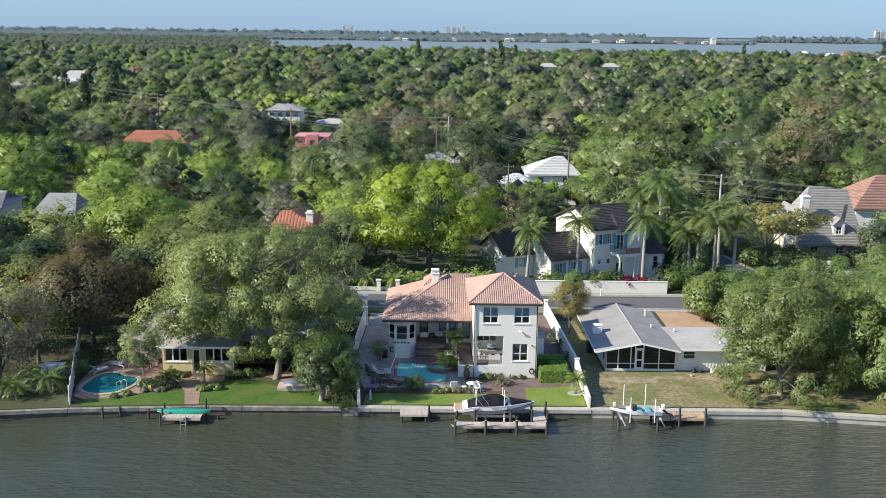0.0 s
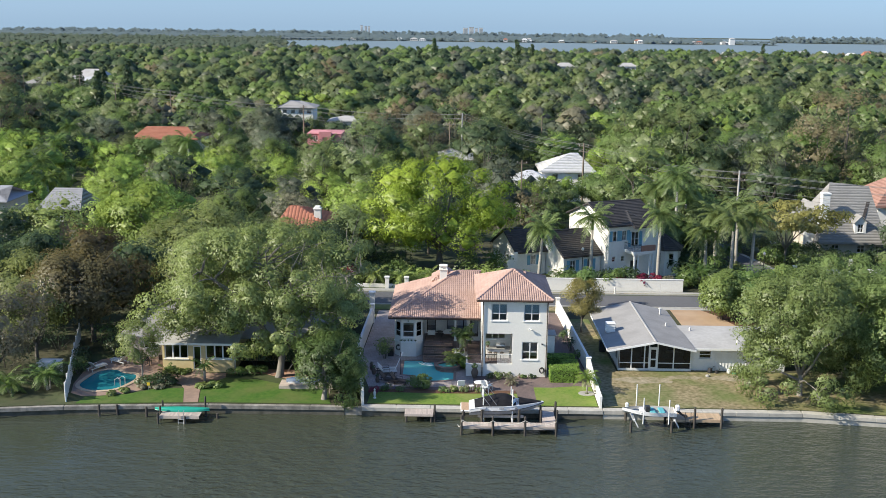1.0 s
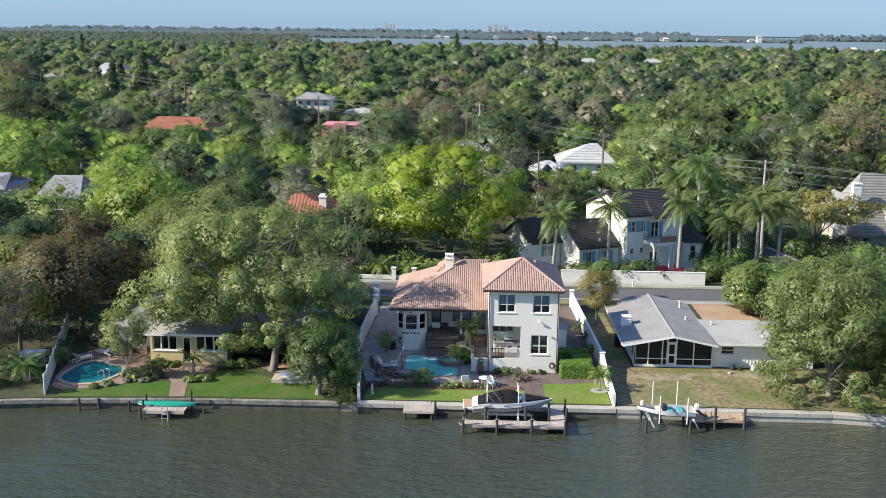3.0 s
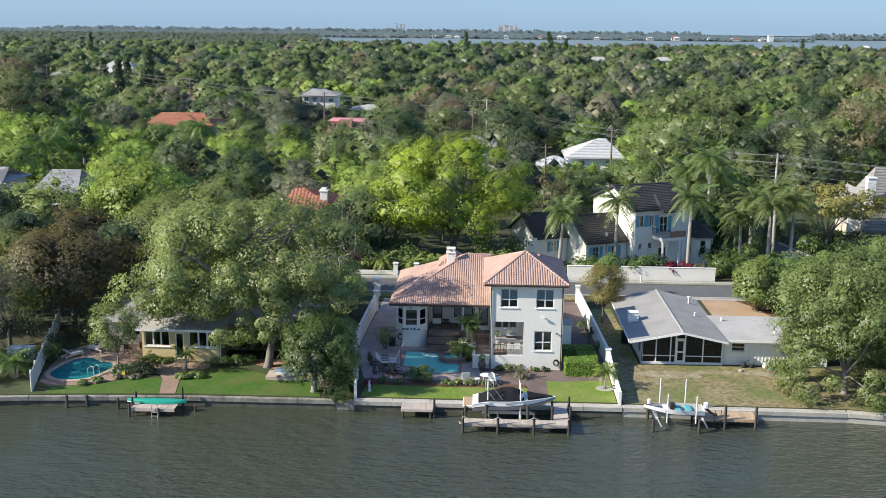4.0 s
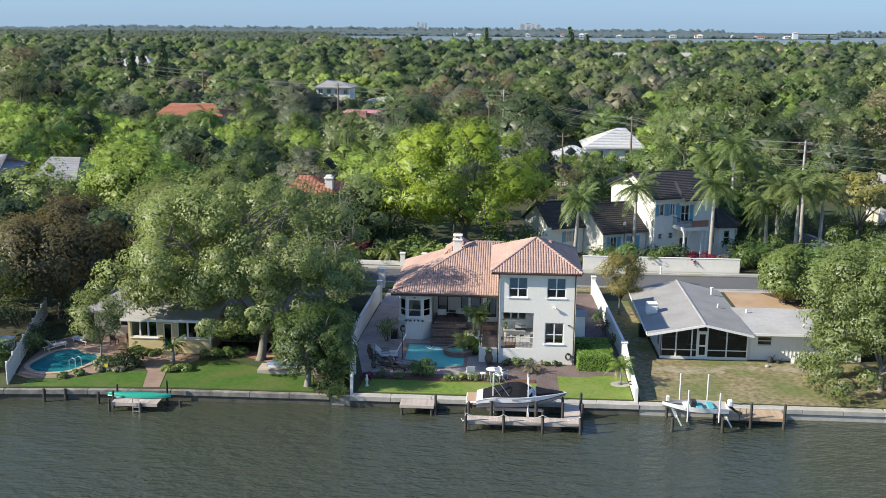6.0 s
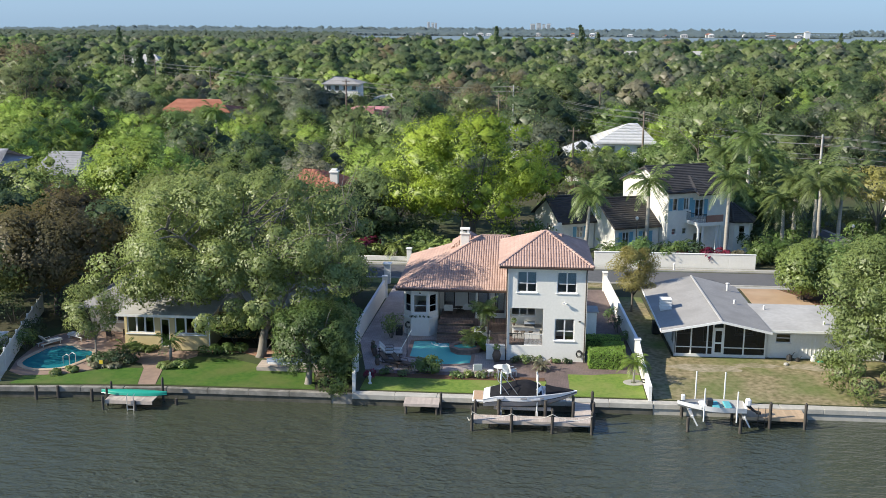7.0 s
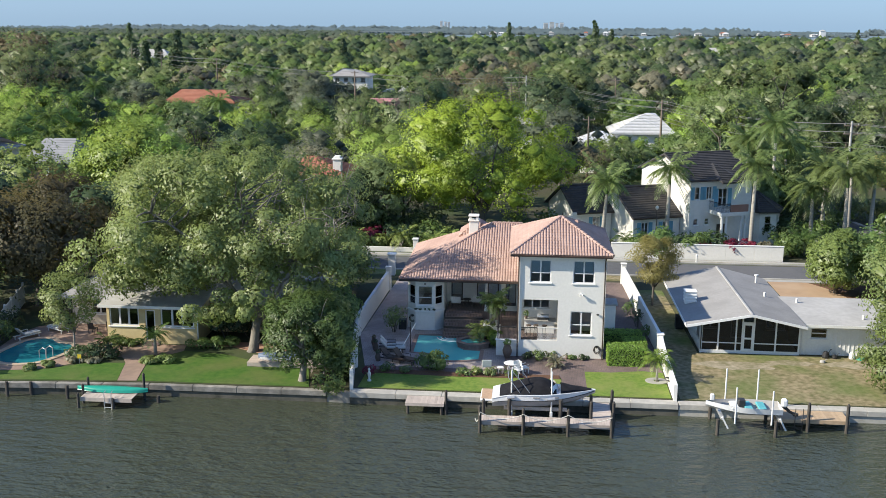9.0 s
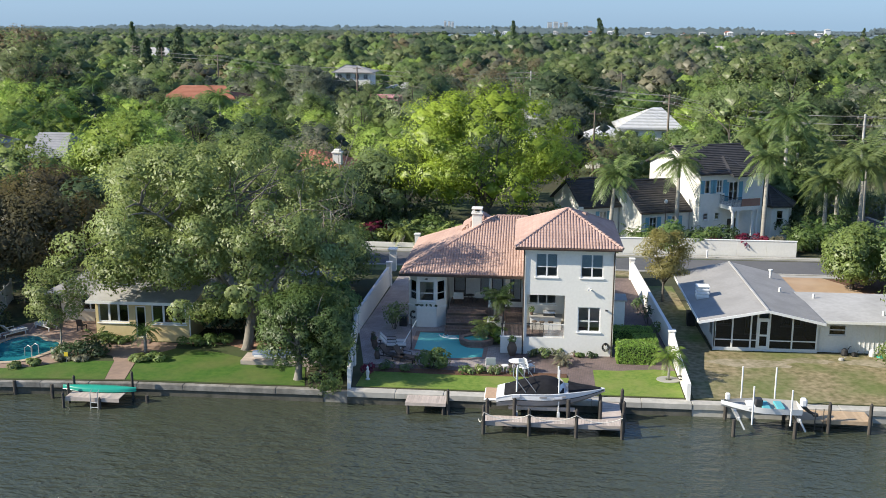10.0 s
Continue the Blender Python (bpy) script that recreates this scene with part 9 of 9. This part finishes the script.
urn((10.85, 8.1, GZ), 1.0, "tall dark clay urn with a plant")
urn((2.0, 6.4, GZ), 0.6, "small dark clay pot with a plant", "dark")
urn((1.5, 8.6, GZ), 0.65, "dark clay pot beside the garden wall", "dark")
urn((1.2, 9.8, GZ), 0.6, "dark clay pot beside the garden wall", "rust")
urn((15.0, 8.2, GZ), 0.32, "tiny dark pot by the house wall", "dark")
t = thing("garden_statue", "small white garden ornament on a plinth", "statue", (2.05, 2.3, GZ))
part("figure", lathe(B(), ((0.14, 0), (0.14, 0.1), (0.07, 0.14), (0.10, 0.4), (0.12, 0.55), (0.06, 0.7), (0.09, 0.8), (0.03, 0.92)), (2.05, 2.3, GZ), 10), M["white_paint"], t)
t = thing("pool_brush", "long pale pool pole leaning on a stand", "pool pole", (3.6, 9.0, GZ))
part("pole", tube(B(), ((3.2, 7.6, GZ + 0.05), (4.05, 11.3, GZ + 1.3)), 0.035, 6), M["pvc"], t)
part("stand", tube(B(), ((4.0, 8.6, GZ - 0.02), (4.0, 8.6, GZ + 2.2)), 0.035, 6), M["bronze"], t)
t = thing("waste_bin", "dark lidded bin by the bay window", "bin", (2.75, 14.2, GZ), local=True)
part("body", box(B(), -0.28, 0.28, -0.28, 0.28, -0.02, 0.7, 0.04), M["rubber"], t); part("lid", box(B(), -0.3, 0.3, -0.3, 0.3, 0.70, 0.78, 0.03), M["rubber"], t)
for x, y in ((18.3, 15.2), (18.3, 17.6)):
    t = thing("air_conditioner", "pale outdoor air conditioner unit by the side wall", "air conditioner", (x, y, GZ), local=True)
    part("casing", box(B(), -0.4, 0.4, -0.4, 0.4, 0.05, 0.95, 0.02), M["walkway"], t); part("fan_guard", lathe(B(), ((0.3, 0.952), (0.32, 0.96), (0.05, 0.99)), (0, 0, 0), 14), M["iron"], t); part("plinth", box(B(), -0.5, 0.5, -0.5, 0.5, -0.05, 0.05), M["walkway"], t)
t = thing("side_lean_to", "white utility lean-to on the house side", "shed", (18.4, 13.2, GZ))
part("wall", box(B(), 17.53, 18.6, 12.6, 14.2, GZ - 0.1, 3.6, 0.02), M["stucco"], t); part("roof", box(B(), 17.53, 18.75, 12.5, 14.3, 3.6, 3.72, 0.02), M["walkway"], t)
# clutter by the grey house
t = thing("wheel_bin", "dark wheeled bin beside the house wall", "bin", (23.8, 16.5, GZ), local=True)
part("body", box(B(), -0.3, 0.3, -0.35, 0.35, 0.05, 1.0, 0.04), M["rubber"], t); part("lid", box(B(), -0.32, 0.32, -0.38, 0.38, 1.0, 1.08, 0.03), M["rubber"], t)
for x, y, m, w, h, lb in ((33.1, 10.4, "iron", 0.45, 0.5, "dark garden mower"), (33.7, 10.3, "rubber", 0.35, 0.3, "black garden crate"), (34.9, 10.4, "pvc", 0.4, 0.5, "white plastic bucket"), (35.4, 10.2, "kayakgreen", 0.5, 0.15, "green coiled garden hose"), (36.4, 10.4, "pvc", 0.3, 0.5, "white gas bottle"), (32.6, 9.3, "walkway", 0.35, 0.2, "pale garden stone")):
    t = thing("garden_clutter", lb + " by the wall", "clutter", (x, y, GZ), local=True)
    bm = B(); lathe(bm, ((w * 0.5, -0.01), (w * 0.55, h * 0.3), (w * 0.45, h * 0.8), (w * 0.2, h)), (0, 0, 0), 10); part("body", bm, M[m], t)
    bm = B(); tube(bm, ((w * 0.3, 0, h * 0.6), (w * 0.7, 0, h * 1.3), (w * 0.9, 0, h * 1.3)), 0.025, 5); part("grip", bm, M[m], t)
t = thing("wall_ornament", "dark metal ornament on the garden wall", "ornament", (21.3, 3.2, GZ + 0.5))
bm = B()
for k in range(3):
    lathe(bm, ((0.02, -0.02), (0.16, 0.0), (0.02, 0.03)), (21.31, 3.0 + 0.3 * k, GZ + 0.5 + 0.12 * (k % 2)), 8)
part("plates", bm, M["iron"], t)
# left garden seats
lounger((-22.8, 10.6, GZ), 150, "white_paint", "cushion", "white folding lounger beside the teal pool")
lounger((-24.3, 8.8, GZ), 60, "white_paint", "cushion", "white folding lounger beside the teal pool")
chair((-20.0, 10.4, GZ), 170, "iron", "dark metal chair beside the teal pool", "dark pool chairs")
chair((-18.9, 10.9, GZ), 200, "iron", "dark metal chair beside the teal pool", "dark pool chairs")
t = thing("garden_sign", "small yellow sign on a stake", "sign", (-18.0, 3.6, GZ), local=True)
part("stake", tube(B(), ((0, 0, -0.05), (0, 0, 0.5)), 0.015, 5), M["galv"], t); part("plate", box(B(), -0.13, 0.13, -0.01, 0.01, 0.4, 0.68, 0.004), M["golden_sign"], t)
t = thing("garden_shed", "small white garden shed behind the fence", "shed", (-27.6, 9.2, GZ))
bm = B(); wall(bm, (-28.9, 6.6), (-27.1, 6.6), GZ - 0.05, GZ + 1.3, 0.08, ((0.35, 1.45, GZ + 0.1, GZ + 1.0),)); part("wall", bm, M["white_paint"], t)
part("back", box(B(), -28.9, -27.1, 7.6, 7.7, GZ - 0.05, GZ + 1.3), M["white_paint"], t); part("roof", box(B(), -29.0, -27.0, 6.5, 7.8, GZ + 1.3, GZ + 1.36), M["white_paint"], t)

# ---------------------------------------------------------------- street lamp posts, poles and wires
def power_pole(x, y, z, label, arms=2, m="pole", r=0.17):
    t = thing("utility_pole", label, "utility pole", (x, y, GZ), "utility poles")
    part("pole", tube(B(), ((x, y, GZ - 0.2), (x, y, z)), (r * 1.25, r * 0.8), 8), M[m], t)
    for k in range(arms):
        zz = z - 0.5 - 1.0 * k
        part("crossarm", box(B(), x - 0.9, x + 0.9, y - 0.07, y + 0.07, zz - 0.06, zz + 0.06), M["woodpole"], t)
        for dx in (-0.8, 0.8):
            part("insulator", tube(B(), ((x + dx, y, zz + 0.06), (x + dx, y, zz + 0.28)), (0.06, 0.04), 6), M["walkway"], t)
    return t


POLES = [(100, 44, 12.6), (50.8, 67.9, 12.4), (32.5, 104, 12.2), (10.8, 153.8, 13.4), (-29, 177, 13.0), (-69, 200.8, 14.8), (-118, 268, 15.6)]
for k, (x, y, z) in enumerate(POLES):
    power_pole(x, y, z, "tall pale concrete utility pole with wires" if k == 1 else "tall utility pole above the trees", 2, "pole" if k in (1, 3) else "woodpole")
for x, y, z in ((28.9, 151.4, 13.2), (-88, 212.7, 16.2), (20.5, 92, 10.5), (8.0, 141, 12.5), (-140, 275, 15)):
    power_pole(x, y, z, "thin utility pole among the trees", 1, "woodpole", 0.13)
for a, b in zip(POLES, POLES[1:]):
    W = thing("power_lines", "sagging dark power lines between poles", "power lines", (a[0], a[1], a[2] - 0.3))
    for dx, dz in ((-0.8, -0.25), (0.8, -0.25), (-0.8, -1.25), (0.8, -1.25), (0, -2.6), (0, -3.2)):
        p, q = Vector((a[0] + dx, a[1], a[2] + dz)), Vector((b[0] + dx, b[1], b[2] + dz))
        bm = B(); tube(bm, [p.lerp(q, k / 12) - Vector((0, 0, 0.9 * 4 * (k / 12) * (1 - k / 12))) for k in range(13)], 0.024, 4); part("wire", bm, M["wire"], W)
for x, y, z in ((25.0, 43.2, 5.4), (49.0, 47.5, 4.2)):
    t = thing("street_lamp", "slim dark street lamp with a white globe", "street lamp", (x, y, GZ))
    part("post", tube(B(), ((x, y, GZ - 0.05), (x, y, z)), (0.08, 0.05), 8), M["iron"], t)
    part("globe", lathe(B(), ((0.05, 0), (0.16, 0.12), (0.18, 0.25), (0.10, 0.38), (0.02, 0.42)), (x, y, z), 10), M["white_paint"], t)
t = thing("golf_cart", "white golf cart parked by the side street", "golf cart", (55.0, 63.5, GZ), rz=20, local=True)
part("body", box(B(), -1.1, 1.1, -0.55, 0.55, 0.25, 0.7, 0.08), M["gelcoat"], t); part("roof", box(B(), -0.9, 0.9, -0.55, 0.55, 1.75, 1.83, 0.04), M["gelcoat"], t); part("seat", box(B(), -0.4, 0.2, -0.5, 0.5, 0.7, 0.95, 0.05), M["cushion"], t)
for x in (-0.8, 0.8):
    for y in (-0.5, 0.5):
        part("roof_post", tube(B(), ((x, y, 0.7), (x * 0.95, y, 1.76)), 0.025, 5), M["iron"], t)
        w = part("wheel", tube(B(), ((x * 0.95, y - 0.08, 0.22), (x * 0.95, y + 0.08, 0.22)), 0.23, 12), M["rubber"], t)
